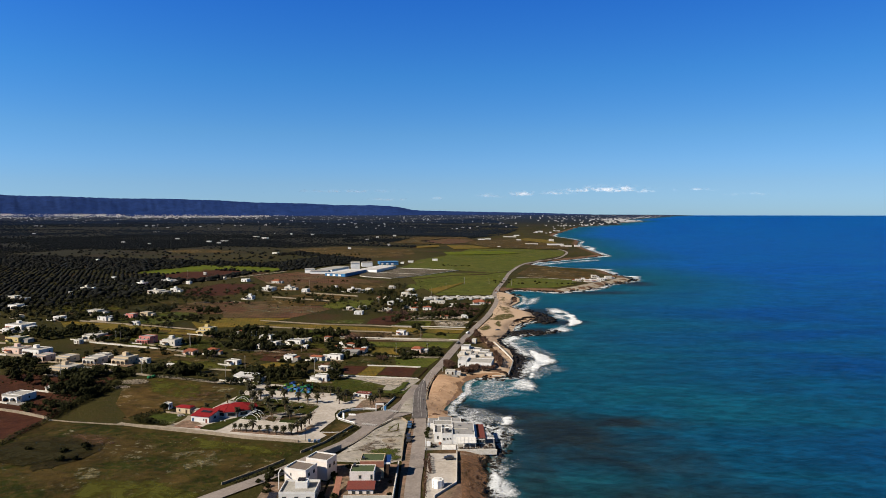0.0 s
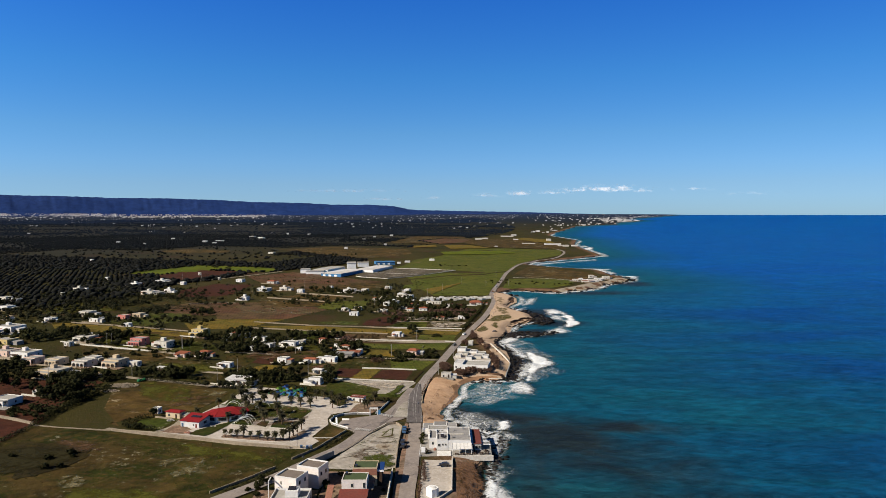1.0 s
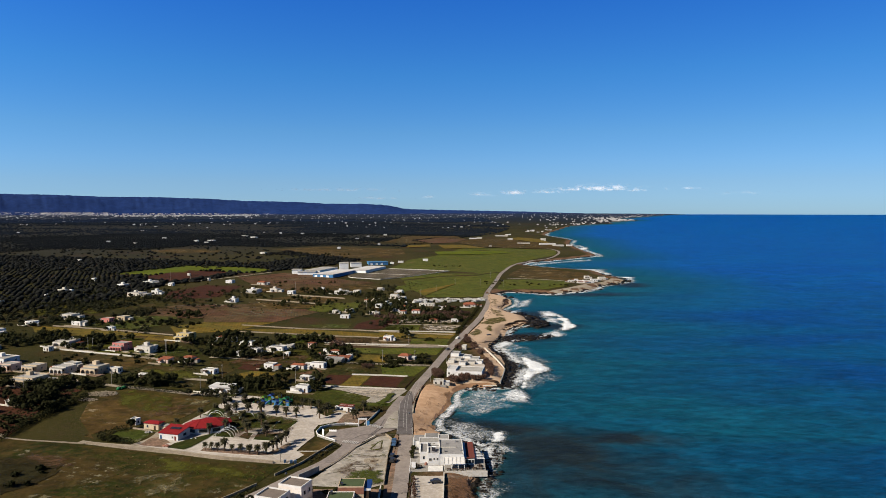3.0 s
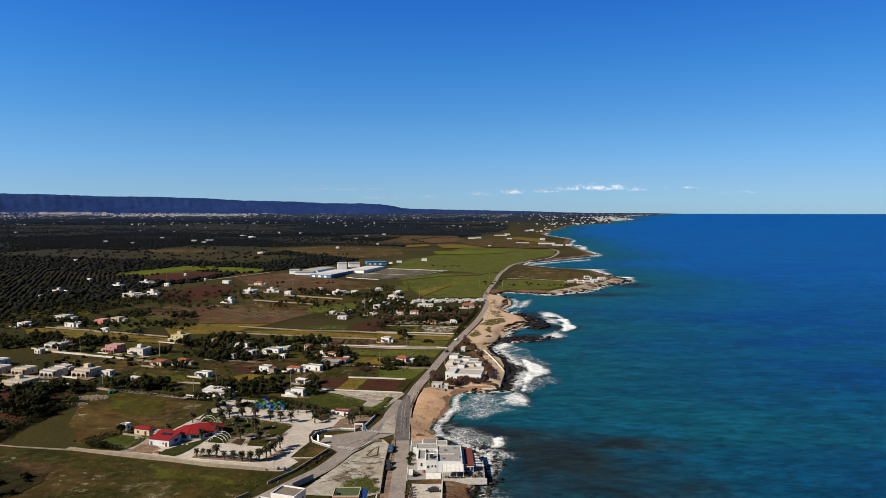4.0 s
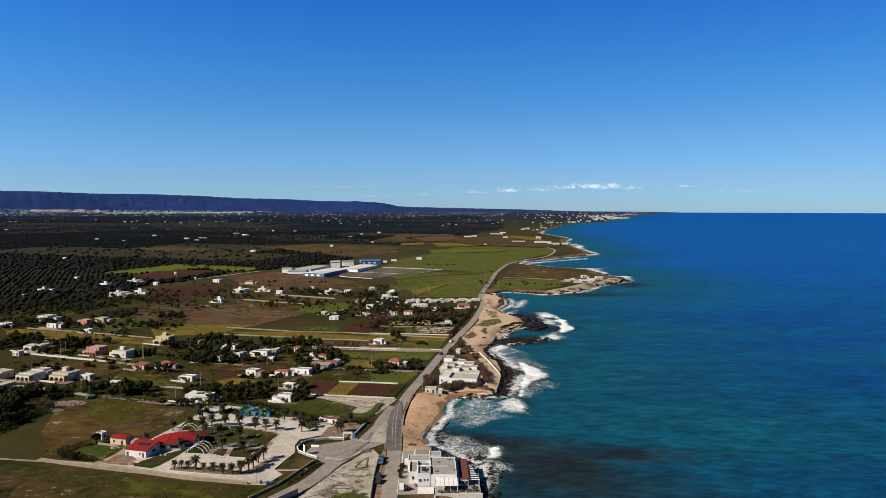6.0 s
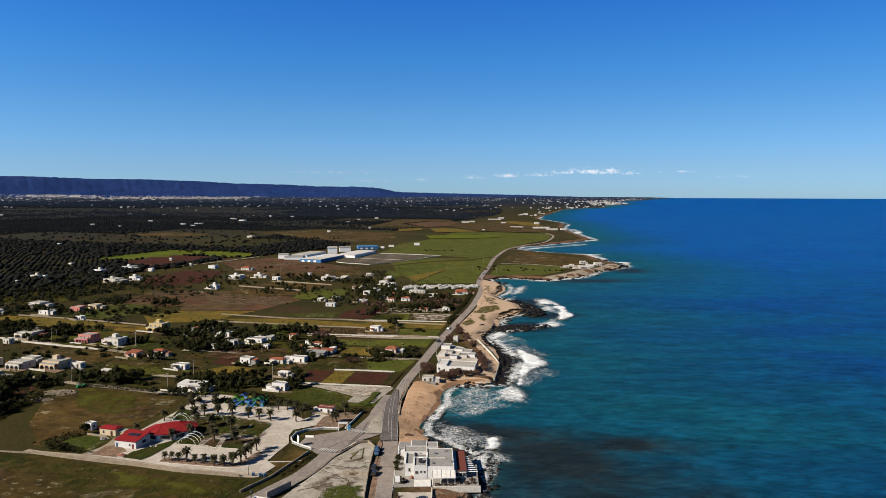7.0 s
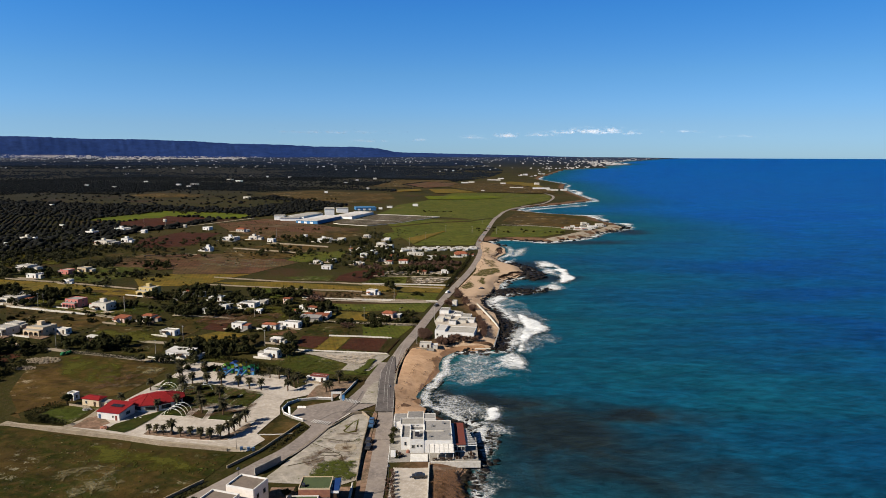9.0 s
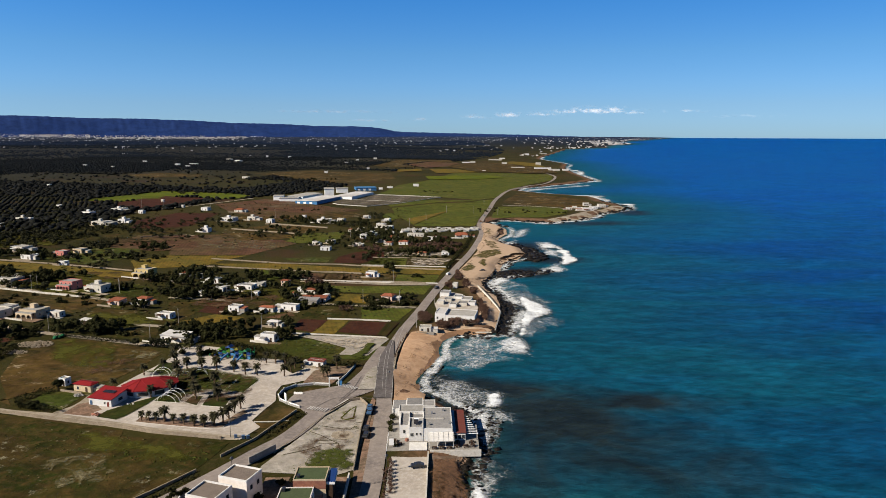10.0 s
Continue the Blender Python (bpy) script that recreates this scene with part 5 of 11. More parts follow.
strip("lane", "lane", "pale unpaved farm lane", "lane", 4.0, (-124.6, 308.9), (-120.7, 317.0), (-120.0, 330.3))
strip("lane", "lane", "pale unpaved farm lane", "lane", 4.0, (-333.3, 871.9), (-314.8, 914.9), (-292.0, 956.2), (-241.0, 1061.1))
strip("lane", "lane", "pale unpaved farm lane", "lane", 4.0, (-386.6, 753.3), (-375.0, 828.4), (-343.4, 896.2))
wall("wall", "white_wall", "pale boundary wall along a lane", 1.1, 0.4, (-253.1, 490.2), (-226.1, 482.3), (-197.7, 474.4))
wall("wall", "stone_wall", "dry stone wall beside a track", 1.0, 0.7, (-144.7, 309.5), (-122.1, 304.0), (-103.3, 299.8), (-85.7, 293.9), (-61.5, 288.7))
wall("wall", "stone_wall", "tumbled stone wall beside the meadow", 0.5, 0.5, (-182.3, 314.1), (-169.3, 311.7), (-150.4, 310.0), (-145.6, 309.6))
wall("wall", "stone_wall", "dry stone wall along a soil plot", 1.2, 0.8, (-212.8, 327.2), (-197.9, 322.2), (-183.1, 315.3))
wall("wall", "stone_wall", "long worn boundary wall", 0.9, 0.35, (-79.6, 243.1), (-70.6, 254.8), (-62.4, 266.9))
wall("wall", "stone_wall", "long worn boundary wall", 0.9, 0.35, (-58.0, 275.9), (-50.5, 287.8), (-41.3, 310.9))
wall("wall", "stone_wall", "low worn wall around the lot", 0.5, 0.35, (-42.3, 278.2), (-36.9, 290.4), (-30.6, 307.0), (-23.3, 320.2))
wall("wall", "concrete", "tall pale wall panel beside the road", 2.4, 0.3, (-48.0, 270.8), (-42.0, 279.7))
wall("wall", "stone_wall", "worn concrete wall around the lot", 1.1, 0.3, (-16.4, 266.1), (-16.9, 294.4), (-16.5, 315.3), (-19.6, 321.2), (-23.3, 320.2))
wall("wall", "white_wall", "pale retaining wall of the parking lot", 1.0, 0.4, (5.5, 276.9), (4.7, 243.7), (-3.2, 231.6))
wall("wall", "white_wall", "low pale wall along the field edge", 0.7, 0.3, (-62.1, 408.5), (-39.0, 404.2), (-14.6, 400.0))
wall("wall", "white_wall", "low pale wall between plots", 0.8, 0.3, (-48.1, 435.0), (-30.6, 432.8), (-14.0, 429.6))
wall("wall", "white_wall", "low pale wall along a farm lane", 0.8, 0.3, (-80.3, 535.2), (-52.8, 531.0), (-19.0, 524.6))
wall("wall", "white_wall", "low pale wall along a farm lane", 0.8, 0.3, (-38.7, 527.6), (-13.3, 527.3), (12.0, 522.2))
wall("wall", "white_wall", "low pale wall along the strip", 0.8, 0.3, (-44.3, 587.0), (-8.5, 583.5), (21.2, 578.7))
wall("wall", "white_wall", "pale sea wall around the club terrace", 1.2, 0.6, (38.0, 513.6), (46.3, 452.9), (39.5, 415.5), (29.7, 414.5))
wall("wall", "stone_wall", "roadside wall above the beach", 1.0, 0.6, (-8.7, 353.6), (-8.5, 373.8), (-4.8, 406.5))
wall("wall", "stone_wall", "dry stone wall far across the fields", 1.3, 1.0, (-186.0, 756.6), (-153.8, 746.4), (-117.4, 735.8))
wall("wall", "stone_wall", "dry stone wall far across the fields", 1.3, 1.0, (-158.8, 802.3), (-97.2, 781.5))



cover("weed_cover", "green weeds spreading over the concrete lot", 0.59, 4, (-30, 279), (-24, 281), (-17.5, 281), (-16.6, 266), (-27, 264.8), (-33, 268))
cover("weed_cover", "green weeds along the lot wall", 0.47, 2.5, (-19.5, 300), (-17.3, 300), (-17, 282), (-19.5, 284))
cover("weed_cover", "green weeds along the lot kerb", 0.45, 2.0, (-38, 286), (-31, 301), (-26, 312), (-24.5, 311), (-30, 297), (-36.5, 284))
cover("bare_cover", "bare pale gravel showing through the grass", 0.56, 6, (-58, 402), (-17, 400), (-21, 386), (-28, 376), (-38, 386), (-48, 394), lift=0.5)
cover("weed_cover", "grass creeping over the gravel yard", 0.5, 5, (-73, 381), (-63, 398), (-50, 396), (-38, 388), (-33, 377), (-42, 369), (-60, 367), lift=0.6)
cover("weed_cover", "green roadside grass", 0.7, 3, (-22.5, 390), (-16.2, 396), (-23, 367), (-30, 369), (-28, 378), lift=0.7)
cover("pale_cover", "pale flowering weeds on the meadow", 0.45, 8, (-113.9, 277.0), (-91.9, 280.2), (-80.5, 258.2), (-101.0, 255.4), lift=0.3)
cover("pale_cover", "pale flowering weeds on the meadow", 0.45, 7, (-170.8, 261.5), (-161.7, 264.4), (-149.4, 247.3), (-158.4, 242.2), lift=0.3)
cover("pale_cover", "pale flowering weeds on the meadow", 0.45, 6, (-143.6, 255.6), (-130.1, 258.4), (-121.2, 244.6), (-134.1, 242.1), lift=0.3)
cover("olive_cover", "olive green grass on the meadow", 0.56, 12, (-112.6, 298.4), (-69.6, 288.4), (-64, 270.8), (-104.8, 279.7), lift=0.26)
cover("earth_cover", "brown worn ground on the meadow", 0.5, 14, (-184.4, 306.6), (-146.8, 302.5), (-120.8, 277.0), (-153.1, 277.1), lift=0.22)
cover("olive_cover", "olive green grass on the meadow", 0.58, 12, (-135, 250), (-96.7, 250), (-83.9, 226.9), (-122.8, 211.3), lift=0.26)
cover("olive_cover", "olive green grass on the field", 0.55, 14, (-168, 392), (-140, 392), (-122, 378), (-125, 352), (-150, 345), (-165, 365), lift=0.3)
cover("earth_cover", "brown worn ground on the field", 0.5, 10, (-145, 375), (-118, 372), (-121, 350), (-138, 338), lift=0.34)
cover("pale_cover", "pale bare ground at the field corner", 0.52, 5, (-128, 380), (-112, 382), (-114, 366), (-124, 366), lift=0.38)
cover("wrack", "brown line of dry seaweed on the sand", 0.47, 2.2, (-7.6, 322), (-7.0, 345), (-4.6, 362), (-1.2, 381), (6, 393), (15, 401), (15, 399), (7, 390), (0.6, 378), (-2.6, 360), (-4.4, 344), (-5.4, 322), lift=0.9, step=0.6)
cover("wrack", "brown line of dry seaweed on the sand", 0.46, 1.6, (-4.8, 326), (-3.2, 343), (1.6, 358), (2.8, 372), (10.6, 389), (11.6, 388), (4.2, 371), (3, 357), (-1.8, 342), (-3.6, 326), lift=0.9, step=0.6)
cover("damp_sand", "damp darker sand near the water", 0.9, 5, (1.2, 338), (1.6, 352), (6.4, 369), (9.6, 383), (9.8, 396), (13, 407), (23, 414.4), (34, 416), (34, 410), (22, 408), (16, 398), (15, 380), (11, 362), (6, 340), lift=0.85)


cover("sand_cover", "pale trodden sand among the dunes", 0.75, 5, (28, 556), (37, 602), (50, 660), (58, 713), (65, 828), (75, 846), (83, 800), (78, 765), (69, 732), (73, 712), (87, 688), (87, 648), (67, 622), (59, 600), (55, 570), (49, 552), (42, 540), (33, 528), lift=0.86, step=1.6)
cover("dune_cover", "low dune grass on sand", 0.56, 4, (38.9, 615.5), (51.6, 648.8), (66.6, 655.8), (66.0, 632.1), (53.1, 611.6), lift=1.0)
cover("dune_cover", "low dune grass on sand", 0.56, 3, (29.9, 569.4), (38.8, 597.3), (41.2, 569.3), (32.1, 556.0), lift=1.0)
cover("dune_cover", "low dune grass on sand", 0.56, 2.5, (42.8, 591.4), (47.5, 611.7), (52.4, 603.0), (47.8, 576.5), lift=1.0)
cover("dune_cover", "low dune grass on sand", 0.5, 6, (55.2, 711.4), (68.6, 694.4), (69.0, 663.1), (56.9, 655.9), lift=1.0)
cover("dune_cover", "thin dune grass along the road", 0.47, 6, (60, 715), (62, 790), (72, 790), (72, 740), lift=1.0)
cover("bare_cover", "pale stones strewn over the weedy rows", 0.5, 6, (-10, 614), (26, 609), (19, 584), (-9, 585), lift=0.5)
cover("bare_cover", "pale stony strip by the coast road", 0.5, 4, (-30, 645), (24, 640), (20, 622), (-32, 624), lift=0.5)
cover("weed_cover", "lawn and weeds between the park paths", 0.56, 4, (-111, 353), (-103, 359), (-97, 351), (-104, 346), lift=0.6)
cover("earth_cover", "trodden brown earth between the palms", 0.51, 6, (-100, 358), (-62, 348), (-60, 314), (-70, 312), (-88, 318), (-100, 340), lift=0.36)
cover("earth_cover", "brown earth under the palms by the playground", 0.5, 5, (-104, 388), (-84, 378), (-68, 366), (-56, 362), (-56, 356), (-72, 358), (-100, 374), lift=0.4)
cover("olive_cover", "green weeds among the country plots", 0.55, 14, (-250, 560), (-190, 520), (-180, 470), (-215, 480), (-255, 500), lift=0.3, step=2.0)
cover("olive_cover", "green weeds among the country plots", 0.55, 12, (-178, 448), (-130, 440), (-124, 420), (-150, 415), (-176, 430), lift=0.3, step=2.0)
cover("weed_cover", "bright weeds among the country plots", 0.5, 10, (-190, 510), (-150, 500), (-150, 470), (-180, 470), lift=0.34, step=1.6)
cover("olive_cover", "green weeds among the country plots", 0.55, 14, (-118, 520), (-60, 500), (-56, 470), (-110, 478), lift=0.3, step=2.0)
cover("earth_cover", "brown trodden ground between cottages", 0.5, 12, (-130, 500), (-80, 490), (-84, 450), (-130, 460), lift=0.34, step=2.0)
cover("dark_cover", "dark scrub along the soil plots", 0.5, 12, (-300, 700), (-230, 690), (-215, 660), (-280, 650), lift=0.3, step=2.5)
cover("olive_cover", "green weeds between the groves and fields", 0.55, 20, (-390, 720), (-310, 700), (-290, 640), (-360, 620), lift=0.3, step=3.0)
cover("pale_cover", "pale stubble in the brown field", 0.45, 16, (-200, 690), (-130, 690), (-120, 650), (-190, 640), lift=0.4, step=2.0)


cover("dark_cover", "dark burnt scrub on the meadow", 0.58, 14, (-183, 276), (-176, 290), (-160, 294), (-140, 284), (-138, 272), (-146, 256), (-160, 250), (-174, 258), lift=0.4)
field("field", "dry_grass", "olive pasture behind the far shore", "field", (130, 1800), (330, 1790), (350, 2050), (240, 2350), (110, 2250), (60, 2000), lift=1.0)
field("field", "brown_soil", "brown fallow land behind the far shore", "field", (0, 1930), (60, 2010), (105, 2250), (10, 2300), (-60, 2100), lift=1.0)
field("field", "yellow_field", "ochre stubble behind the far shore", "field", (245, 2360), (350, 2080), (365, 2400), (300, 2490), lift=1.0)
field("field", "dry_grass", "dry open land before the far woods", "field", (-150, 1960), (-10, 1920), (-66, 2105), (5, 2310), (100, 2270), (80, 2480), (-90, 2420), lift=0.8)


cover("ochre_cover", "ochre rock and earth above the surf", 0.55, 4, (7, 274), (16, 279), (17.5, 262), (17, 242), (15, 205), (2, 205), (4, 232), (6, 245), lift=1.0, step=0.8)
cover("dark_cover", "dark weeds on the rocks above the surf", 0.47, 4, (6, 276), (11, 274), (10, 250), (6, 238), (0, 210), (-2, 230), (5.5, 246), lift=1.06, step=0.8)
cover("dark_cover", "dark wet weed on the rocks above the surf", 0.5, 3, (15, 276), (19, 276), (19, 250), (17, 215), (14, 215), (15.5, 250), lift=1.1, step=0.8)


cover("weed_cover", "rough grass between the park paths", 0.5, 5, (-100, 358), (-80, 355), (-63, 346), (-62, 326), (-80, 328), (-96, 318), (-104, 344), lift=0.5)
cover("earth_cover", "brown stains on the concrete lot", 0.43, 5, (-40, 277), (-30, 300), (-22, 318), (-18, 312), (-18, 284), (-30, 270), lift=0.34)


# ---------------------------------------------------------------- surf and rocks
def foam_material():
    """White water that breaks up into lace towards its rim."""
    m, nodes, links, bsdf = shader("foam")
    tc = nodes.new("ShaderNodeTexCoord").outputs["Object"]
    at = nodes.new("ShaderNodeAttribute")
    at.attribute_name = "thick"
    n = noise_tex(nodes, links, tc, 0.16, 10, 0.78, 1.8)
    cells = nodes.new("ShaderNodeTexVoronoi")
    cells.feature = "DISTANCE_TO_EDGE"
    cells.inputs["Scale"].default_value = 0.6
    warp = nodes.new("ShaderNodeVectorMath")
    warp.operation = "MULTIPLY_ADD"
    warp.inputs[1].default_value, warp.inputs[2].default_value = (5, 5, 5), (0, 0, 0)
    colour = nodes.new("ShaderNodeTexNoise")
    colour.inputs["Scale"].default_value = 0.3
    links.new(tc, colour.inputs["Vector"])
    links.new(colour.outputs["Color"], warp.inputs[0])
    links.new(tc, warp.inputs[2])
    links.new(warp.outputs[0], cells.inputs["Vector"])
    fine = nodes.new("ShaderNodeTexVoronoi")
    fine.feature = "DISTANCE_TO_EDGE"
    fine.inputs["Scale"].default_value = 1.7
    links.new(warp.outputs[0], fine.inputs["Vector"])
    lace = mix(nodes, links, 0.45, ramp(nodes, links, cells.outputs["Distance"], 0.28, 0.0), ramp(nodes, links, fine.outputs["Distance"], 0.3, 0.0))
    total = nodes.new("ShaderNodeMath")
    total.operation = "MULTIPLY_ADD"
    total.inputs[1].default_value = 0.26
    links.new(lace, total.inputs[0])
    links.new(n, total.inputs[2])
    both = nodes.new("ShaderNodeMath")
    links.new(total.outputs[0], both.inputs[0])
    links.new(at.outputs["Fac"], both.inputs[1])
    mask = ramp(nodes, links, both.outputs[0], 0.98, 1.42)
    links.new(mask, bsdf.inputs["Alpha"])
    links.new(mix(nodes, links, ramp(nodes, links, n, 0.4, 0.7), (0.5, 0.53, 0.54), (0.72, 0.73, 0.73)), bsdf.inputs["Base Color"])
    bsdf.inputs["Roughness"].default_value, bsdf.inputs["Specular IOR Level"].default_value = 0.9, 0.1
    b = nodes.new("ShaderNodeBump")
    b.inputs["Strength"].default_value, b.inputs["Distance"].default_value = 0.9, 0.5
    links.new(n, b.inputs["Height"])
    links.new(b.outputs["Normal"], bsdf.inputs["Normal"])
    return m


M["foam"] = foam_material()


def surf(label, thick, soft, *outline, step=1.3, relief=0.5):
    """A sheet of broken white water, thickest in its middle, that heaves a little above the sea."""
    outline = list(outline)
    xs, ys = [p[0] for p in outline], [p[1] for p in outline]
    gx, gy = np.arange(min(xs) - soft, max(xs) + soft, step), np.arange(min(ys) - soft, max(ys) + soft, step)
    x, y = np.meshgrid(gx, gy, indexing="ij")
    d = rim_distance(x.ravel(), y.ravel(), outline)
    d = d + (value_noise(x.ravel(), y.ravel(), soft * 2.0, 3) - 0.5) * soft * 1.6
    cover = np.clip(d / soft + 0.5, 0, 1)
    z = 0.08 + relief * cover * value_noise(x.ravel(), y.ravel(), 5.0, 3)
    i, j = np.meshgrid(np.arange(len(gx) - 1), np.arange(len(gy) - 1), indexing="ij")
    n = len(gy)
    q = np.stack([i * n + j, (i + 1) * n + j, (i + 1) * n + j + 1, i * n + j + 1], -1).reshape(-1, 4)
    q = q[(cover[q] > 0.02).any(1)]
    if not len(q):
        return
    used = np.unique(q)
    back_to = np.zeros(len(cover), int)
    back_to[used] = np.arange(len(used))
    pts = np.stack(squeeze(x.ravel()[used], y.ravel()[used], z[used]), -1)
    me = fast_mesh("surf", pts, back_to[q])
    flow = 0.62 + 0.76 * value_noise(x.ravel()[used], y.ravel()[used], 14.0, 3)
    attribute(me, "thick", cover[used] * thick * flow)
    tagged(put("surf", me, "foam"), label, "foam", kind="stuff")


ICO = []


def ico_points(div):
    bm = bmesh.new()
    bmesh.ops.create_icosphere(bm, subdivisions=div, radius=1.0)
    v = np.array([p.co[:] for p in bm.verts])
    f = np.array([[p.index for p in q.verts] for q in bm.faces])
    bm.free()
    return v, f


EIGHT = (np.array([(1, 0, 0), (0, 1, 0), (-1, 0, 0), (0, -1, 0), (0, 0, 1), (0, 0, -1)], float), np.array([(0, 1, 4), (1, 2, 4), (2, 3, 4), (3, 0, 4), (1, 0, 5), (2, 1, 5), (3, 2, 5), (0, 3, 5)]))
ICO = [ico_points(1), ico_points(2), EIGHT]


def lumps(name, places, sizes, material, label, category, div=0, squash=0.8, rough=0.35, seed=3, sunk=0.2):
    """Many uneven lumps, joined: places (n, 3), sizes (n,)."""
    if not len(places):
        return
    rng = np.random.default_rng(seed)
    v, f = ICO[div]
    n, k = len(places), len(v)
    jit = 1 + rng.uniform(-rough, rough, (n, k, 1))
    turn = rng.uniform(0, 2 * math.pi, n)
    c, s = np.cos(turn)[:, None], np.sin(turn)[:, None]
    p = v[None] * jit
    p = np.stack([p[..., 0] * c - p[..., 1] * s, p[..., 0] * s + p[..., 1] * c, p[..., 2] * squash + squash * (1 - sunk)], -1)
    p = p * np.asarray(sizes)[:, None, None] + np.asarray(places)[:, None, :]
    faces = (f[None] + (np.arange(n) * k)[:, None, None]).reshape(-1, 3)
    me = fast_mesh(name, p.reshape(-1, 3), faces)
    return tagged(put(name, me, material), label, category, kind="stuff")


def shore_rocks(label, x0, x1, y0, y1, count, reach, big, seed):
    rng = np.random.default_rng(seed)
    x, y = rng.uniform(x0, x1, count * 6), rng.uniform(y0, y1, count * 6)
    s = inland(x, y)
    ok = np.flatnonzero((s > -reach * 0.45) & (s < reach * 0.6))[:count]
    z = np.maximum(height_at(s[ok]), -0.6) - 0.2
    lumps("rocks", np.stack([x[ok], y[ok], z], -1), rng.uniform(0.3, 1.0, len(ok)) ** 2.5 * big, "wet_rock", label, "rocks", squash=0.42, rough=0.5, seed=seed)


def shore_foam():
    """A broken line of wash all along the water's edge."""
    line = [p for p in COAST if -100 < p[1] < 3600]
    pts = np.array(spline(line, 14))
    d = np.gradient(pts, axis=0)
    n = np.stack([d[:, 1], -d[:, 0]], -1) / np.maximum(np.hypot(d[:, 0], d[:, 1]), 1e-6)[:, None]
    reach = np.clip(np.abs(pts[:, 1]) * 0.012, 4.0, 14.0) * (0.5 + value_noise(pts[:, 0], pts[:, 1], 40.0, 3))
    rows, thick = [], []
    for k, c in ((-0.4, 0.2), (-0.1, 0.5), (0.25, 0.54), (0.6, 0.42), (1.0, 0.0)):
        q = pts + n * (reach * k)[:, None]
        rows.append(np.stack(squeeze(q[:, 0], q[:, 1], 0.16 + 0 * reach), -1))
        thick.append(c * (0.5 + 0.95 * value_noise(q[:, 0], q[:, 1], 25.0, 2)))
    m = len(pts)
    i, j = np.meshgrid(np.arange(4), np.arange(m - 1), indexing="ij")
    f = np.stack([i * m + j, i * m + j + 1, (i + 1) * m + j + 1, (i + 1) * m + j], -1).reshape(-1, 4)[:, ::-1]
    me = fast_mesh("surf", np.concatenate(rows), f)
    attribute(me, "thick", np.concatenate(thick))
    tagged(put("surf", me, "foam"), "thin white wash along the water's edge", "foam", kind="stuff")


def sea_rocks(label, count, big, seed, *outline):
    """A flat dark shelf of broken rock awash in the sea."""
    rng = np.random.default_rng(seed)
    outline = list(outline)
    xs, ys = [p[0] for p in outline], [p[1] for p in outline]
    x, y = rng.uniform(min(xs), max(xs), count * 4), rng.uniform(min(ys), max(ys), count * 4)
    ok = np.flatnonzero(rim_distance(x, y, outline) > -1 + 3 * (value_noise(x, y, 8.0, 2) - 0.5))[:count]
    lumps("rocks", np.stack([x[ok], y[ok], 0 * ok - 0.35], -1), rng.uniform(0.3, 1.0, len(ok)) ** 1.6 * big, "wet_rock", label, "rocks", squash=0.3, rough=0.5, seed=seed)


shore_foam()
sea_rocks("dark rock shelf awash off the sandy cove", 420, 3.0, 71, (85.8, 705), (97, 672), (104, 640), (98, 618), (88, 612), (86, 648), (80, 690))
sea_rocks("dark rock shelf awash below the dunes", 420, 2.6, 72, (57, 571), (68, 578), (85, 572), (98, 582), (98, 574), (76, 556), (56, 547))
sea_rocks("dark ledge of rock awash below the club terrace", 520, 1.9, 73, (50, 506), (55, 480), (54, 456), (49, 436), (45, 414), (40, 413), (46, 440), (49, 470), (46, 506))
shore_rocks("dark wet boulders in the surf below the beach house", 0, 45, 225, 330, 1600, 7, 1.7, 11)
shore_rocks("dark wet rock shelf around the club terrace", 20, 70, 405, 560, 1800, 9, 2.0, 12)
shore_rocks("dark rock shelf off the sandy cove", 60, 130, 580, 720, 500, 10, 2.2, 13)
shore_rocks("dark rocks along the headland", 70, 300, 820, 1100, 900, 10, 3.0, 14)

surf("white surf washing over shore rocks", 0.68, 9, (17.0, 237.2), (26.8, 237.1), (25.6, 251.4), (24.3, 260.6), (27.7, 272.7), (26.2, 281.4), (27.3, 293.0), (26.6, 308.3), (35.4, 331.2), (27.6, 335.9), (23.8, 316.5), (21.9, 308.3), (23.0, 295.5), (21.4, 284.8), (19.2, 264.6))
surf("white crest breaking beside the beach house", 0.95, 4, (17.4, 244.4), (20.5, 241.1), (20.7, 251.4), (20.1, 262.6), (18.9, 255.0), relief=1.2)
surf("white crest breaking off the rocks", 0.95, 3, (28.8, 331.2), (31.1, 332.2), (34.0, 324.4), (30.1, 318.0), (27.4, 319.0), relief=1.4)
surf("foam lace over a dark reef", 0.43, 12, (3.9, 351.9), (13.6, 358.7), (21.9, 347.1), (36.9, 334.1), (33.2, 317.1), (36.0, 308.4), (30.2, 305.2), (28.6, 309.4), (23.0, 317.2), (14.0, 320.1), (9.1, 323.9), (5.1, 332.6), (3.3, 343.0))
surf("thin foam in the sandy cove", 0.4, 10, (4.7, 356.6), (9.3, 370.1), (13.0, 380.7), (12.6, 392.2), (15.4, 403.2), (23.9, 413.5), (38.9, 409.9), (44.0, 404.0), (41.1, 385.9), (55.3, 374.6), (48.4, 368.2), (32.9, 364.7), (22.5, 356.3))
surf("white swash along the sand", 0.72, 4, (3.9, 355.9), (8.5, 368.9), (12.1, 380.2), (11.9, 392.2), (14.9, 403.8), (23.9, 414.1), (29.5, 411.4), (21.6, 407.6), (16.6, 398.2), (14.4, 386.3), (15.1, 378.0), (10.5, 363.8), (7.1, 356.6))
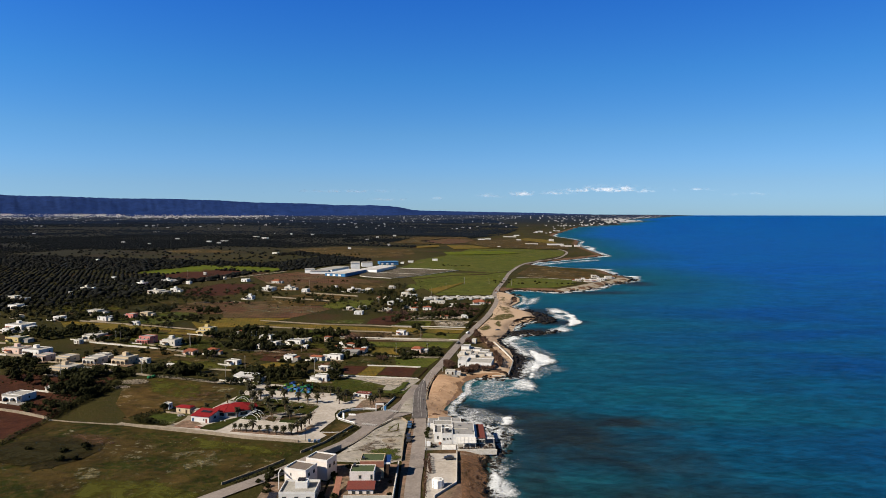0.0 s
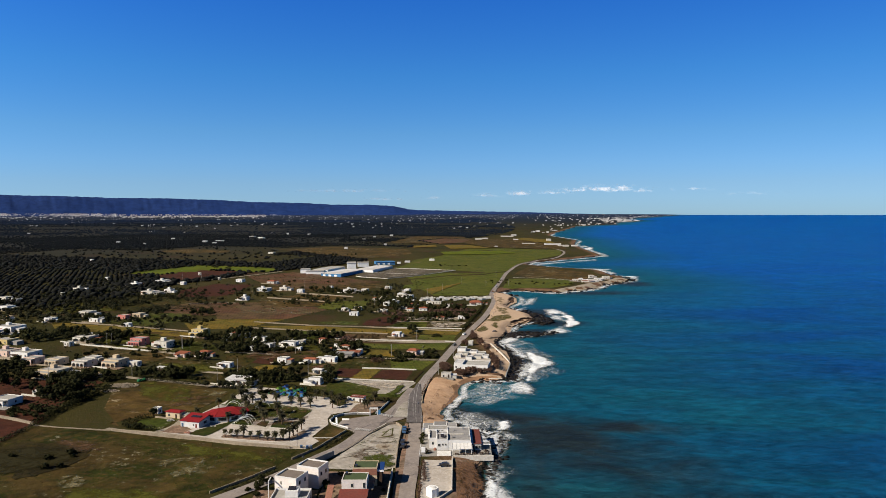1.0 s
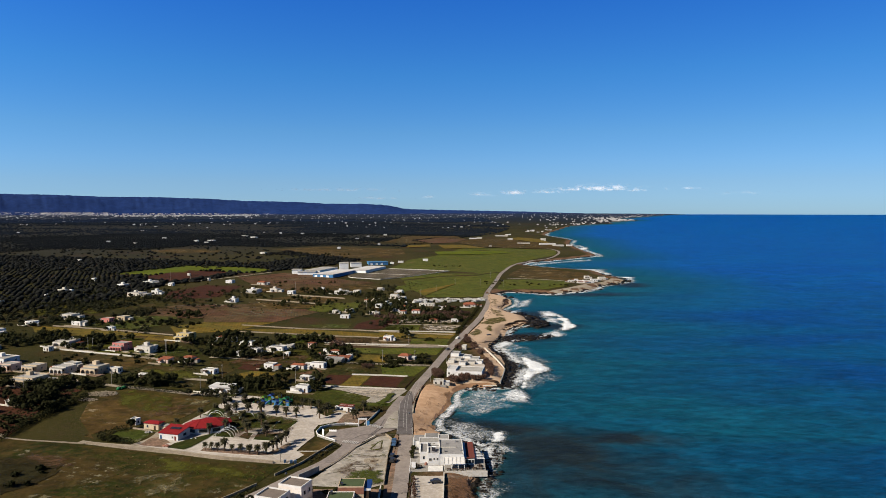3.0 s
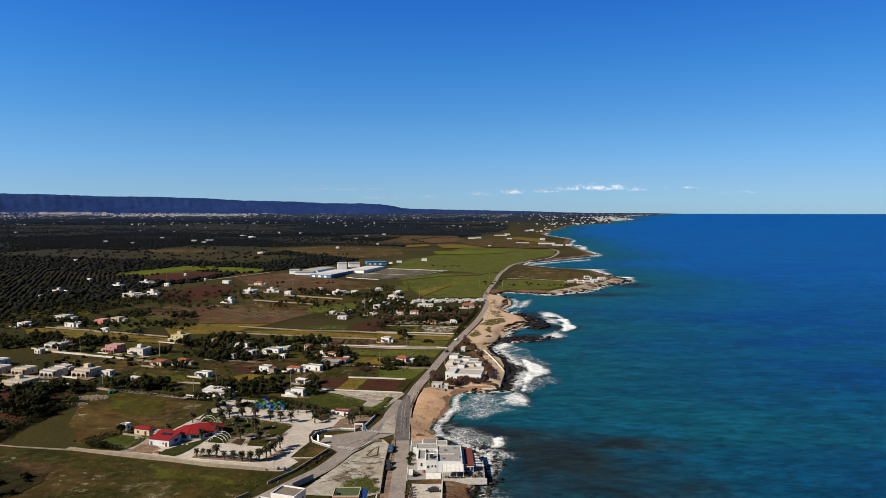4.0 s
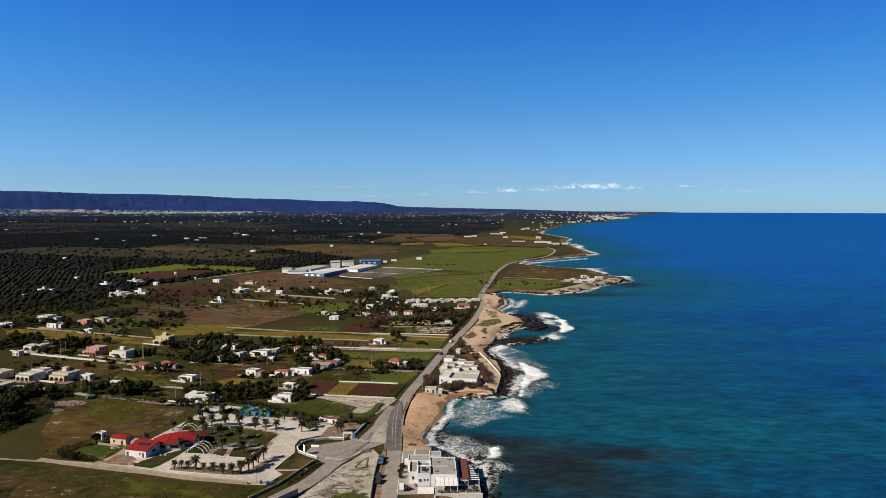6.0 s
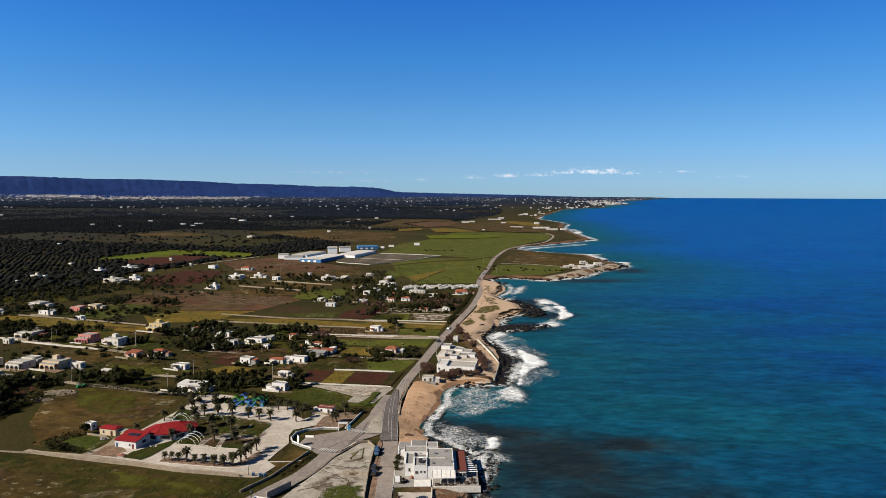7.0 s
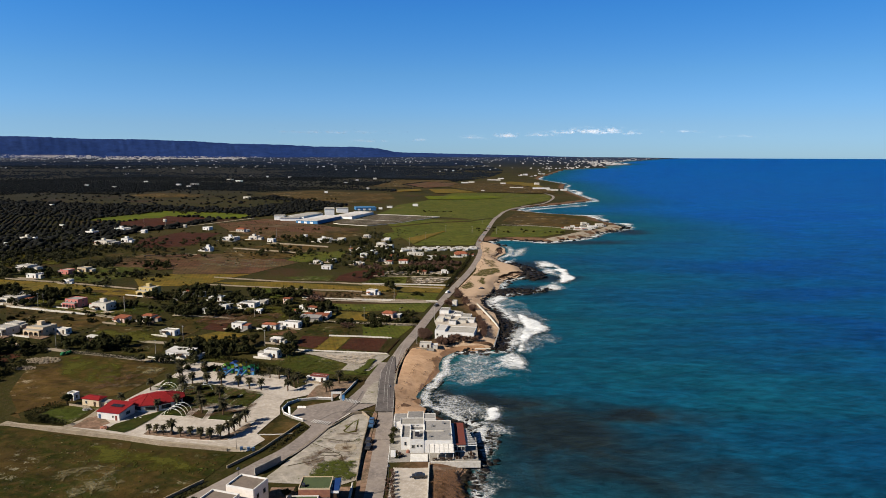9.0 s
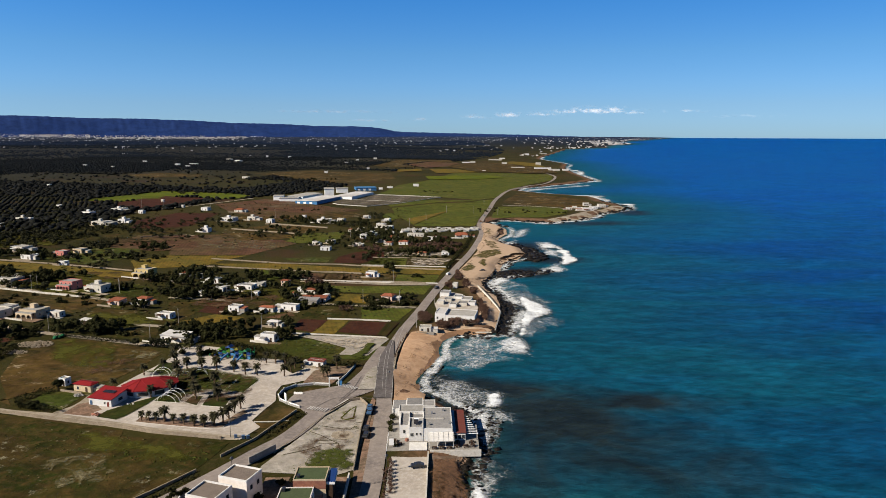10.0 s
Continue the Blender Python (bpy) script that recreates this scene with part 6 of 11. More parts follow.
surf("white swash line running up the sand", 0.66, 3.4, (1.5, 333), (2.2, 345), (4.2, 355), (9.0, 369.5), (12.2, 381), (12.2, 392), (14.2, 402.5), (20.5, 410.5), (31, 413), (31, 411), (22, 407.5), (17, 400), (15.2, 390), (15.6, 380), (12.2, 367), (7.6, 353), (6.2, 343), (6.5, 334), step=0.8, relief=0.3)
surf("broad white breaker rolling past the club", 0.6, 9, (36.2, 386.0), (44.7, 410.5), (52.1, 439.0), (54.6, 459.4), (52.8, 482.1), (48.6, 510.3), (46.4, 530.3), (55.3, 551.9), (67.3, 561.8), (56.0, 527.2), (59.2, 496.9), (65.3, 472.5), (64.9, 454.9), (56.2, 431.3), (51.4, 410.4), (51.7, 391.6), (55.4, 375.2), (46.6, 380.2), (40.9, 384.5), relief=1.2)
surf("thin lace of foam between the shore and the breakers", 0.36, 12, (45, 408), (62, 402), (80, 440), (86, 480), (72, 520), (64, 556), (50, 540), (50, 505), (54, 470), (50, 435))
surf("white crest of a wave breaking past the club", 0.82, 4, (61.4, 502.2), (69, 478), (78, 455), (64, 444), (57, 424.5), (48, 392.5), (57, 440), (62, 465), relief=1.6)
surf("foam streaks behind the breaker", 0.52, 12, (63.7, 477.2), (76.4, 459.0), (73.8, 450.6), (63.6, 446.7), (55.2, 424.1), (59.4, 446.8))
surf("white surf on the outer shelf", 0.64, 12, (106.2, 678.4), (113.7, 668.1), (120.2, 626.2), (108.5, 589.9), (100.0, 571.7), (92.7, 582.6), (110.6, 620.3), (106.2, 644.3), relief=1.0)
surf("foam between the rock shelves", 0.5, 8, (59.0, 555.2), (75.1, 568.5), (92.5, 581.2), (100.7, 571.7), (80.5, 558.2), (59.9, 545.5))
surf("foam patches in the bay", 0.58, 14, (74.9, 707.7), (84.9, 743.1), (100.0, 791.0), (114.5, 812.1), (104.4, 758.2), (92.9, 735.6), (102.4, 725.4), (77.6, 698.4))
surf("white crest breaking on the outer shelf", 0.85, 6, (120.3, 694), (127, 655), (124, 615), (107, 592), (115, 628), (117, 655), relief=1.4)
surf("white crest in the bay", 0.62, 12, (109.7, 714.2), (119.9, 714.1), (124.9, 678.9), (105.7, 679.1))
surf("white surf at the tip of the headland", 0.72, 16, (265.9, 980.0), (291.0, 1005.1), (301.2, 1069.6), (284.8, 1076.3), (288.1, 1037.9), step=3.0)
surf("foam along the headland", 0.6, 12, (142.4, 842.0), (176.0, 861.9), (214.2, 905.3), (236.0, 946.1), (229.2, 953.8), (211.0, 914.6), (175.6, 878.8), (127.6, 862.3), (125.1, 846.1), step=3.0)
surf("foam on the far side of the headland", 0.62, 18, (241.9, 1216.1), (298.1, 1199.1), (282.2, 1162.8), (274.2, 1093.2), (269.5, 1128.7), (248.9, 1178.7), step=4.0)
surf("foam on a far point", 0.62, 22, (348.9, 1662.0), (386.4, 1622.1), (373.7, 1540.4), (340.5, 1554.5), step=6.0)
surf("foam in the far cove", 0.5, 16, (211.2, 1355.5), (325.7, 1448.0), (319.6, 1411.8), (214.5, 1324.0), (165.5, 1265.4), (165.9, 1298.9), step=5.0)
surf("foam on a far point", 0.7, 20, (429.1, 2051.0), (421.3, 1887.8), (386.2, 1796.0), (406.5, 1989.3), step=7.0)



# ---------------------------------------------------------------- trees
def leaf_cloud(rng, count, rx, rz, z0, leaf, hollow=0.45, lobes=7, core=True):
    """A crown of small leaf blades gathered in uneven lobes."""
    centres = rng.normal(size=(lobes, 3))
    centres /= np.linalg.norm(centres, axis=1)[:, None]
    centres *= rng.uniform(0.35, 0.7, (lobes, 1))
    verts, faces = [], []
    for _ in range(count):
        c = centres[rng.integers(lobes)]
        d = rng.normal(size=3)
        d /= np.linalg.norm(d)
        p = (c + d * rng.uniform(hollow, 1.0) * 0.48) * np.array([rx, rx, rz]) + np.array([0, 0, z0])
        u = rng.normal(size=3)
        u /= np.linalg.norm(u)
        w = np.cross(u, d + 0.4 * rng.normal(size=3))
        w /= np.linalg.norm(w) + 1e-9
        s = leaf * rng.uniform(0.6, 1.3)
        k = len(verts)
        verts += [p - u * s, p + w * s * 0.6, p + u * s, p - w * s * 0.6]
        faces.append((k, k + 1, k + 2, k + 3))
    v, f = ICO[0]
    for c in centres if core else ():
        k = len(verts)
        jit = 1 + rng.uniform(-0.25, 0.25, (len(v), 1))
        verts += list((c + v * jit * 0.34) * np.array([rx, rx, rz]) + np.array([0, 0, z0]))
        faces += [tuple(int(i) + k for i in q) for q in f]
    return mesh_of("crown", verts, faces)


def limb_mesh(rng, height, radius, spread):
    bm = tube([(0, 0, -0.3), (0.05, 0, height * 0.5), (0.1, 0.05, height)], radius, 6, taper=0.6)
    for k in range(4):
        a = k * 1.6 + rng.uniform(0, 1)
        tip = (math.cos(a) * spread, math.sin(a) * spread, height * rng.uniform(1.25, 1.6))
        tube([(0.08, 0.03, height * 0.8), (tip[0] * 0.5, tip[1] * 0.5, height * 1.15), tip], radius * 0.45, 5, bm, 0.4)
    me = bpy.data.meshes.new("trunk")
    bm.to_mesh(me)
    bm.free()
    return me


TREE_KINDS = {
    "olive": ("olive tree with a rounded grey-green crown", "leaf_olive", 2.3, 1.7, 2.9, 520, 1.4),
    "pine": ("dark green broad-crowned tree", "leaf_dark", 2.6, 2.2, 3.6, 620, 2.0),
    "cypress": ("tall dark narrow cypress tree", "leaf_dark", 1.0, 3.4, 3.8, 420, 1.0),
    "bush": ("dense dark green bush", "leaf_dark", 1.9, 1.2, 1.2, 420, 0.5),
    "bare": ("leafless brown tamarisk bush", "leaf_bare", 1.8, 1.6, 1.7, 520, 0.8),
}
TREE_BASE = {}


def plant(kind, x, y, size=1.0, turn=0.0, z=None):
    """A tree of that kind; the first ones are built, the others share their meshes."""
    label, leaf, rx, rz, z0, count, trunk = TREE_KINDS[kind]
    pool = TREE_BASE.setdefault(kind, [])
    at = (x, y, ground(x, y) if z is None else z)
    name = kind + "_tree" if kind in ("olive", "pine", "cypress") else "bush" if kind == "bush" else "tamarisk_bush"
    if len(pool) < 4:
        rng = np.random.default_rng(40 + len(pool) + 10 * list(TREE_KINDS).index(kind))
        t = thing(name, label, "tree" if kind not in ("bush", "bare") else "bush", at, turn)
        put("trunk", limb_mesh(rng, trunk, 0.16 * rx / 2, rx * 0.5), "bark", t)
        crown = leaf_cloud(rng, count, rx * rng.uniform(0.9, 1.1), rz * rng.uniform(0.9, 1.1), z0, 0.24 if kind != "bare" else 0.16, lobes=6 + len(pool) * 2, core=kind != "bare")
        put("crown", crown, leaf, t)
        pool.append(t)
        t.matrix_basis = pose(*at, 0, 0, turn) @ Matrix.Scale(size, 4)
        return t
    base = pool[int(abs(x * 7 + y * 3)) % 4]
    o = copy_thing(base, pose(*at, 0, 0, turn))
    o.matrix_basis = pose(*at, 0, 0, turn) @ Matrix.Scale(size, 4)
    return o


def plants(kind, count, x, y, rx, ry, low=0.7, high=1.2, seed=1):
    rng = np.random.default_rng(seed)
    for _ in range(count):
        a, r = rng.uniform(0, 2 * math.pi), math.sqrt(rng.uniform(0, 1))
        plant(kind, x + rx * r * math.cos(a), y + ry * r * math.sin(a), rng.uniform(low, high), rng.uniform(0, 360))


def thicket(kind, count, x, y, rx, ry, low=0.7, high=1.2, seed=1):
    """Far trees of one clump, joined."""
    rng = np.random.default_rng(seed)
    label, leaf, wide, tall, z0, *_ = TREE_KINDS[kind]
    a, r = rng.uniform(0, 2 * math.pi, count), np.sqrt(rng.uniform(0, 1, count))
    px, py, size = x + rx * r * np.cos(a), y + ry * r * np.sin(a), rng.uniform(low, high, count)
    pz = height_at(inland(px, py, False))
    blades, cores = [], []
    ball, ball_faces = ICO[0]
    for cx, cy, cz, s in zip(px, py, pz, size):
        n = 80
        at = np.array([cx, cy, cz + z0 * s * 0.85])
        d = rng.normal(size=(n, 3))
        d = d / np.linalg.norm(d, axis=1)[:, None] * rng.uniform(0.55, 1.0, (n, 1)) * np.array([wide, wide, tall]) * s + at
        u, w = rng.normal(size=(n, 3)) * 0.27 * s, rng.normal(size=(n, 3)) * 0.27 * s
        blades.append(np.stack([d - u, d + w, d + u, d - w], 1).reshape(-1, 3))
        if kind != "bare":
            for _ in range(3):
                off = rng.normal(size=3) * 0.28
                cores.append((ball * (1 + rng.uniform(-0.25, 0.25, (len(ball), 1))) * 0.52 + off) * np.array([wide, wide, tall]) * s + at)
    verts = list(np.concatenate(blades + cores))
    faces = [(k, k + 1, k + 2, k + 3) for k in range(0, 80 * 4 * len(px), 4)]
    for c in range(len(cores)):
        k = 320 * len(px) + len(ball) * c
        faces += [tuple(int(q) + k for q in f) for f in ball_faces]
    tagged(put("thicket", mesh_of("thicket", verts, faces), leaf), "clump of " + label.split(" with")[0].replace("tree", "trees") + " on the plain", "trees", kind="stuff")


def tufts(label, count, size, material, zone, seed):
    """Weeds and small shrubs strewn over open ground."""
    rng = np.random.default_rng(seed)
    xs, ys = [p[0] for p in zone], [p[1] for p in zone]
    x, y = rng.uniform(min(xs), max(xs), count), rng.uniform(min(ys), max(ys), count)
    ok = (rim_distance(x, y, zone) > 1) & (rng.uniform(0, 1, count) < np.clip((value_noise(x, y, 24.0, 3) - 0.35) * 4, 0.05, 1))
    x, y = x[ok], y[ok]
    s = inland(x, y, False)
    keep = s > 25
    x, y, s = x[keep], y[keep], s[keep]
    lumps("weeds", np.stack([x, y, height_at(s)], -1), rng.uniform(0.4, 1.0, len(x)) ** 2 * size, material, label, "weeds", squash=0.5, rough=0.5, seed=seed)


PALMS = []


def palm(x, y, height=4.5, turn=0.0):
    """A date palm: ringed trunk, arching fronds and a skirt of dry ones."""
    at = (x, y, ground(x, y))
    if len(PALMS) < 3:
        rng = np.random.default_rng(70 + len(PALMS))
        t = thing("palm_tree", "palm tree with a ringed trunk and arching fronds", "palm", at, turn, "palms of the park")
        rings = [(0.02 * math.sin(i), 0.02 * math.cos(i * 2), -0.3 + 4.3 * i / 12) for i in range(13)]
        trunk = part("trunk", tube(rings, 0.3, 8, taper=0.75), "palm_trunk", t)
        verts, faces = [], []
        for k in range(58):
            a, lift = k * 2.4 + rng.uniform(-0.2, 0.2), rng.uniform(-0.7, 1.3)
            length, last = rng.uniform(1.35, 1.95), None
            side = np.array([-math.sin(a), math.cos(a), 0])
            for i in range(6):
                s = i / 5
                r = length * (s * math.cos(lift * (1 - s * 0.6)))
                z = 4.0 + length * (s * math.sin(lift) - 0.55 * s * s)
                w = 0.27 * math.sin(math.pi * min(0.95, s * 0.8 + 0.18))
                c = np.array([r * math.cos(a), r * math.sin(a), z])
                row = [c - side * w - np.array([0, 0, w * 0.5]), c, c + side * w - np.array([0, 0, w * 0.5])]
                n0 = len(verts)
                verts += row
                if last is not None:
                    faces += [(last, last + 1, n0 + 1, n0), (last + 1, last + 2, n0 + 2, n0 + 1)]
                last = n0
        put("crown", mesh_of("crown", verts, faces), "leaf_palm", t)
        verts, faces = [], []
        for k in range(26):
            a, length, n0 = k * 2.4, rng.uniform(0.7, 1.3), len(verts)
            side, out = np.array([-math.sin(a), math.cos(a), 0]) * 0.16, np.array([math.cos(a), math.sin(a), 0])
            for i in range(3):
                c = out * (0.16 + 0.34 * math.sin(i * 0.9)) + np.array([0, 0, 3.9 - length * i / 2])
                verts += [c - side, c + side]
            faces += [(n0, n0 + 1, n0 + 3, n0 + 2), (n0 + 2, n0 + 3, n0 + 5, n0 + 4)]
        put("dry_skirt", mesh_of("dry_skirt", verts, faces), "dry_frond", t, "hanging dry brown fronds")
        PALMS.append(t)
        o = t
    else:
        o = copy_thing(PALMS[int(abs(x * 5 + y)) % 3], pose(*at, 0, 0, turn))
    o.matrix_basis = pose(*at, 0, 0, turn) @ Matrix.Scale(height / 4.5, 4)
    return o


def hedge(label, height, width, *points, material="leaf_dark", seed=5):
    """A clipped or wild hedge of leaf blades along the points."""
    rng = np.random.default_rng(seed)
    blades = []
    for a, b in zip(points, points[1:]):
        n = int(math.dist(a, b) * width * height * 7)
        t = rng.uniform(size=n)
        x, y = a[0] + (b[0] - a[0]) * t + rng.normal(size=n) * width * 0.3, a[1] + (b[1] - a[1]) * t + rng.normal(size=n) * width * 0.3
        top = height * (0.65 + 0.6 * value_noise(x, y, 3.0, 2))
        p = np.stack([x, y, ground(*a) + rng.uniform(size=n) * top], -1)
        u, w = rng.normal(size=(n, 3)), rng.normal(size=(n, 3))
        s = rng.uniform(0.2, 0.42, (n, 1))
        u, w = u / np.linalg.norm(u, axis=1)[:, None] * s, w / np.linalg.norm(w, axis=1)[:, None] * s * 0.7
        blades.append(np.stack([p - u, p + w, p + u, p - w], 1).reshape(-1, 3))
    verts = np.concatenate(blades)
    faces = np.arange(len(verts)).reshape(-1, 4)
    tagged(put("hedge", fast_mesh("hedge", verts, faces), material), label, "hedge")


def parcel(x, y, size):
    """A random number from 0 to 1 for each plot of a patchwork of long plots."""
    c, s = math.cos(radians(14)), math.sin(radians(14))
    u, v = x * c - y * s, x * s + y * c
    j = np.floor(v / (size * 0.75)).astype(int)
    i = np.floor(u / size + 0.37 * (j % 5)).astype(int)
    return LATTICE[(i * 7 + 13) % 256, (j * 11 + 29) % 256]


def groves(zone, seed):
    """Woods and planted olive rows over the inland plain, in plots, with some plots lying open."""
    rng = np.random.default_rng(seed)
    xs, ys, size, sort = [], [], [], []
    r = 640.0
    while r < 17500:
        s = max(6.4, r * 0.0027)
        a = np.radians(np.arange(-38, 12, math.degrees(s / r)))
        a = a + rng.uniform(-0.9, 0.9, len(a)) * s / r
        rr = r + rng.uniform(-0.9, 0.9, len(a)) * s
        xs.append(rr * np.sin(a)), ys.append(rr * np.cos(a)), size.append(np.full(len(a), s * 0.42)), sort.append(np.zeros(len(a)))
        r += s * (1.0 if r < 3000 else 1.8)
    u, v = np.meshgrid(np.arange(-1700, 700, 7.5), np.arange(500, 2600, 9.5))
    u, v = u.ravel() + rng.uniform(-0.8, 0.8, u.size), v.ravel() + rng.uniform(-0.8, 0.8, v.size)
    c, s = math.cos(radians(14)), math.sin(radians(14))
    xs.append(u * c + v * s), ys.append(v * c - u * s), size.append(np.full(u.size, 2.35)), sort.append(np.ones(u.size))
    x, y, s, planted = (np.concatenate(q) for q in (xs, ys, size, sort))
    ok = rim_distance(x, y, zone) > 0
    x, y, s, planted = x[ok], y[ok], s[ok], planted[ok]
    r = np.hypot(x, y)
    ok = inland(x, y, False) > 60
    for outline in OPEN_LAND:
        ok &= rim_distance(x, y, outline) < 4
    lot = np.where(r < 2600, parcel(x, y, 290.0), parcel(x, y, 700.0))
    rows = (lot > 0.50) & (lot < 0.76) & (r < 2500)
    bare = lot > 0.80
    thick = value_noise(x, y, 320.0, 3)
    dense = np.clip((thick - 0.34) * 7, 0.16, 0.96)
    dense = np.where(rows, planted * 0.93, np.where(bare, 0.05, dense) * (1 - planted))
    ok &= rng.uniform(0, 1, len(x)) < dense
    x, y, s, r = x[ok], y[ok], s[ok], r[ok]
    s = s * rng.uniform(0.62, 1.3, len(x)) * np.where(rng.uniform(size=len(x)) < 0.06, 1.45, 1.0)
    z = height_at(inland(x, y, False))
    p = np.stack(squeeze(x, y, z), -1)
    shrink = np.where(r > NEAR_R, np.hypot(p[:, 0], p[:, 1]) / r, 1.0)
    # farther woods take bluer colours that stand in for haze
    for lo, hi, div, squash, mat, text in ((0, 1050, 1, 0.62, "grove", "dense dark olive grove on the plain"), (1050, 1700, 0, 0.56, "grove", "dark olive groves across the plain"), (1700, 2600, 2, 0.55, "faint_haze_wood", "dark olive groves across the plain"), (2600, 5000, 2, 0.5, "haze_wood", "dark distant woods tinted with painted haze"), (5000, 9500, 2, 0.45, "deep_haze_wood", "dark far woods painted in haze blue"), (9500, 1e9, 2, 0.45, "deep_haze_wood", "woods below the scarp painted in haze blue")):
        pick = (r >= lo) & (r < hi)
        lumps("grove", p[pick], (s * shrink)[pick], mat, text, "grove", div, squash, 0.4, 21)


def far_town(label, count, a0, a1, r0, r1, low, high, seed):
    """White houses of a far town, a joined crowd of small blocks."""
    rng = np.random.default_rng(seed)
    a, r = np.radians(rng.uniform(a0, a1, count)), r0 + (r1 - r0) * rng.uniform(0, 1, count)
    x, y = r * np.sin(a), r * np.cos(a)
    s = inland(x, y, False)
    crowd = np.clip((value_noise(x, y, r0 * 0.12, 3) - 0.42) * 6, 0.08, 1.0)
    ok = (s > 15) & (rng.uniform(size=count) < crowd)
    x, y, r, s = x[ok], y[ok], r[ok], s[ok]
    z = height_at(s)
    verts, faces = [], []
    base = np.stack(squeeze(x, y, z), -1)
    k = np.hypot(base[:, 0], base[:, 1]) / r
    w, d, h = (rng.uniform(low, high, len(x)) * c * k for c in (1.0, 0.8, 0.5))
    for (bx, by, bz), ww, dd, hh in zip(base, w, d, h):
        n = len(verts)
        verts += [(bx + i * ww / 2, by + j * dd / 2, bz + q * hh - 0.4) for q in (0, 1) for i, j in ((-1, -1), (1, -1), (1, 1), (-1, 1))]
        faces += [tuple(n + t for t in f) for f in ((4, 5, 6, 7), (0, 1, 5, 4), (1, 2, 6, 5), (2, 3, 7, 6), (3, 0, 4, 7))]
    tagged(put("far_houses", mesh_of("far_houses", verts, faces), "far_white"), label, "houses", kind="stuff")


def shore_town(label, count, y0, y1, low, high, seed):
    """White resort houses strung along the far shore."""
    rng = np.random.default_rng(seed)
    line = np.array(spline([p for p in COAST if y0 < p[1] < y1], 20))
    at = line[rng.integers(0, len(line), count)]
    r = np.hypot(at[:, 0], at[:, 1])
    x, y = at[:, 0] - rng.exponential(1.0, count) * r * 0.03 - 15, at[:, 1] + rng.normal(size=count) * r * 0.02
    s = inland(x, y, False)
    ok = s > 10
    x, y, s, r = x[ok], y[ok], s[ok], np.hypot(x[ok], y[ok])
    base = np.stack(squeeze(x, y, height_at(s)), -1)
    k = np.hypot(base[:, 0], base[:, 1]) / r
    verts, faces = [], []
    for (bx, by, bz), q in zip(base, k):
        w, d, h = rng.uniform(low, high) * q, rng.uniform(low, high) * q, rng.uniform(3, 8) * q
        n = len(verts)
        verts += [(bx + i * w / 2, by + j * d / 2, bz + u * h - 0.4) for u in (0, 1) for i, j in ((-1, -1), (1, -1), (1, 1), (-1, 1))]
        faces += [tuple(n + t for t in f) for f in ((4, 5, 6, 7), (0, 1, 5, 4), (1, 2, 6, 5), (2, 3, 7, 6), (3, 0, 4, 7))]
    tagged(put("far_houses", mesh_of("far_houses", verts, faces), "far_white"), label, "houses", kind="stuff")


# ---------------------------------------------------------------- houses
SHARED = {}


def shared(key, make):
    if key not in SHARED:
        me = bpy.data.meshes.new(key)
        bm = make()
        bm.to_mesh(me)
        bm.free()
        SHARED[key] = me
    return SHARED[key]


def window(parent, x, y, z, turn, w=1.1, h=1.3, shutter=None):
    """A framed window with a dark pane, set on a wall that faces -y before the turn."""
    o = put("window", shared("window_frame", lambda: boxes((-0.5, -0.05, -0.5, -0.42, 0.04, 0.5), (0.42, -0.05, -0.5, 0.5, 0.04, 0.5), (-0.42, -0.05, 0.43, 0.42, 0.04, 0.5), (-0.42, -0.09, -0.5, 0.42, 0.04, -0.43))), "white_wall", parent)
    o.matrix_basis = pose(x, y, z, 0, 0, turn) @ Matrix.Diagonal((w, 1, h, 1))
    put("pane", shared("window_pane", lambda: boxes((-0.42, -0.025, -0.43, 0.42, 0.03, 0.43))), "glass", o)
    return o


def door(parent, x, y, z, turn, w=1.0, h=2.1, material="dark_wood"):
    o = put("door", shared("door_leaf_" + material, lambda: bevelled(boxes((-0.5, -0.06, 0, 0.5, 0.04, 1.0)), 0.02)), material, parent)
    o.matrix_basis = pose(x, y, z, 0, 0, turn) @ Matrix.Diagonal((w, 1, h, 1))
    return o


def arcade(w, h, n, thick, rise=0.35):
    """A porch front with round arches that stand on the floor."""
    bm = bmesh.new()
    pier = 0.45
    span = (w - pier * (n + 1)) / n
    pts = [(-w / 2, 0)]
    for k in range(n):
        a = -w / 2 + pier + k * (span + pier)
        spring = max(0.8, h - 0.7 - span * 0.5)
        pts.append((a, 0))
        for i in range(9):
            t = math.pi * (1 - i / 8)
            pts.append((a + span / 2 + span / 2 * math.cos(t), spring + min(span / 2, h - 0.5 - spring) * math.sin(t)))
        pts.append((a + span, 0))
    pts += [(w / 2, 0), (w / 2, h), (-w / 2, h)]
    f = [bm.verts.new((x, 0, z)) for x, z in pts]
    b = [bm.verts.new((x, thick, z)) for x, z in pts]
    bm.faces.new(f)
    bm.faces.new(b[::-1])
    for i in range(len(pts)):
        j = (i + 1) % len(pts)
        bm.faces.new((f[j], f[i], b[i], b[j]))
    bmesh.ops.recalc_face_normals(bm, faces=bm.faces[:])
    bmesh.ops.triangulate(bm, faces=[q for q in bm.faces if len(q.verts) > 4])
    return bm


def parapet(w, d, z, h=0.45, t=0.25):
    a, b = w / 2, d / 2
    return boxes((-a, -b, z, a, -b + t, z + h), (-a, b - t, z, a, b, z + h), (-a, -b + t, z, -a + t, b - t, z + h), (a - t, -b + t, z, a, b - t, z + h))


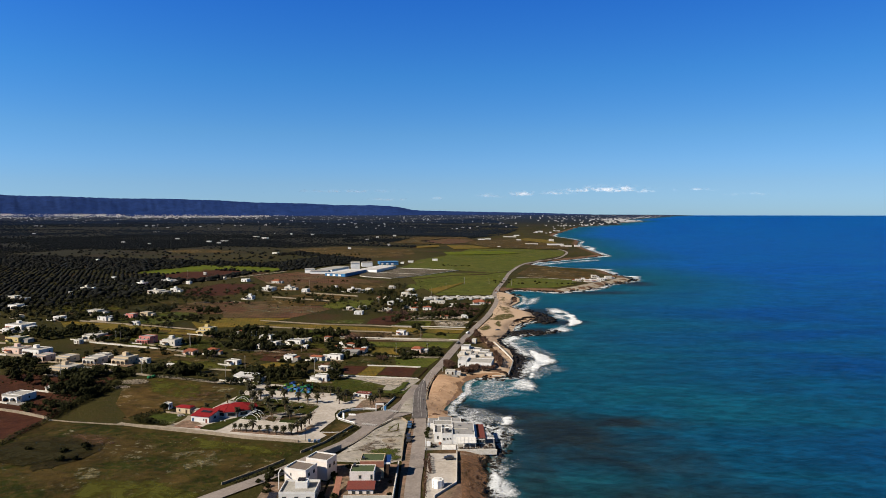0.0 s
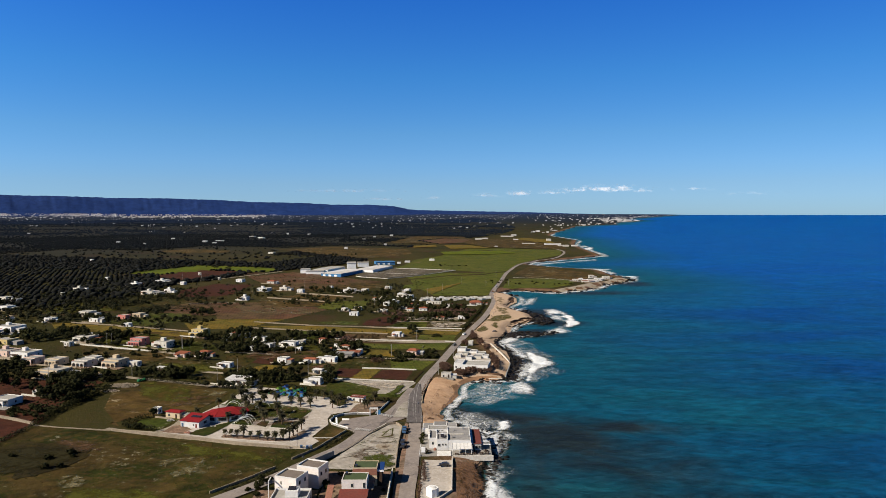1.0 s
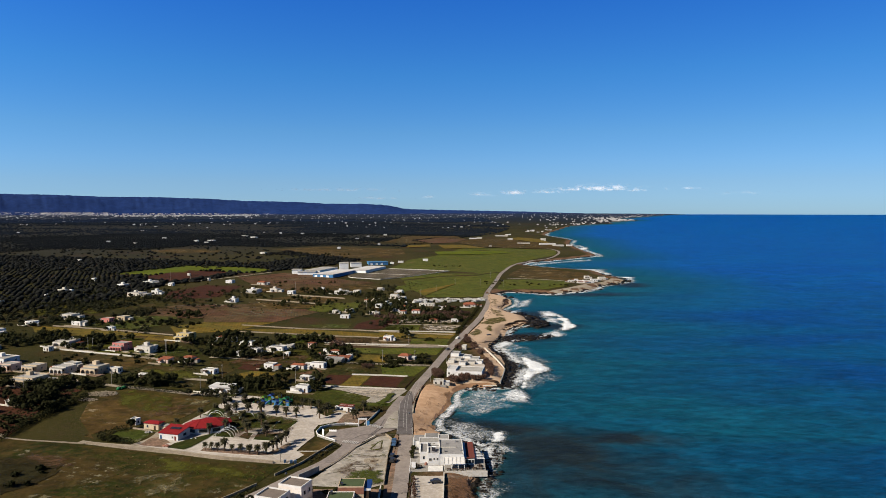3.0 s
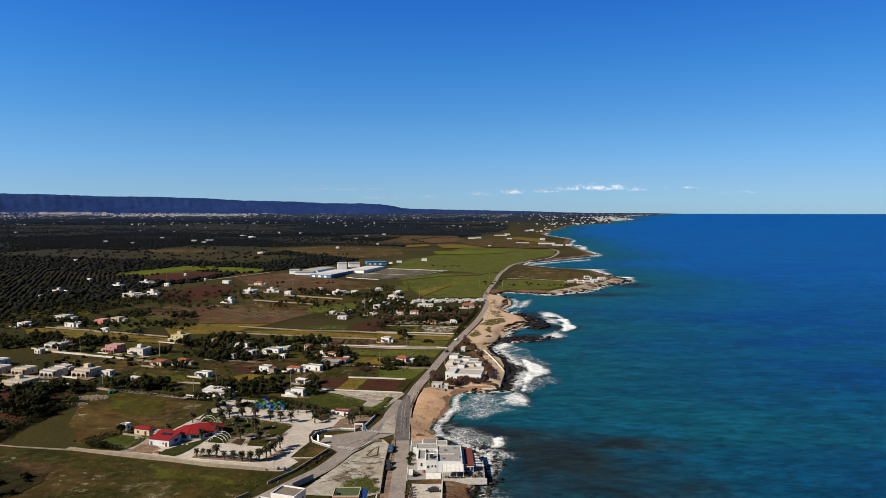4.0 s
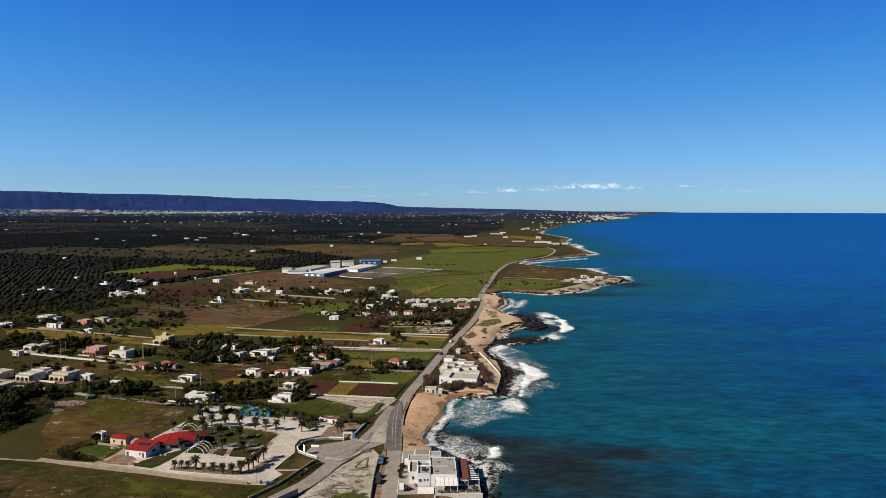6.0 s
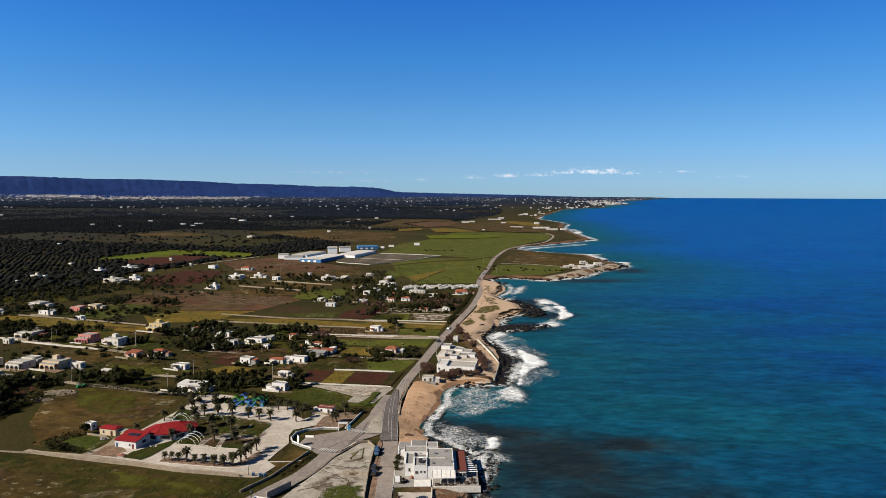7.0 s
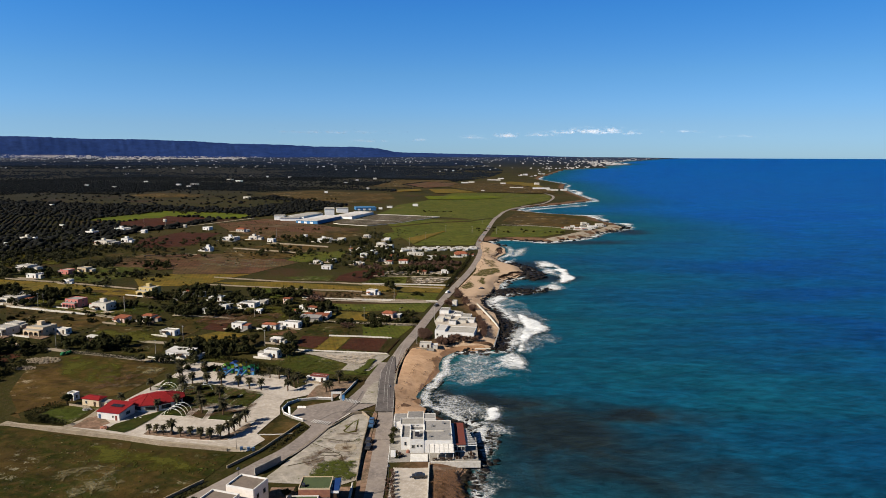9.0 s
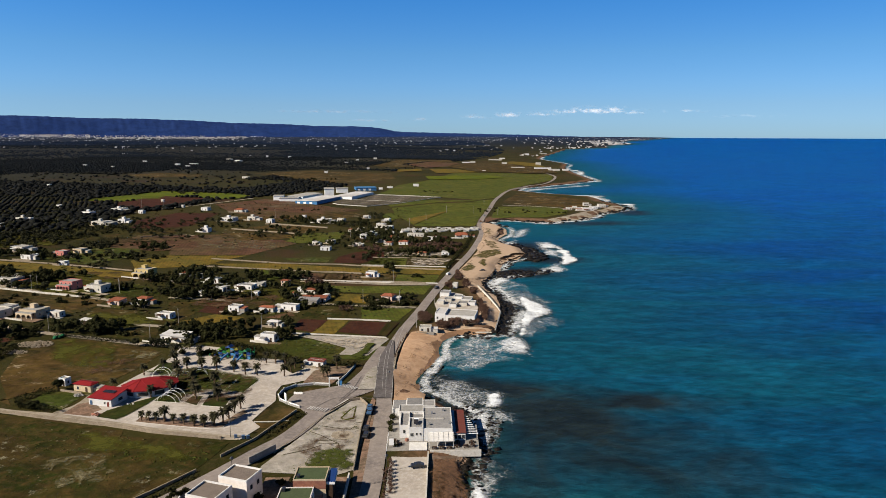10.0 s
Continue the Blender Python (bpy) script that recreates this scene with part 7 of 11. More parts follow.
def hip_roof(w, d, z, rise, over=0.35, ridge=0.4, thick=0.18):
    a, b = w / 2 + over, d / 2 + over
    long_x = a >= b
    rx, ry = (a - b * (1 - ridge) if long_x else 0.02), (0.02 if long_x else b - a * (1 - ridge))
    rx, ry = max(rx, 0.02), max(ry, 0.02)
    bm = bmesh.new()
    low = [bm.verts.new(p) for p in ((-a, -b, z), (a, -b, z), (a, b, z), (-a, b, z))]
    mid = [bm.verts.new(p) for p in ((-a, -b, z + thick), (a, -b, z + thick), (a, b, z + thick), (-a, b, z + thick))]
    if long_x:
        top = [bm.verts.new((-rx, 0, z + rise)), bm.verts.new((rx, 0, z + rise))]
        roof = ((mid[0], mid[1], top[1], top[0]), (mid[1], mid[2], top[1]), (mid[2], mid[3], top[0], top[1]), (mid[3], mid[0], top[0]))
    else:
        top = [bm.verts.new((0, -ry, z + rise)), bm.verts.new((0, ry, z + rise))]
        roof = ((mid[0], mid[1], top[0]), (mid[1], mid[2], top[1], top[0]), (mid[2], mid[3], top[1]), (mid[3], mid[0], top[0], top[1]))
    for q in roof:
        bm.faces.new(q)
    bm.faces.new(low[::-1])
    for i in range(4):
        j = (i + 1) % 4
        bm.faces.new((low[i], low[j], mid[j], mid[i]))
    bmesh.ops.recalc_face_normals(bm, faces=bm.faces[:])
    return bm


def shed_roof(w, d, z, rise, over=0.3, thick=0.15):
    a, b = w / 2 + over, d / 2 + over
    bm = bmesh.new()
    v = [bm.verts.new(p) for p in ((-a, -b, z), (a, -b, z), (a, b, z + rise), (-a, b, z + rise), (-a, -b, z + thick), (a, -b, z + thick), (a, b, z + rise + thick), (-a, b, z + rise + thick))]
    for f in ((3, 2, 1, 0), (4, 5, 6, 7), (0, 1, 5, 4), (1, 2, 6, 5), (2, 3, 7, 6), (3, 0, 4, 7)):
        bm.faces.new([v[i] for i in f])
    return bm


def house(label, x, y, w, d, h, turn, walls="plaster", roof="flat", top="roof_pale", arches=0, storeys=1, hut=False, tank=False, z=None, openings=True, annex=True):
    """A country house: plastered block, roof, openings and, where it has them, arcade, stair hut and tank."""
    z = ground(x, y) if z is None else z
    t = thing("house", label, "house", (x, y, z), turn, kind="")
    part("wall", boxes((-w / 2, -d / 2, -0.6, w / 2, d / 2, h)), walls, t)
    if roof == "flat":
        part("roof", boxes((-w / 2 + 0.24, -d / 2 + 0.24, h, w / 2 - 0.24, d / 2 - 0.24, h + 0.12)), top, t)
        part("parapet", parapet(w, d, h + 0.003, 0.4), walls, t)
    elif roof == "hip":
        part("roof", hip_roof(w, d, h, min(w, d) * 0.2), top, t)
    elif roof == "shed":
        part("gable", boxes((-w / 2 + 0.05, 0, h, w / 2 - 0.05, d / 2 - 0.05, h + 0.3)), walls, t)
        part("roof", shed_roof(w, d, h, d * 0.09), top, t)
    if hut and roof == "flat":
        part("stair_hut", boxes((-w * 0.3, d * 0.02, h + 0.12, -w * 0.3 + min(3.0, w * 0.35), d * 0.02 + min(2.6, d * 0.35), h + 2.2)), walls, t)
    if tank and roof == "flat":
        part("water_tank", tube([(w * 0.25, d * 0.2, h + 0.12), (w * 0.25, d * 0.2, h + 1.3)], 0.6, 10), "roof_grey", t)
    front = -d / 2
    odd = random.Random(int(x * 13 + y * 7))
    if annex and openings and w > 5:
        side, aw, ad, ah = odd.choice((-1, 1)), w * odd.uniform(0.3, 0.55), d * odd.uniform(0.4, 0.8), h * odd.uniform(0.55, 0.8) / storeys
        x0 = w / 2 + 0.003 if side > 0 else -w / 2 - 0.003 - aw
        y0 = odd.uniform(-d / 2, d / 2 - ad)
        part("annex", boxes((x0, y0, -0.6, x0 + aw, y0 + ad, ah)), odd.choice((walls, "white_wall", "concrete")), t)
        part("annex_roof", shed_roof(aw, ad, ah + 0.003, 0.25, 0.15, 0.12), odd.choice(("roof_grey", "roof_pale", "roof_tile", "far_white")), t).location = (x0 + aw / 2, y0 + ad / 2, 0)
        lw, ld = w * odd.uniform(1.5, 2.2), d * odd.uniform(0.9, 1.3)
        part("yard", boxes((-lw / 2, front - ld * 0.55, -0.6, lw / 2, front - 0.003, 0.22)), odd.choice(("concrete", "lane", "verge", "grass")), t)
        part("yard_wall", boxes((-lw / 2, front - ld * 0.55 - 0.25, -0.6, lw * 0.1, front - ld * 0.55 - 0.003, 1.1)), odd.choice(("white_wall", "stone_wall")), t)
        if odd.random() < 0.5:
            part("lean_to", shed_roof(w * 0.4, 2.4, 2.1, 0.3, 0, 0.1), odd.choice(("roof_grey", "roof_tile", "far_white", "dark_wood")), t).location = (-w * 0.22, front - 1.25, 0)
    if arches:
        deep = min(2.6, d * 0.35)
        porch = part("porch", arcade(w * 0.94, min(h, 3.2) - 0.1, arches, 0.3), walls, t)
        porch.location = (0, front - deep, 0)
        part("porch_roof", boxes((-w * 0.47, front - deep, min(h, 3.2) - 0.098, w * 0.47, front - 0.003, min(h, 3.2) + 0.12)), top, t)
        part("porch_side", boxes((-w * 0.47, front - deep + 0.303, -0.3, -w * 0.47 + 0.25, front - 0.003, min(h, 3.2) - 0.102)), walls, t)
    if openings:
        per = h / storeys
        for level in range(storeys):
            n = max(2, int(w / 3.2))
            for k in range(n):
                px = -w / 2 + (k + 0.5) * w / n
                if level == 0 and k == n // 2:
                    door(t, px, front - 0.004, 0.05, 0)
                else:
                    window(t, px, front - 0.004, level * per + per * 0.52, 0)
            for side in (-1, 1):
                for k in range(max(1, int(d / 4.5))):
                    window(t, side * (w / 2 + 0.004), -d / 2 + (k + 0.5) * d / max(1, int(d / 4.5)), level * per + per * 0.52, 90 * side)
    return t


def pole(x, y, height=8.0, arm=True):
    """A concrete power or lamp pole."""
    t = thing("utility_pole", "grey concrete utility pole beside a lane", "pole", (x, y, ground(x, y)), 0, "utility poles")
    part("shaft", tube([(0, 0, -0.3), (0, 0, height)], 0.16, 6, taper=0.6), "concrete", t)
    if arm:
        part("crossarm", boxes((-0.6, -0.06, height - 0.5, 0.6, 0.06, height - 0.38)), "metal", t)


def car(x, y, turn, paint, label):
    """A small car: body with bonnet and cabin, glass and four wheels."""
    t = thing("car", label, "car", (x, y, ground(x, y) + 0.55), turn, "parked cars")
    prof = [(-2.0, 0.35), (-2.02, 0.75), (-1.85, 0.95), (-1.1, 1.02), (-0.45, 1.45), (0.95, 1.47), (1.6, 1.05), (1.95, 0.95), (2.0, 0.4)]
    bm = bmesh.new()
    for sgn in (-1, 1):
        bm.faces.new([bm.verts.new((px, sgn * (0.84 if pz < 1.1 else 0.68), pz)) for px, pz in prof][::sgn])
    bm.verts.ensure_lookup_table()
    n = len(prof)
    for i in range(n):
        j = (i + 1) % n
        bm.faces.new((bm.verts[i], bm.verts[j], bm.verts[n + j], bm.verts[n + i]))
    bmesh.ops.recalc_face_normals(bm, faces=bm.faces[:])
    part("body", bm, paint, t)
    part("windscreen", boxes((-0.98, -0.62, 1.08, -0.55, 0.62, 1.38)), "glass", t)
    part("side_window", boxes((-0.5, -0.79, 1.08, 1.15, -0.7, 1.36)), "glass", t)
    part("side_window", boxes((-0.5, 0.7, 1.08, 1.15, 0.79, 1.36)), "glass", t)
    for px in (-1.25, 1.25):
        for py in (-0.74, 0.74):
            o = part("wheel", tube([(px, py - 0.1, 0.32), (px, py + 0.1, 0.32)], 0.32, 10), "tyre", t)
    t.location.z = ground(x, y) + 0.36
    return t


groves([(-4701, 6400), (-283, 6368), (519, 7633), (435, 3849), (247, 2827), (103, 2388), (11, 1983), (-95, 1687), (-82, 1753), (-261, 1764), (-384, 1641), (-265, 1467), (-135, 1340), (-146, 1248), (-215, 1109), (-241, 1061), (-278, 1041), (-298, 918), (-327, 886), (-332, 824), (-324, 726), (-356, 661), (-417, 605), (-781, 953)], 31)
far_town("white houses of a town below the scarp", 2600, -38, -14, 9000, 17500, 8, 24, 41)
far_town("scattered white houses among the groves", 1500, -36, 6, 3400, 15000, 5, 14, 42)
far_town("white resort town along the far shore", 420, -2, 17, 6500, 19000, 6, 17, 43)
far_town("white farmhouses among the near groves", 34, -36, -3, 1500, 3000, 6, 12, 44)
shore_town("white resort houses strung along the far shore", 60, 2900, 7000, 6, 12, 45)
shore_town("white resort town at the end of the coast", 300, 6000, 19000, 8, 22, 46)


def foot_town(label, count, a0, a1, r0, r1, seed):
    """Crowded pale houses on the foot and slope of the scarp."""
    rng = np.random.default_rng(seed)
    a, r = np.radians(rng.uniform(a0, a1, count)), rng.uniform(r0, r1, count)
    keep = rng.uniform(size=count) < np.clip((value_noise(a * 300, r * 0.05, 9.0, 3) - 0.36) * 4, 0.1, 1)
    a, r = a[keep], r[keep]
    z = hill_height(a, r)
    w, h = rng.uniform(1.8, 6.0, len(a)), rng.uniform(0.5, 1.3, len(a))
    x, y = r * np.sin(a), r * np.cos(a)
    corner = np.array([(i, j, q) for q in (0, 1) for i, j in ((-1, -1), (1, -1), (1, 1), (-1, 1))], float)
    v = np.stack([x[:, None] + corner[None, :, 0] * w[:, None] / 2, y[:, None] + corner[None, :, 1] * w[:, None] / 2, z[:, None] + np.where(corner[None, :, 2] > 0, h[:, None], -1.6)], -1)
    quads = np.array([(4, 5, 6, 7), (0, 1, 5, 4), (1, 2, 6, 5), (2, 3, 7, 6), (3, 0, 4, 7)])
    f = (quads[None] + 8 * np.arange(len(a))[:, None, None]).reshape(-1, 4)
    tagged(put("far_houses", fast_mesh("far_houses", v.reshape(-1, 3), f), "far_white"), label, "houses", kind="stuff")


foot_town("crowded white town at the foot of the scarp", 2600, -37, -25, 4424, 4456, 61)
foot_town("white houses along the foot of the scarp", 900, -28, -2, 4420, 4446, 62)
house("pink two-storey house with white-edged arches", -213.4, 496.4, 9.9, 7.9, 4.8, -18, "pink", "flat", "roof_grey", arches=4, storeys=2)
house("white house with pale blue shade and roof terrace", -193.6, 490.1, 10.7, 8.5, 4.2, -18, "white_wall", "flat", "roof_pale", hut=True)
house("rose house with a low orange tiled roof", -169.9, 461.1, 7.4, 5.9, 2.7, -18, "rose", "shed", "roof_tile")
house("low house with a worn red tiled roof", -156.4, 465.7, 7.0, 5.6, 2.9, -18, "white_wall", "hip", "roof_tile")
house("small white flat-roofed cottage", -133.2, 436.0, 7.7, 4.6, 2.7, -18, "plaster", "flat", "roof_pale")
house("pale yellow two-storey villa with arches", -183.4, 535.1, 10.8, 8.6, 5.0, -18, "yellow", "flat", "roof_pale", arches=2, storeys=2, hut=True)
house("cream villa with arched porch and terrace", -200.7, 433.7, 11.2, 9.0, 4.0, -18, "cream", "flat", "roof_pale", arches=3, hut=True)
house("white villa with a red awning", -218.7, 440.8, 7.8, 6.2, 3.4, -18, "white_wall", "flat", "roof_pale", arches=2)
house("low dark shed with a white sheet roof", -166.5, 419.1, 7.4, 3.7, 2.7, -18, "dark_wood", "shed", "far_white")
house("white bungalow with grey sheet roofs", -114.5, 398.0, 12.8, 7.0, 2.9, -18, "plaster", "shed", "far_white")
house("white lean-to with a grey roof", -111.4, 394.6, 8.0, 3.0, 2.7, -18, "plaster", "shed", "roof_grey")
house("white flat carport beside a house", -190.0, 434.4, 7.7, 3.8, 2.5, -18, "white_wall", "flat", "far_white")
house("white flat-roofed country house with a parapet", -255.4, 512.6, 11.7, 9.3, 3.2, -18, "white_wall", "flat", "roof_pale", tank=True)
house("white flat-roofed country house with a parapet", -249.2, 519.3, 5.9, 4.8, 2.9, -18, "plaster", "flat", "roof_pale")
house("white cube house beside trees", -101.1, 452.7, 6.7, 5.3, 3.0, -18, "plaster", "flat", "roof_pale")
house("white cottage with a red tiled roof", -83.2, 452.3, 8.5, 4.3, 2.7, -18, "white_wall", "hip", "roof_tile")
house("low white flat-roofed annex", -71.7, 455.8, 9.5, 4.7, 2.9, -18, "plaster", "flat", "roof_grey")
house("white cube house with grey roof", -70.0, 396.8, 7.3, 4.4, 3.5, -18, "plaster", "flat", "roof_pale")
house("small white cottage with a pitched pale roof", -73.3, 422.7, 5.9, 3.6, 2.5, -18, "white_wall", "hip", "far_white")
house("rose cottage with an orange hip roof", -18.0, 479.3, 6.9, 6.2, 2.7, -18, "rose", "hip", "roof_tile")
house("white cottage beside a walled field", -33.4, 547.0, 6.6, 5.3, 3.2, -18, "plaster", "flat", "roof_pale")
house("small tower house with a red roof", -86.3, 516.0, 4.8, 3.8, 3.7, -18, "rose", "hip", "roof_tile", storeys=2)
house("white shed with a red roof beside the park", -41.6, 359.5, 7.1, 3.0, 2.7, -18, "plaster", "shed", "rust")
house("low white cottage among dark trees", -108.2, 504.5, 10.6, 6.4, 2.7, -18, "plaster", "flat", "roof_grey")
house("low white cottage among dark trees", -133.2, 521.2, 8.0, 4.8, 2.7, -18, "plaster", "flat", "roof_grey")
house("low white cottage among dark trees", -121.7, 494.8, 4.5, 3.0, 2.7, -18, "plaster", "flat", "roof_grey")
house("low white cottage among dark trees", -129.5, 484.7, 4.1, 3.0, 2.7, -18, "plaster", "flat", "roof_grey")
house("low white cottage among dark trees", -159.5, 519.5, 3.2, 3.0, 2.7, -18, "plaster", "flat", "roof_grey")
house("low white cottage among dark trees", -73.1, 499.6, 4.3, 3.0, 2.7, -18, "plaster", "flat", "roof_grey")
house("low white cottage among dark trees", -55.0, 480.7, 3.7, 3.0, 2.7, -18, "plaster", "flat", "roof_grey")
house("low white cottage among dark trees", -97.5, 486.1, 3.0, 3.0, 2.7, -18, "plaster", "flat", "roof_grey")
house("low white cottage among dark trees", -147.0, 531.8, 4.1, 3.0, 2.7, -18, "plaster", "flat", "roof_grey")
house("low cottage with a faded red roof", -155.4, 534.9, 6.4, 3.8, 2.9, -18, "white_wall", "hip", "roof_tile")
house("low cottage with a faded red roof", -66.3, 495.3, 6.6, 4.0, 2.9, -18, "white_wall", "hip", "roof_tile")
house("low cottage with a faded red roof", -65.7, 477.1, 5.0, 3.0, 2.9, -18, "white_wall", "hip", "roof_tile")
house("low cottage with a faded red roof", -74.6, 485.7, 3.7, 3.0, 2.9, -18, "white_wall", "hip", "roof_tile")
house("cream outbuilding with a red sheet roof", -125.5, 332.2, 7.9, 4.0, 2.9, -18, "cream", "hip", "roof_red")
house("small white shed beside the hedge", -136.3, 337.5, 3.3, 3.0, 2.7, -18, "plaster", "flat", "roof_pale")
house("white farmhouse with a porch", -214.9, 347.7, 10.5, 8.4, 3.0, -18, "plaster", "flat", "roof_pale", arches=2)
house("pale ruined farm shed", -208.2, 364.7, 7.4, 3.7, 2.0, -18, "white_wall", "shed", "roof_pale")
house("rose house with a flat orange terrace", -282.4, 455.1, 12.7, 10.1, 3.4, -18, "rose", "flat", "roof_pale", hut=True)
house("white flat-roofed country house with a parapet", -267.2, 451.4, 14.1, 11.3, 3.5, -18, "plaster", "flat", "roof_pale", hut=True)
house("rose house with arched porch", -253.0, 435.7, 9.3, 7.4, 3.4, -18, "rose", "flat", "roof_pale", arches=2)
house("cream house with arched porch", -237.1, 434.1, 9.2, 7.4, 3.5, -18, "cream", "flat", "roof_pale", arches=3)
house("white house with arched porch", -218.9, 432.2, 10.1, 8.1, 3.5, -18, "white_wall", "flat", "roof_pale", arches=3)
house("cream villa with an arcaded porch and flat roof", -223.6, 406.2, 14.0, 11.2, 3.7, -18, "cream", "flat", "roof_pale", arches=4, hut=True)
house("ochre farmhouse with a flat roof", -304.9, 491.4, 12.1, 9.6, 3.2, -18, "yellow", "flat", "roof_pale")
house("white flat-roofed country house with a parapet", -332.2, 539.8, 16.8, 13.4, 3.7, -18, "plaster", "flat", "roof_pale", hut=True)
house("white house with a shaded porch", -256.5, 507.4, 12.4, 10.0, 3.4, -18, "white_wall", "flat", "roof_pale", arches=2)
house("small white cube house", -259.2, 487.5, 5.0, 4.0, 2.7, -18, "white_wall", "flat", "roof_pale")
house("small white cube house", -253.4, 566.1, 5.1, 4.1, 2.7, -18, "plaster", "flat", "roof_pale")
house("pink house at the edge of the grove", -272.8, 602.6, 8.1, 6.5, 3.4, -18, "pink", "flat", "roof_pale")
house("cream house beside trees", -265.3, 614.4, 8.5, 6.8, 3.2, -18, "cream", "flat", "roof_pale")
house("white flat-roofed country house with a parapet", -313.8, 620.2, 11.8, 9.4, 3.2, -18, "white_wall", "flat", "roof_pale")
house("white flat-roofed country house with a parapet", -325.3, 583.3, 8.1, 6.5, 2.9, -18, "plaster", "flat", "roof_pale")
house("white flat-roofed country house with a parapet", -288.7, 586.4, 9.2, 7.3, 3.2, -18, "plaster", "flat", "roof_pale")
house("white flat-roofed country house with a parapet", -398.7, 642.1, 10.7, 8.6, 3.4, -18, "plaster", "flat", "roof_pale")
house("white flat-roofed country house with a parapet", -331.7, 524.0, 7.0, 5.6, 2.9, -18, "plaster", "flat", "roof_pale")
house("white flat-roofed country house with a parapet", -438.8, 704.3, 9.4, 7.5, 3.2, -18, "white_wall", "flat", "roof_pale")
house("white flat-roofed country house with a parapet", -419.9, 691.3, 7.7, 6.2, 3.2, -18, "plaster", "flat", "roof_pale")
house("low cream farmhouse at the grove", -362.9, 587.9, 5.3, 4.2, 2.7, -18, "cream", "flat", "roof_pale")
house("small white farmhouse on the plain", -208.1, 823.7, 13.5, 10.8, 3.4, -18, "plaster", "flat", "roof_pale", hut=True)
house("small white farmhouse on the plain", -186.2, 835.8, 9.9, 7.9, 3.4, -18, "white_wall", "flat", "roof_pale", hut=True)
house("small white farmhouse on the plain", -107.4, 831.1, 13.3, 10.6, 3.4, -18, "plaster", "flat", "roof_pale", hut=True)
house("small white farmhouse on the plain", -321.0, 771.9, 15.3, 12.2, 3.4, -18, "white_wall", "flat", "roof_pale", hut=True)
house("small white farmhouse on the plain", -307.5, 791.4, 9.0, 7.2, 3.4, -18, "plaster", "flat", "roof_pale", hut=True)
house("small white farmhouse on the plain", -371.0, 849.5, 10.6, 8.5, 3.4, -18, "plaster", "flat", "roof_pale", hut=True)
house("small white farmhouse on the plain", -352.9, 886.5, 14.1, 11.3, 3.4, -18, "plaster", "flat", "roof_pale", hut=True)
house("small white farmhouse on the plain", -321.3, 871.1, 6.0, 4.8, 3.4, -18, "plaster", "flat", "roof_pale", annex=False)
house("small white farmhouse on the plain", -262.2, 914.4, 9.2, 7.4, 3.4, -18, "plaster", "flat", "roof_pale", annex=False)
house("small white farmhouse on the plain", -163.2, 817.1, 7.5, 6.0, 3.4, -18, "plaster", "flat", "roof_pale", annex=False)
house("small white farmhouse on the plain", -207.4, 740.1, 8.0, 6.4, 3.4, -18, "plaster", "flat", "roof_pale", hut=True)
house("small white farmhouse on the plain", -352.9, 1455.6, 11.7, 9.4, 3.4, -18, "white_wall", "flat", "roof_pale", annex=False)
house("small white farmhouse on the plain", -609.6, 1923.1, 18.3, 14.0, 3.4, -18, "plaster", "flat", "roof_pale", annex=False)
house("small white farmhouse on the plain", -611.7, 2263.3, 16.3, 13.0, 3.4, -18, "white_wall", "flat", "roof_pale", annex=False)
house("small white farmhouse on the plain", -556.2, 2160.4, 17.6, 14.0, 3.4, -18, "plaster", "flat", "roof_pale", annex=False)
house("small white farmhouse on the plain", -408.6, 789.4, 10.7, 8.5, 3.4, -18, "white_wall", "flat", "roof_pale", hut=True)
house("small white farmhouse on the plain", -47.8, 732.3, 8.3, 6.6, 3.4, -18, "plaster", "flat", "roof_pale", hut=True)
house("small white farmhouse on the plain", -134.5, 858.9, 5.1, 4.1, 3.4, -18, "plaster", "flat", "roof_pale", annex=False)
house("small white farmhouse on the plain", -44.4, 805.6, 7.4, 5.9, 3.4, -18, "plaster", "flat", "roof_pale", annex=False)
house("small white farmhouse on the plain", -90.1, 839.7, 7.7, 6.2, 3.4, -18, "white_wall", "flat", "roof_pale", annex=False)
house("small white farmhouse on the plain", -399.9, 788.1, 3.6, 3.0, 3.4, -18, "plaster", "flat", "roof_pale", annex=False)
house("small white farmhouse on the plain", -434.9, 910.2, 5.0, 4.0, 3.4, -18, "plaster", "flat", "roof_pale", annex=False)
house("small white farmhouse on the plain", -600.2, 1198.3, 6.1, 4.9, 3.4, -18, "plaster", "flat", "roof_pale", annex=False)
house("small white farmhouse on the plain", -748.8, 1758.9, 9.2, 7.3, 3.4, -18, "white_wall", "flat", "roof_pale", annex=False)
house("small white farmhouse on the plain", -945.7, 2570.5, 9.9, 7.9, 3.4, -18, "white_wall", "flat", "roof_pale", annex=False)
house("small white farmhouse on the plain", -1470.5, 3208.0, 20.1, 14.0, 3.4, -18, "plaster", "flat", "roof_pale", annex=False)
house("small white farmhouse on the plain", -1348.8, 2824.4, 16.3, 13.0, 3.4, -18, "plaster", "flat", "roof_pale", annex=False)
house("small white farmhouse on the plain", -1508.6, 3930.0, 28.6, 14.0, 3.4, -18, "plaster", "flat", "roof_pale", annex=False)
house("small white farmhouse on the plain", -296.0, 933.6, 3.0, 3.0, 3.4, -18, "white_wall", "flat", "roof_pale", annex=False)
house("small white farmhouse on the plain", -342.4, 991.4, 3.7, 3.0, 3.4, -18, "white_wall", "flat", "roof_pale", annex=False)
house("small white farmhouse on the plain", -402.5, 743.3, 3.0, 3.0, 3.4, -18, "plaster", "flat", "roof_pale", annex=False)
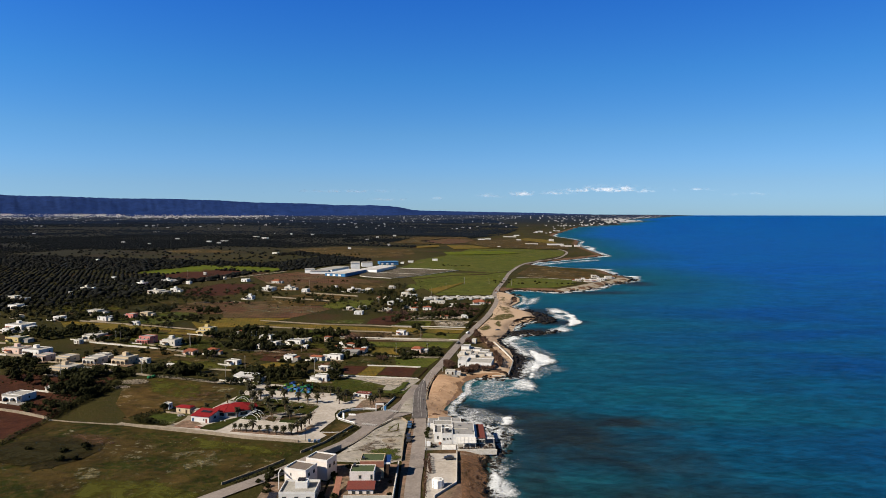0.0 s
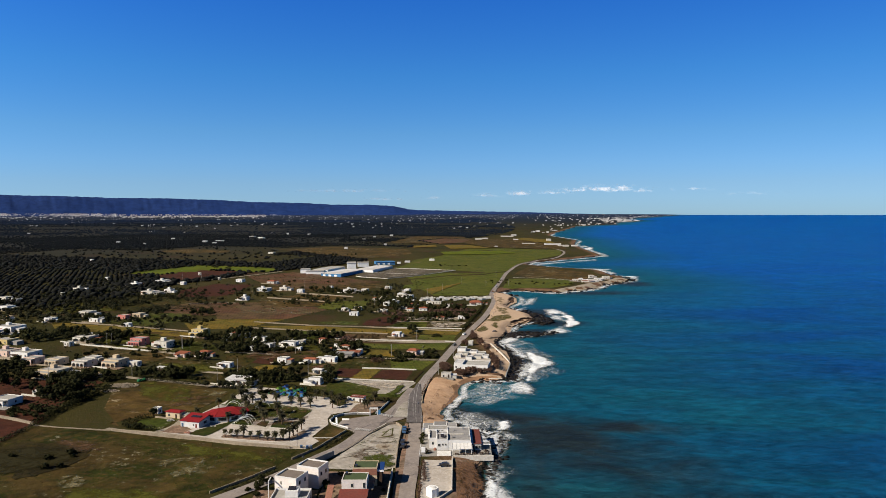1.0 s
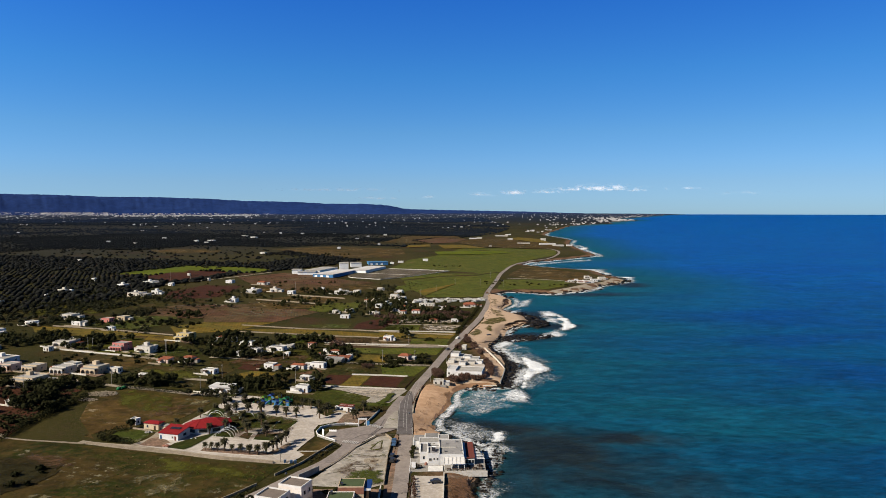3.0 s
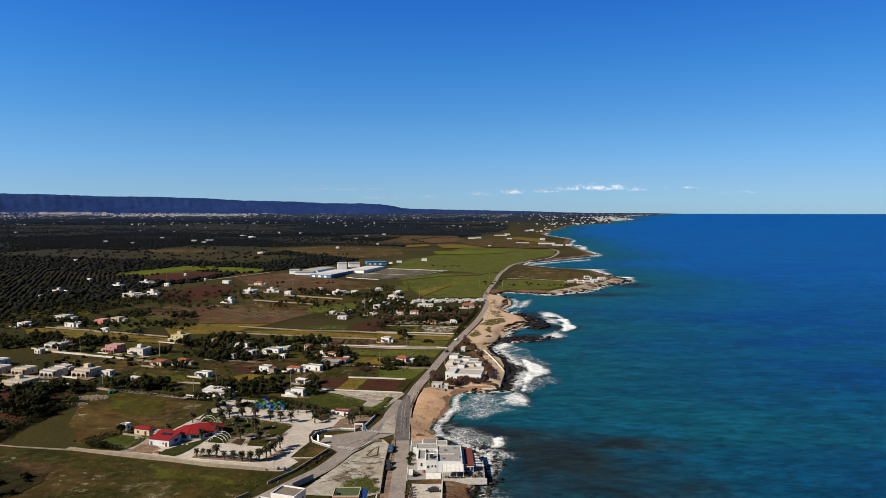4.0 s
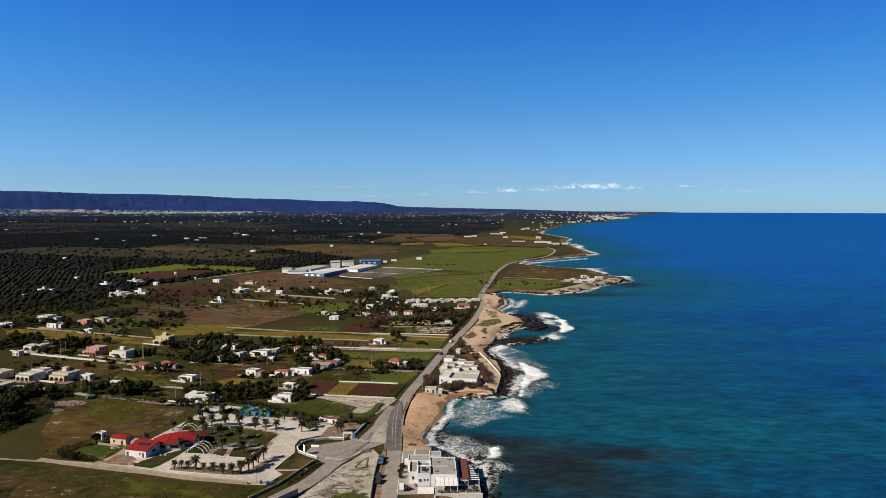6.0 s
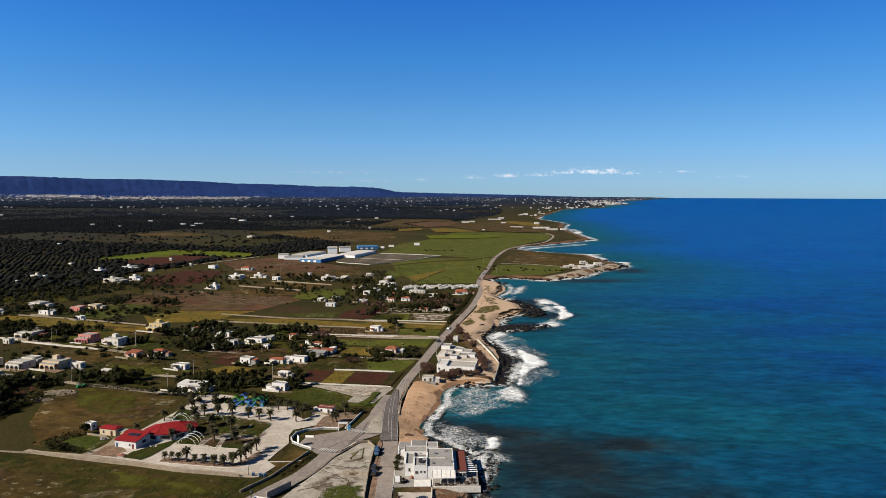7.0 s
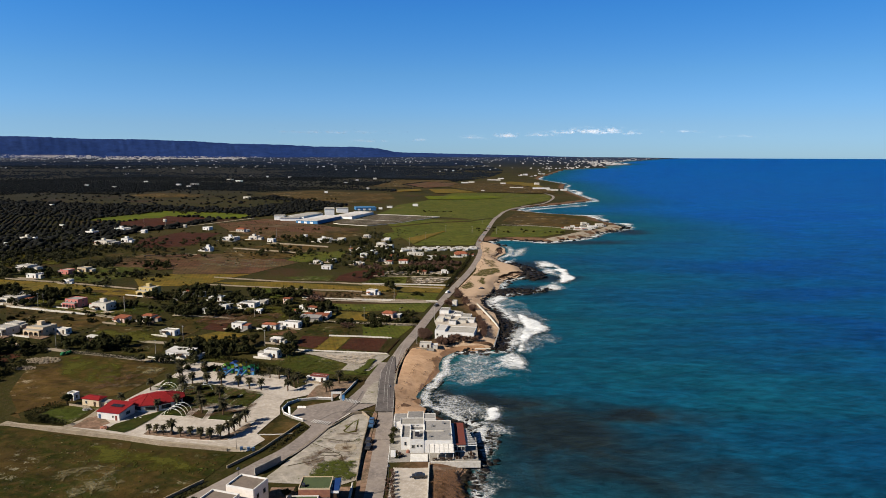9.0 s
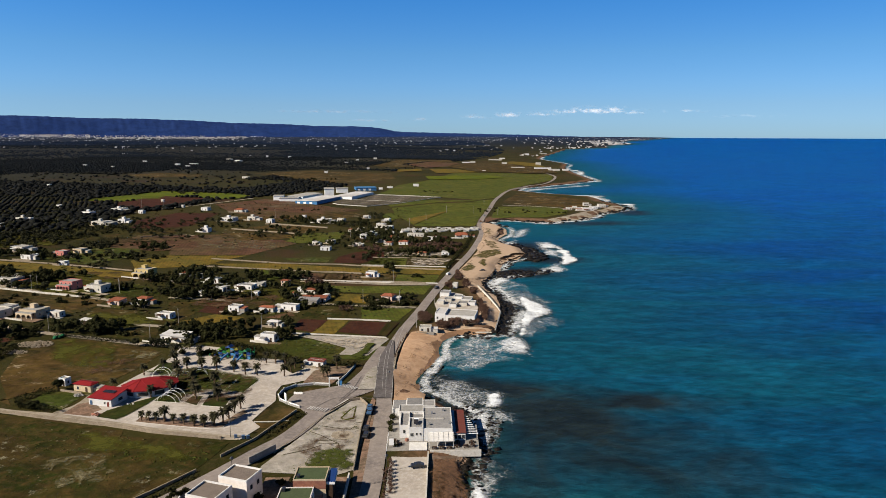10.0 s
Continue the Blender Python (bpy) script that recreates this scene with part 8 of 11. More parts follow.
house("small white farmhouse on the plain", -39.1, 849.2, 5.9, 4.7, 3.4, -18, "plaster", "flat", "roof_pale", annex=False)
house("small white farmhouse on the plain", -54.5, 723.8, 6.6, 5.3, 3.4, -18, "plaster", "flat", "roof_pale", annex=False)
house("small white farmhouse on the plain", -34.0, 786.6, 7.2, 5.8, 3.4, -18, "plaster", "flat", "roof_pale", annex=False)
house("farmhouse with a red roof", -218.4, 905.0, 10.8, 8.6, 3.0, -18, "white_wall", "hip", "roof_tile")
house("white house on the rocky headland", 212.6, 964.3, 14.2, 11.4, 3.2, 0, "plaster", "flat", "roof_pale")
house("white house on the rocky headland", 240.0, 1001.3, 9.9, 7.9, 4.0, 0, "white_wall", "flat", "roof_pale")
house("white house on the rocky headland", 202.1, 967.0, 7.1, 5.7, 2.8, 0, "plaster", "flat", "roof_pale")
house("white house on the rocky headland", 224.5, 981.5, 9.7, 7.7, 3.2, 0, "plaster", "flat", "roof_pale")
house("white house on the rocky headland", 189.9, 972.4, 7.2, 5.7, 2.7, 0, "white_wall", "flat", "roof_pale")
house("white house on the rocky headland", 200.8, 988.2, 5.4, 4.3, 2.7, 0, "plaster", "flat", "roof_pale")
house("white house on the rocky headland", 223.9, 1024.1, 7.6, 6.1, 3.6, 0, "white_wall", "flat", "roof_pale")
house("white building near the far shore", 326.7, 2009.5, 46.0, 14.0, 4.8, 0, "plaster", "flat", "roof_pale", openings=False)
house("white building near the far shore", 345.4, 1938.2, 29.6, 14.0, 4.0, 0, "white_wall", "flat", "roof_pale", openings=False)
house("white building near the far shore", 359.1, 2292.3, 15.2, 12.2, 7.2, 0, "white_wall", "flat", "roof_pale", openings=False)
house("white building near the far shore", 263.2, 2057.1, 36.6, 14.0, 3.2, 0, "white_wall", "flat", "roof_pale", openings=False)
house("white building near the far shore", 378.4, 1949.2, 14.9, 11.9, 3.2, 0, "plaster", "flat", "roof_pale", openings=False)
house("white building near the far shore", 127.4, 2295.2, 23.4, 14.0, 3.2, 0, "plaster", "flat", "roof_pale", openings=False)
house("white building near the far shore", 151.9, 2338.9, 17.9, 14.0, 4.0, 0, "white_wall", "flat", "roof_pale", openings=False)
house("white building near the far shore", 250.3, 2591.9, 46.4, 14.0, 4.0, 0, "white_wall", "flat", "roof_pale", openings=False)
house("white building near the far shore", 251.3, 2301.3, 15.3, 12.2, 4.0, 0, "plaster", "flat", "roof_pale", openings=False)
house("white building near the far shore", 149.3, 1845.6, 7.5, 6.0, 2.7, 0, "plaster", "flat", "roof_pale", openings=False)
house("white building near the far shore", -15.9, 1350.2, 10.1, 8.1, 4.0, 0, "plaster", "flat", "roof_pale", openings=False)
house("white building near the far shore", -60.9, 1298.1, 9.7, 7.8, 2.8, 0, "plaster", "flat", "roof_pale", openings=False)
house("white building near the far shore", -74.5, 1260.7, 6.3, 5.0, 2.8, 0, "plaster", "flat", "roof_pale", openings=False)
house("white building near the far shore", 291.1, 2742.8, 21.1, 14.0, 4.8, 0, "plaster", "flat", "roof_pale", openings=False)
house("white house near the caravan row", -43.5, 803.5, 9.7, 7.7, 2.9, -8, "white_wall", "flat", "roof_pale")
house("white house near the caravan row", -40.3, 847.2, 6.2, 4.9, 2.9, -8, "plaster", "flat", "roof_pale")
house("white house near the caravan row", -48.9, 739.2, 10.6, 8.5, 2.9, -8, "plaster", "flat", "roof_pale")
house("white house near the caravan row", -65.7, 877.6, 6.4, 5.1, 2.9, -8, "white_wall", "flat", "roof_pale")
house("white house near the caravan row", -36.9, 754.5, 9.0, 7.2, 2.9, -8, "white_wall", "flat", "roof_pale")
house("cottage with an orange roof near the road", 38.0, 732.5, 12.3, 9.8, 2.7, -6, "white_wall", "hip", "roof_tile")
house("white caravan in a long row", -20.3, 763.7, 3.0, 3.6, 0.9, -16, "plaster", "flat", "roof_pale", openings=False)
house("white caravan in a long row", -19.6, 776.1, 3.0, 5.1, 1.3, -5, "awning", "flat", "far_white", openings=False)
house("white caravan in a long row", -19.0, 767.1, 3.0, 6.6, 1.7, 6, "white_wall", "flat", "roof_grey", openings=False)
house("white caravan in a long row", -18.0, 777.2, 3.0, 3.6, 1.1, -12, "plaster", "flat", "roof_pale", openings=False)
house("white caravan in a long row", -16.6, 768.1, 3.0, 5.1, 1.5, -1, "awning", "flat", "far_white", openings=False)
house("white caravan in a long row", -16.8, 780.4, 3.0, 6.6, 0.9, 10, "white_wall", "flat", "roof_grey", openings=False)
house("white caravan in a long row", -14.8, 769.2, 3.0, 3.6, 1.3, -8, "plaster", "flat", "roof_pale", openings=False)
house("white caravan in a long row", -14.1, 781.6, 3.0, 5.1, 1.7, 3, "awning", "flat", "far_white", openings=False)
house("white caravan in a long row", -12.1, 772.4, 3.0, 6.6, 1.1, -15, "white_wall", "flat", "roof_grey", openings=False)
house("white caravan in a long row", -12.4, 782.7, 3.0, 3.6, 1.5, -4, "white_wall", "flat", "roof_pale", openings=False)
house("white caravan in a long row", -11.1, 773.5, 3.0, 5.1, 0.9, 7, "awning", "flat", "far_white", openings=False)
house("white caravan in a long row", -9.7, 786.0, 3.0, 6.6, 1.3, -11, "white_wall", "flat", "roof_grey", openings=False)
house("white caravan in a long row", -9.3, 774.6, 3.0, 3.6, 1.7, 0, "plaster", "flat", "roof_pale", openings=False)
house("white caravan in a long row", -8.2, 765.5, 3.0, 5.1, 1.1, 11, "awning", "flat", "far_white", openings=False)
house("white caravan in a long row", -6.8, 777.9, 3.0, 6.6, 1.5, -7, "white_wall", "flat", "roof_grey", openings=False)
house("white caravan in a long row", -6.3, 766.6, 3.0, 3.6, 0.9, 4, "plaster", "flat", "roof_pale", openings=False)
house("white caravan in a long row", -4.4, 778.9, 3.0, 5.1, 1.3, -14, "awning", "flat", "far_white", openings=False)
house("white caravan in a long row", -3.9, 769.9, 3.0, 6.6, 1.7, -3, "white_wall", "flat", "roof_grey", openings=False)
house("white caravan in a long row", -3.8, 780.0, 3.0, 3.6, 1.1, 8, "plaster", "flat", "roof_pale", openings=False)
house("white caravan in a long row", -1.5, 770.9, 3.0, 5.1, 1.5, -10, "awning", "flat", "far_white", openings=False)
house("white caravan in a long row", -1.3, 783.4, 3.0, 6.6, 0.9, 1, "white_wall", "flat", "roof_grey", openings=False)
house("white caravan in a long row", -0.8, 771.9, 3.0, 3.6, 1.3, 12, "plaster", "flat", "roof_pale", openings=False)
house("white caravan in a long row", 1.3, 784.5, 3.0, 5.1, 1.7, -6, "awning", "flat", "far_white", openings=False)
house("white caravan in a long row", 1.5, 775.3, 3.0, 6.6, 1.1, 5, "white_wall", "flat", "roof_grey", openings=False)
house("white caravan in a long row", 2.9, 785.6, 3.0, 3.6, 1.5, -13, "plaster", "flat", "roof_pale", openings=False)
house("white caravan in a long row", 4.1, 776.3, 3.0, 5.1, 0.9, -2, "awning", "flat", "far_white", openings=False)
house("white caravan in a long row", 4.3, 767.3, 3.0, 6.6, 1.3, 9, "white_wall", "flat", "roof_grey", openings=False)
house("white caravan in a long row", 5.8, 777.4, 3.0, 3.6, 1.7, -9, "plaster", "flat", "roof_pale", openings=False)
house("white caravan in a long row", 6.9, 768.3, 3.0, 5.1, 1.1, 2, "awning", "flat", "far_white", openings=False)
house("white caravan in a long row", 8.7, 780.6, 3.0, 6.6, 1.5, -16, "white_wall", "flat", "roof_grey", openings=False)
house("white caravan in a long row", 8.7, 769.3, 3.0, 3.6, 0.9, -5, "plaster", "flat", "roof_pale", openings=False)
house("white caravan in a long row", 9.7, 781.8, 3.0, 5.1, 1.3, 6, "awning", "flat", "far_white", openings=False)
house("white caravan in a long row", 11.4, 772.5, 3.0, 6.6, 1.7, -12, "white_wall", "flat", "roof_grey", openings=False)
house("white caravan in a long row", 11.6, 782.9, 3.0, 3.6, 1.1, -1, "plaster", "flat", "roof_pale", openings=False)
house("white caravan in a long row", 12.5, 773.7, 3.0, 5.1, 1.5, 10, "awning", "flat", "far_white", openings=False)
house("white caravan in a long row", 14.3, 786.3, 3.0, 6.6, 0.9, -8, "white_wall", "flat", "roof_grey", openings=False)
house("white caravan in a long row", 14.4, 774.7, 3.0, 3.6, 1.3, 3, "white_wall", "flat", "roof_pale", openings=False)
house("white caravan in a long row", 16.8, 787.4, 3.0, 5.1, 1.7, -15, "awning", "flat", "far_white", openings=False)
house("white caravan in a long row", 16.9, 778.1, 3.0, 6.6, 1.1, -4, "white_wall", "flat", "roof_grey", openings=False)
house("white caravan in a long row", 17.1, 766.7, 3.0, 3.6, 1.5, 7, "white_wall", "flat", "roof_pale", openings=False)
house("white caravan in a long row", 19.5, 779.1, 3.0, 5.1, 0.9, -11, "awning", "flat", "far_white", openings=False)
house("white caravan in a long row", 19.5, 770.0, 3.0, 6.6, 1.3, 0, "white_wall", "flat", "roof_grey", openings=False)
house("white caravan in a long row", 20.2, 780.2, 3.0, 3.6, 1.7, 11, "plaster", "flat", "roof_pale", openings=False)
house("white caravan in a long row", 22.1, 771.0, 3.0, 5.1, 1.1, -7, "awning", "flat", "far_white", openings=False)
house("white caravan in a long row", 22.6, 783.6, 3.0, 6.6, 1.5, 4, "white_wall", "flat", "roof_grey", openings=False)
house("white caravan in a long row", 23.7, 772.0, 3.0, 3.6, 0.9, -14, "plaster", "flat", "roof_pale", openings=False)
house("white caravan in a long row", 25.2, 784.7, 3.0, 5.1, 1.3, -3, "awning", "flat", "far_white", openings=False)
house("white caravan in a long row", 25.1, 775.4, 3.0, 6.6, 1.7, 8, "white_wall", "flat", "roof_grey", openings=False)
house("white caravan in a long row", 27.0, 785.8, 3.0, 3.6, 1.1, -10, "white_wall", "flat", "roof_pale", openings=False)
house("white caravan in a long row", 27.9, 776.5, 3.0, 5.1, 1.5, 1, "awning", "flat", "far_white", openings=False)
house("white caravan in a long row", 28.3, 789.1, 3.0, 6.6, 0.9, 12, "white_wall", "flat", "roof_grey", openings=False)
house("white caravan in a long row", 29.7, 777.6, 3.0, 3.6, 1.3, -6, "white_wall", "flat", "roof_pale", openings=False)
house("white caravan in a long row", 30.4, 768.4, 3.0, 5.1, 1.7, 5, "awning", "flat", "far_white", openings=False)
house("white caravan in a long row", 32.5, 780.8, 3.0, 6.6, 1.1, -13, "white_wall", "flat", "roof_grey", openings=False)
house("white caravan in a long row", 32.3, 769.5, 3.0, 3.6, 1.5, -2, "white_wall", "flat", "roof_pale", openings=False)
house("white caravan in a long row", 33.7, 782.0, 3.0, 5.1, 0.9, 9, "awning", "flat", "far_white", openings=False)
house("white caravan in a long row", 34.9, 772.8, 3.0, 6.6, 1.3, -9, "white_wall", "flat", "roof_grey", openings=False)
house("white caravan in a long row", 35.6, 783.1, 3.0, 3.6, 1.7, 2, "plaster", "flat", "roof_pale", openings=False)
house("white caravan in a long row", 37.4, 773.8, 3.0, 5.1, 1.1, -16, "awning", "flat", "far_white", openings=False)
house("white caravan in a long row", 38.3, 786.5, 3.0, 6.6, 1.5, -5, "white_wall", "flat", "roof_grey", openings=False)
house("white caravan in a long row", 38.1, 774.9, 3.0, 3.6, 0.9, 6, "plaster", "flat", "roof_pale", openings=False)
house("white caravan in a long row", 40.9, 787.6, 3.0, 5.1, 1.3, -12, "awning", "flat", "far_white", openings=False)
house("white caravan in a long row", 40.7, 778.2, 3.0, 6.6, 1.7, -1, "white_wall", "flat", "roof_grey", openings=False)
house("white caravan in a long row", 41.7, 788.7, 3.0, 3.6, 1.1, 10, "white_wall", "flat", "roof_pale", openings=False)
house("white caravan in a long row", 43.4, 779.3, 3.0, 5.1, 1.5, -8, "awning", "flat", "far_white", openings=False)
house("white caravan in a long row", 43.0, 770.2, 3.0, 6.6, 0.9, 3, "white_wall", "flat", "roof_grey", openings=False)
house("white caravan in a long row", 45.1, 780.3, 3.0, 3.6, 1.3, -15, "white_wall", "flat", "roof_pale", openings=False)
house("white caravan in a long row", 45.7, 771.2, 3.0, 5.1, 1.7, -4, "awning", "flat", "far_white", openings=False)
house("white caravan in a long row", 46.5, 783.8, 3.0, 6.6, 1.1, 7, "white_wall", "flat", "roof_grey", openings=False)
house("white caravan in a long row", 47.4, 772.3, 3.0, 3.6, 1.5, -11, "white_wall", "flat", "roof_pale", openings=False)
house("white caravan in a long row", 49.3, 784.9, 3.0, 5.1, 0.9, 0, "awning", "flat", "far_white", openings=False)
house("white caravan in a long row", 48.9, 775.5, 3.0, 6.6, 1.3, 11, "white_wall", "flat", "roof_grey", openings=False)
house("white caravan in a long row", 51.2, 786.0, 3.0, 3.6, 1.7, -7, "plaster", "flat", "roof_pale", openings=False)
house("white caravan in a long row", 51.6, 776.6, 3.0, 5.1, 1.1, 4, "awning", "flat", "far_white", openings=False)
house("white caravan in a long row", 54.2, 789.3, 3.0, 6.6, 1.5, -14, "white_wall", "flat", "roof_grey", openings=False)
house("white caravan in a long row", 53.6, 777.7, 3.0, 3.6, 0.9, -3, "plaster", "flat", "roof_pale", openings=False)
house("white caravan in a long row", 55.4, 790.5, 3.0, 5.1, 1.3, 8, "awning", "flat", "far_white", openings=False)
house("white caravan in a long row", 56.4, 781.0, 3.0, 6.6, 1.7, -10, "white_wall", "flat", "roof_grey", openings=False)
house("low white cottage among trees on the plain", -92.3, 676.3, 5.3, 4.2, 2.7, -18, "white_wall", "flat", "roof_grey")
house("low white cottage among trees on the plain", -80.5, 687.6, 6.4, 5.1, 2.7, -18, "white_wall", "flat", "roof_grey")
house("low white cottage among trees on the plain", -56.9, 677.2, 6.3, 5.0, 2.7, -18, "white_wall", "flat", "roof_grey")
house("low white cottage among trees on the plain", -61.6, 772.2, 5.4, 4.3, 2.7, -18, "white_wall", "flat", "roof_grey")
house("low white cottage among trees on the plain", -38.7, 702.4, 6.5, 5.2, 2.7, -18, "white_wall", "flat", "roof_grey")
house("low cottage with a worn red roof", -26.7, 717.6, 6.7, 5.3, 2.7, -18, "white_wall", "hip", "roof_tile")
house("low white cottage among trees on the plain", -49.9, 754.2, 6.0, 4.8, 2.7, -18, "white_wall", "flat", "roof_grey")
house("low cottage with a worn red roof", -70.9, 761.4, 4.3, 3.4, 2.7, -18, "white_wall", "hip", "roof_tile")
house("low cottage with a worn red roof", -28.5, 683.1, 5.7, 4.6, 2.7, -18, "white_wall", "hip", "roof_tile")
thicket("pine", 30, -126, 741, 37, 34, 0.50, 1.10, 101)
thicket("pine", 36, -64, 688, 39, 31, 0.50, 1.10, 102)
thicket("pine", 10, -155, 719, 9, 13, 0.50, 1.10, 103)
thicket("bush", 14, -198, 782, 52, 16, 0.50, 1.10, 104)
thicket("olive", 26, -241, 756, 50, 37, 0.50, 1.10, 105)
thicket("olive", 30, -284, 715, 42, 39, 0.50, 1.10, 106)
thicket("bush", 14, -247, 654, 32, 10, 0.50, 1.10, 107)
thicket("olive", 30, -340, 691, 41, 30, 0.50, 1.10, 108)
thicket("pine", 20, -113, 816, 33, 13, 0.50, 1.10, 109)
thicket("pine", 16, -50, 813, 22, 22, 0.50, 1.10, 110)
thicket("olive", 20, -347, 799, 40, 29, 0.50, 1.10, 111)
thicket("bush", 10, -257, 886, 74, 12, 0.50, 1.10, 112)
thicket("bush", 8, -162, 931, 63, 13, 0.50, 1.10, 113)
thicket("bush", 16, 28, 1232, 46, 16, 0.50, 1.10, 114)
thicket("bush", 12, 84, 965, 18, 28, 0.50, 1.10, 115)
thicket("bush", 14, 139, 938, 40, 26, 0.50, 1.10, 116)
thicket("bush", 30, 7, 775, 46, 10, 0.50, 1.10, 117)
tufts("low green weeds on the rough meadow", 3200, 0.33, "lawn", [(-149, 228), (-187, 287), (-178, 313), (-96, 295), (-58, 285), (-80, 245), (-88, 232), (-116, 203), (-149, 201)], 61)
tufts("pale dry weeds on the rough meadow", 1500, 0.3, "dry_grass", [(-149, 228), (-187, 287), (-178, 313), (-96, 295), (-58, 285), (-80, 245), (-88, 232), (-116, 203), (-149, 201)], 62)
tufts("low weeds on the grass field", 1500, 0.3, "lawn", [(-174, 371), (-169, 394), (-123, 385), (-118, 356), (-131, 337), (-158, 331), (-165, 343)], 63)
tufts("scattered scrub over the farmland", 6000, 0.8, "leaf_dark", [(-428, 611), (-206, 640), (-57, 566), (25, 610), (-2, 460), (-31, 432), (-81, 433), (-168, 431), (-188, 391), (-194, 327), (-238, 323)], 64)
tufts("scattered scrub over the farther plain", 5000, 1.1, "leaf_dark", [(-552, 891), (-268, 1029), (-37, 982), (52, 828), (44, 700), (-35, 666), (-220, 640), (-372, 622)], 65)
tufts("weeds breaking through the concrete lot", 1500, 0.28, "grass", [(-40, 265), (-33, 273), (-29, 280), (-16, 283), (-16, 266), (-27, 266)], 66)
tufts("weeds along the lot wall", 160, 0.3, "leaf_olive", [(-20, 295), (-17, 312), (-16, 307), (-17, 281), (-18, 279)], 67)
tufts("tall weeds along the roadside wall", 500, 0.45, "leaf_olive", [(-71, 252), (-62, 268), (-61, 266), (-66, 256), (-68, 250)], 68)
tufts("green weeds on the rough meadow", 2500, 0.4, "grass", [(-142, 305), (-121, 301), (-88, 290), (-58, 283), (-62, 270), (-90, 274), (-129, 283)], 69)
tufts("dry seaweed scattered on the beach", 420, 0.16, "wood", [(-6, 328), (-6, 349), (-4, 362), (2, 378), (9, 398), (15, 409), (14, 405), (5, 377), (1, 365), (-2, 352), (-1, 336)], 71)
tufts("dry seaweed scattered below the roadside wall", 200, 0.2, "wood", [(-6, 327), (-7, 358), (-6, 379), (-5, 379), (-6, 355), (-5, 327)], 72)
tufts("low dark scrub on the meadow", 3000, 0.45, "leaf_dark", [(-184, 271), (-180, 291), (-162, 294), (-140, 286), (-142, 273), (-143, 256), (-152, 250), (-161, 261), (-174, 256)], 73)
tufts("dark scrub on the soil plot", 1500, 0.8, "leaf_dark", [(-196, 340), (-202, 367), (-197, 395), (-190, 429), (-182, 401), (-182, 369), (-182, 335), (-184, 327)], 74)
tufts("dark weeds on the soil plots", 900, 0.6, "leaf_dark", [(-253, 362), (-231, 370), (-203, 406), (-183, 322), (-204, 330), (-236, 337)], 75)
tufts("dark maquis at the edge of the groves", 2600, 1.3, "leaf_dark", [(-472, 815), (-379, 818), (-316, 771), (-305, 672), (-358, 634)], 76)
plants("pine", 26, -154, 411, 8, 10, 0.60, 1.15, 118)
plants("pine", 8, -176, 412, 9, 7, 0.60, 1.15, 119)
plants("bush", 8, -185, 402, 5, 8, 0.60, 1.15, 120)
plants("olive", 10, -115, 387, 18, 2, 0.60, 1.15, 121)
plants("pine", 14, -112, 408, 8, 8, 0.60, 1.15, 122)
plants("pine", 22, -106, 408, 14, 8, 0.60, 1.15, 123)
plants("pine", 16, -90, 422, 11, 11, 0.60, 1.15, 124)
plants("olive", 12, -121, 485, 17, 14, 0.60, 1.15, 125)
plants("pine", 14, -147, 518, 14, 18, 0.60, 1.15, 126)
plants("pine", 14, -112, 523, 15, 18, 0.60, 1.15, 127)
plants("pine", 8, -87, 538, 6, 16, 0.60, 1.15, 128)
plants("pine", 10, -78, 480, 7, 7, 0.60, 1.15, 129)
plants("bush", 8, -64, 461, 7, 9, 0.60, 1.15, 130)
plants("bare", 6, -96, 550, 4, 10, 0.70, 1.20, 131)
plants("bush", 8, -47, 465, 13, 3, 0.60, 1.15, 132)
plants("bare", 5, -40, 454, 4, 4, 0.70, 1.20, 133)
plants("pine", 4, -67, 420, 3, 4, 0.60, 1.15, 134)
plants("olive", 6, -57, 489, 7, 10, 0.60, 1.15, 135)
plants("bush", 10, -24, 470, 4, 8, 0.60, 1.15, 136)
plants("pine", 8, -64, 401, 5, 6, 0.60, 1.15, 137)
plants("pine", 8, -157, 451, 6, 6, 0.60, 1.15, 138)
plants("olive", 8, -157, 486, 7, 7, 0.60, 1.15, 139)
plants("pine", 14, -174, 527, 9, 15, 0.60, 1.15, 140)
plants("pine", 8, -149, 502, 7, 13, 0.60, 1.15, 141)
plants("pine", 10, -248, 493, 12, 4, 0.60, 1.15, 142)
plants("pine", 10, -240, 518, 10, 8, 0.60, 1.15, 143)
plants("olive", 8, -227, 492, 5, 6, 0.60, 1.15, 144)
plants("bush", 14, -136, 315, 1, 2, 0.60, 1.15, 145)
plants("pine", 2, -136, 332, 1, 1, 0.60, 1.15, 146)
thicket("pine", 32, -209, 393, 10, 9, 0.60, 1.15, 147)
thicket("pine", 40, -200, 369, 8, 16, 0.60, 1.15, 148)
thicket("pine", 28, -260, 417, 13, 15, 0.60, 1.15, 149)
thicket("pine", 48, -300, 513, 26, 19, 0.60, 1.15, 150)
thicket("pine", 24, -282, 535, 12, 12, 0.60, 1.15, 151)
thicket("pine", 28, -244, 515, 13, 9, 0.60, 1.15, 152)
thicket("bush", 16, -188, 400, 3, 9, 0.60, 1.15, 153)
thicket("olive", 40, -348, 670, 30, 33, 0.60, 1.15, 154)
thicket("olive", 44, -339, 589, 33, 25, 0.60, 1.15, 155)
thicket("olive", 32, -268, 643, 20, 24, 0.60, 1.15, 156)
thicket("olive", 28, -322, 674, 21, 26, 0.60, 1.15, 157)
thicket("pine", 16, -292, 595, 10, 10, 0.60, 1.15, 158)
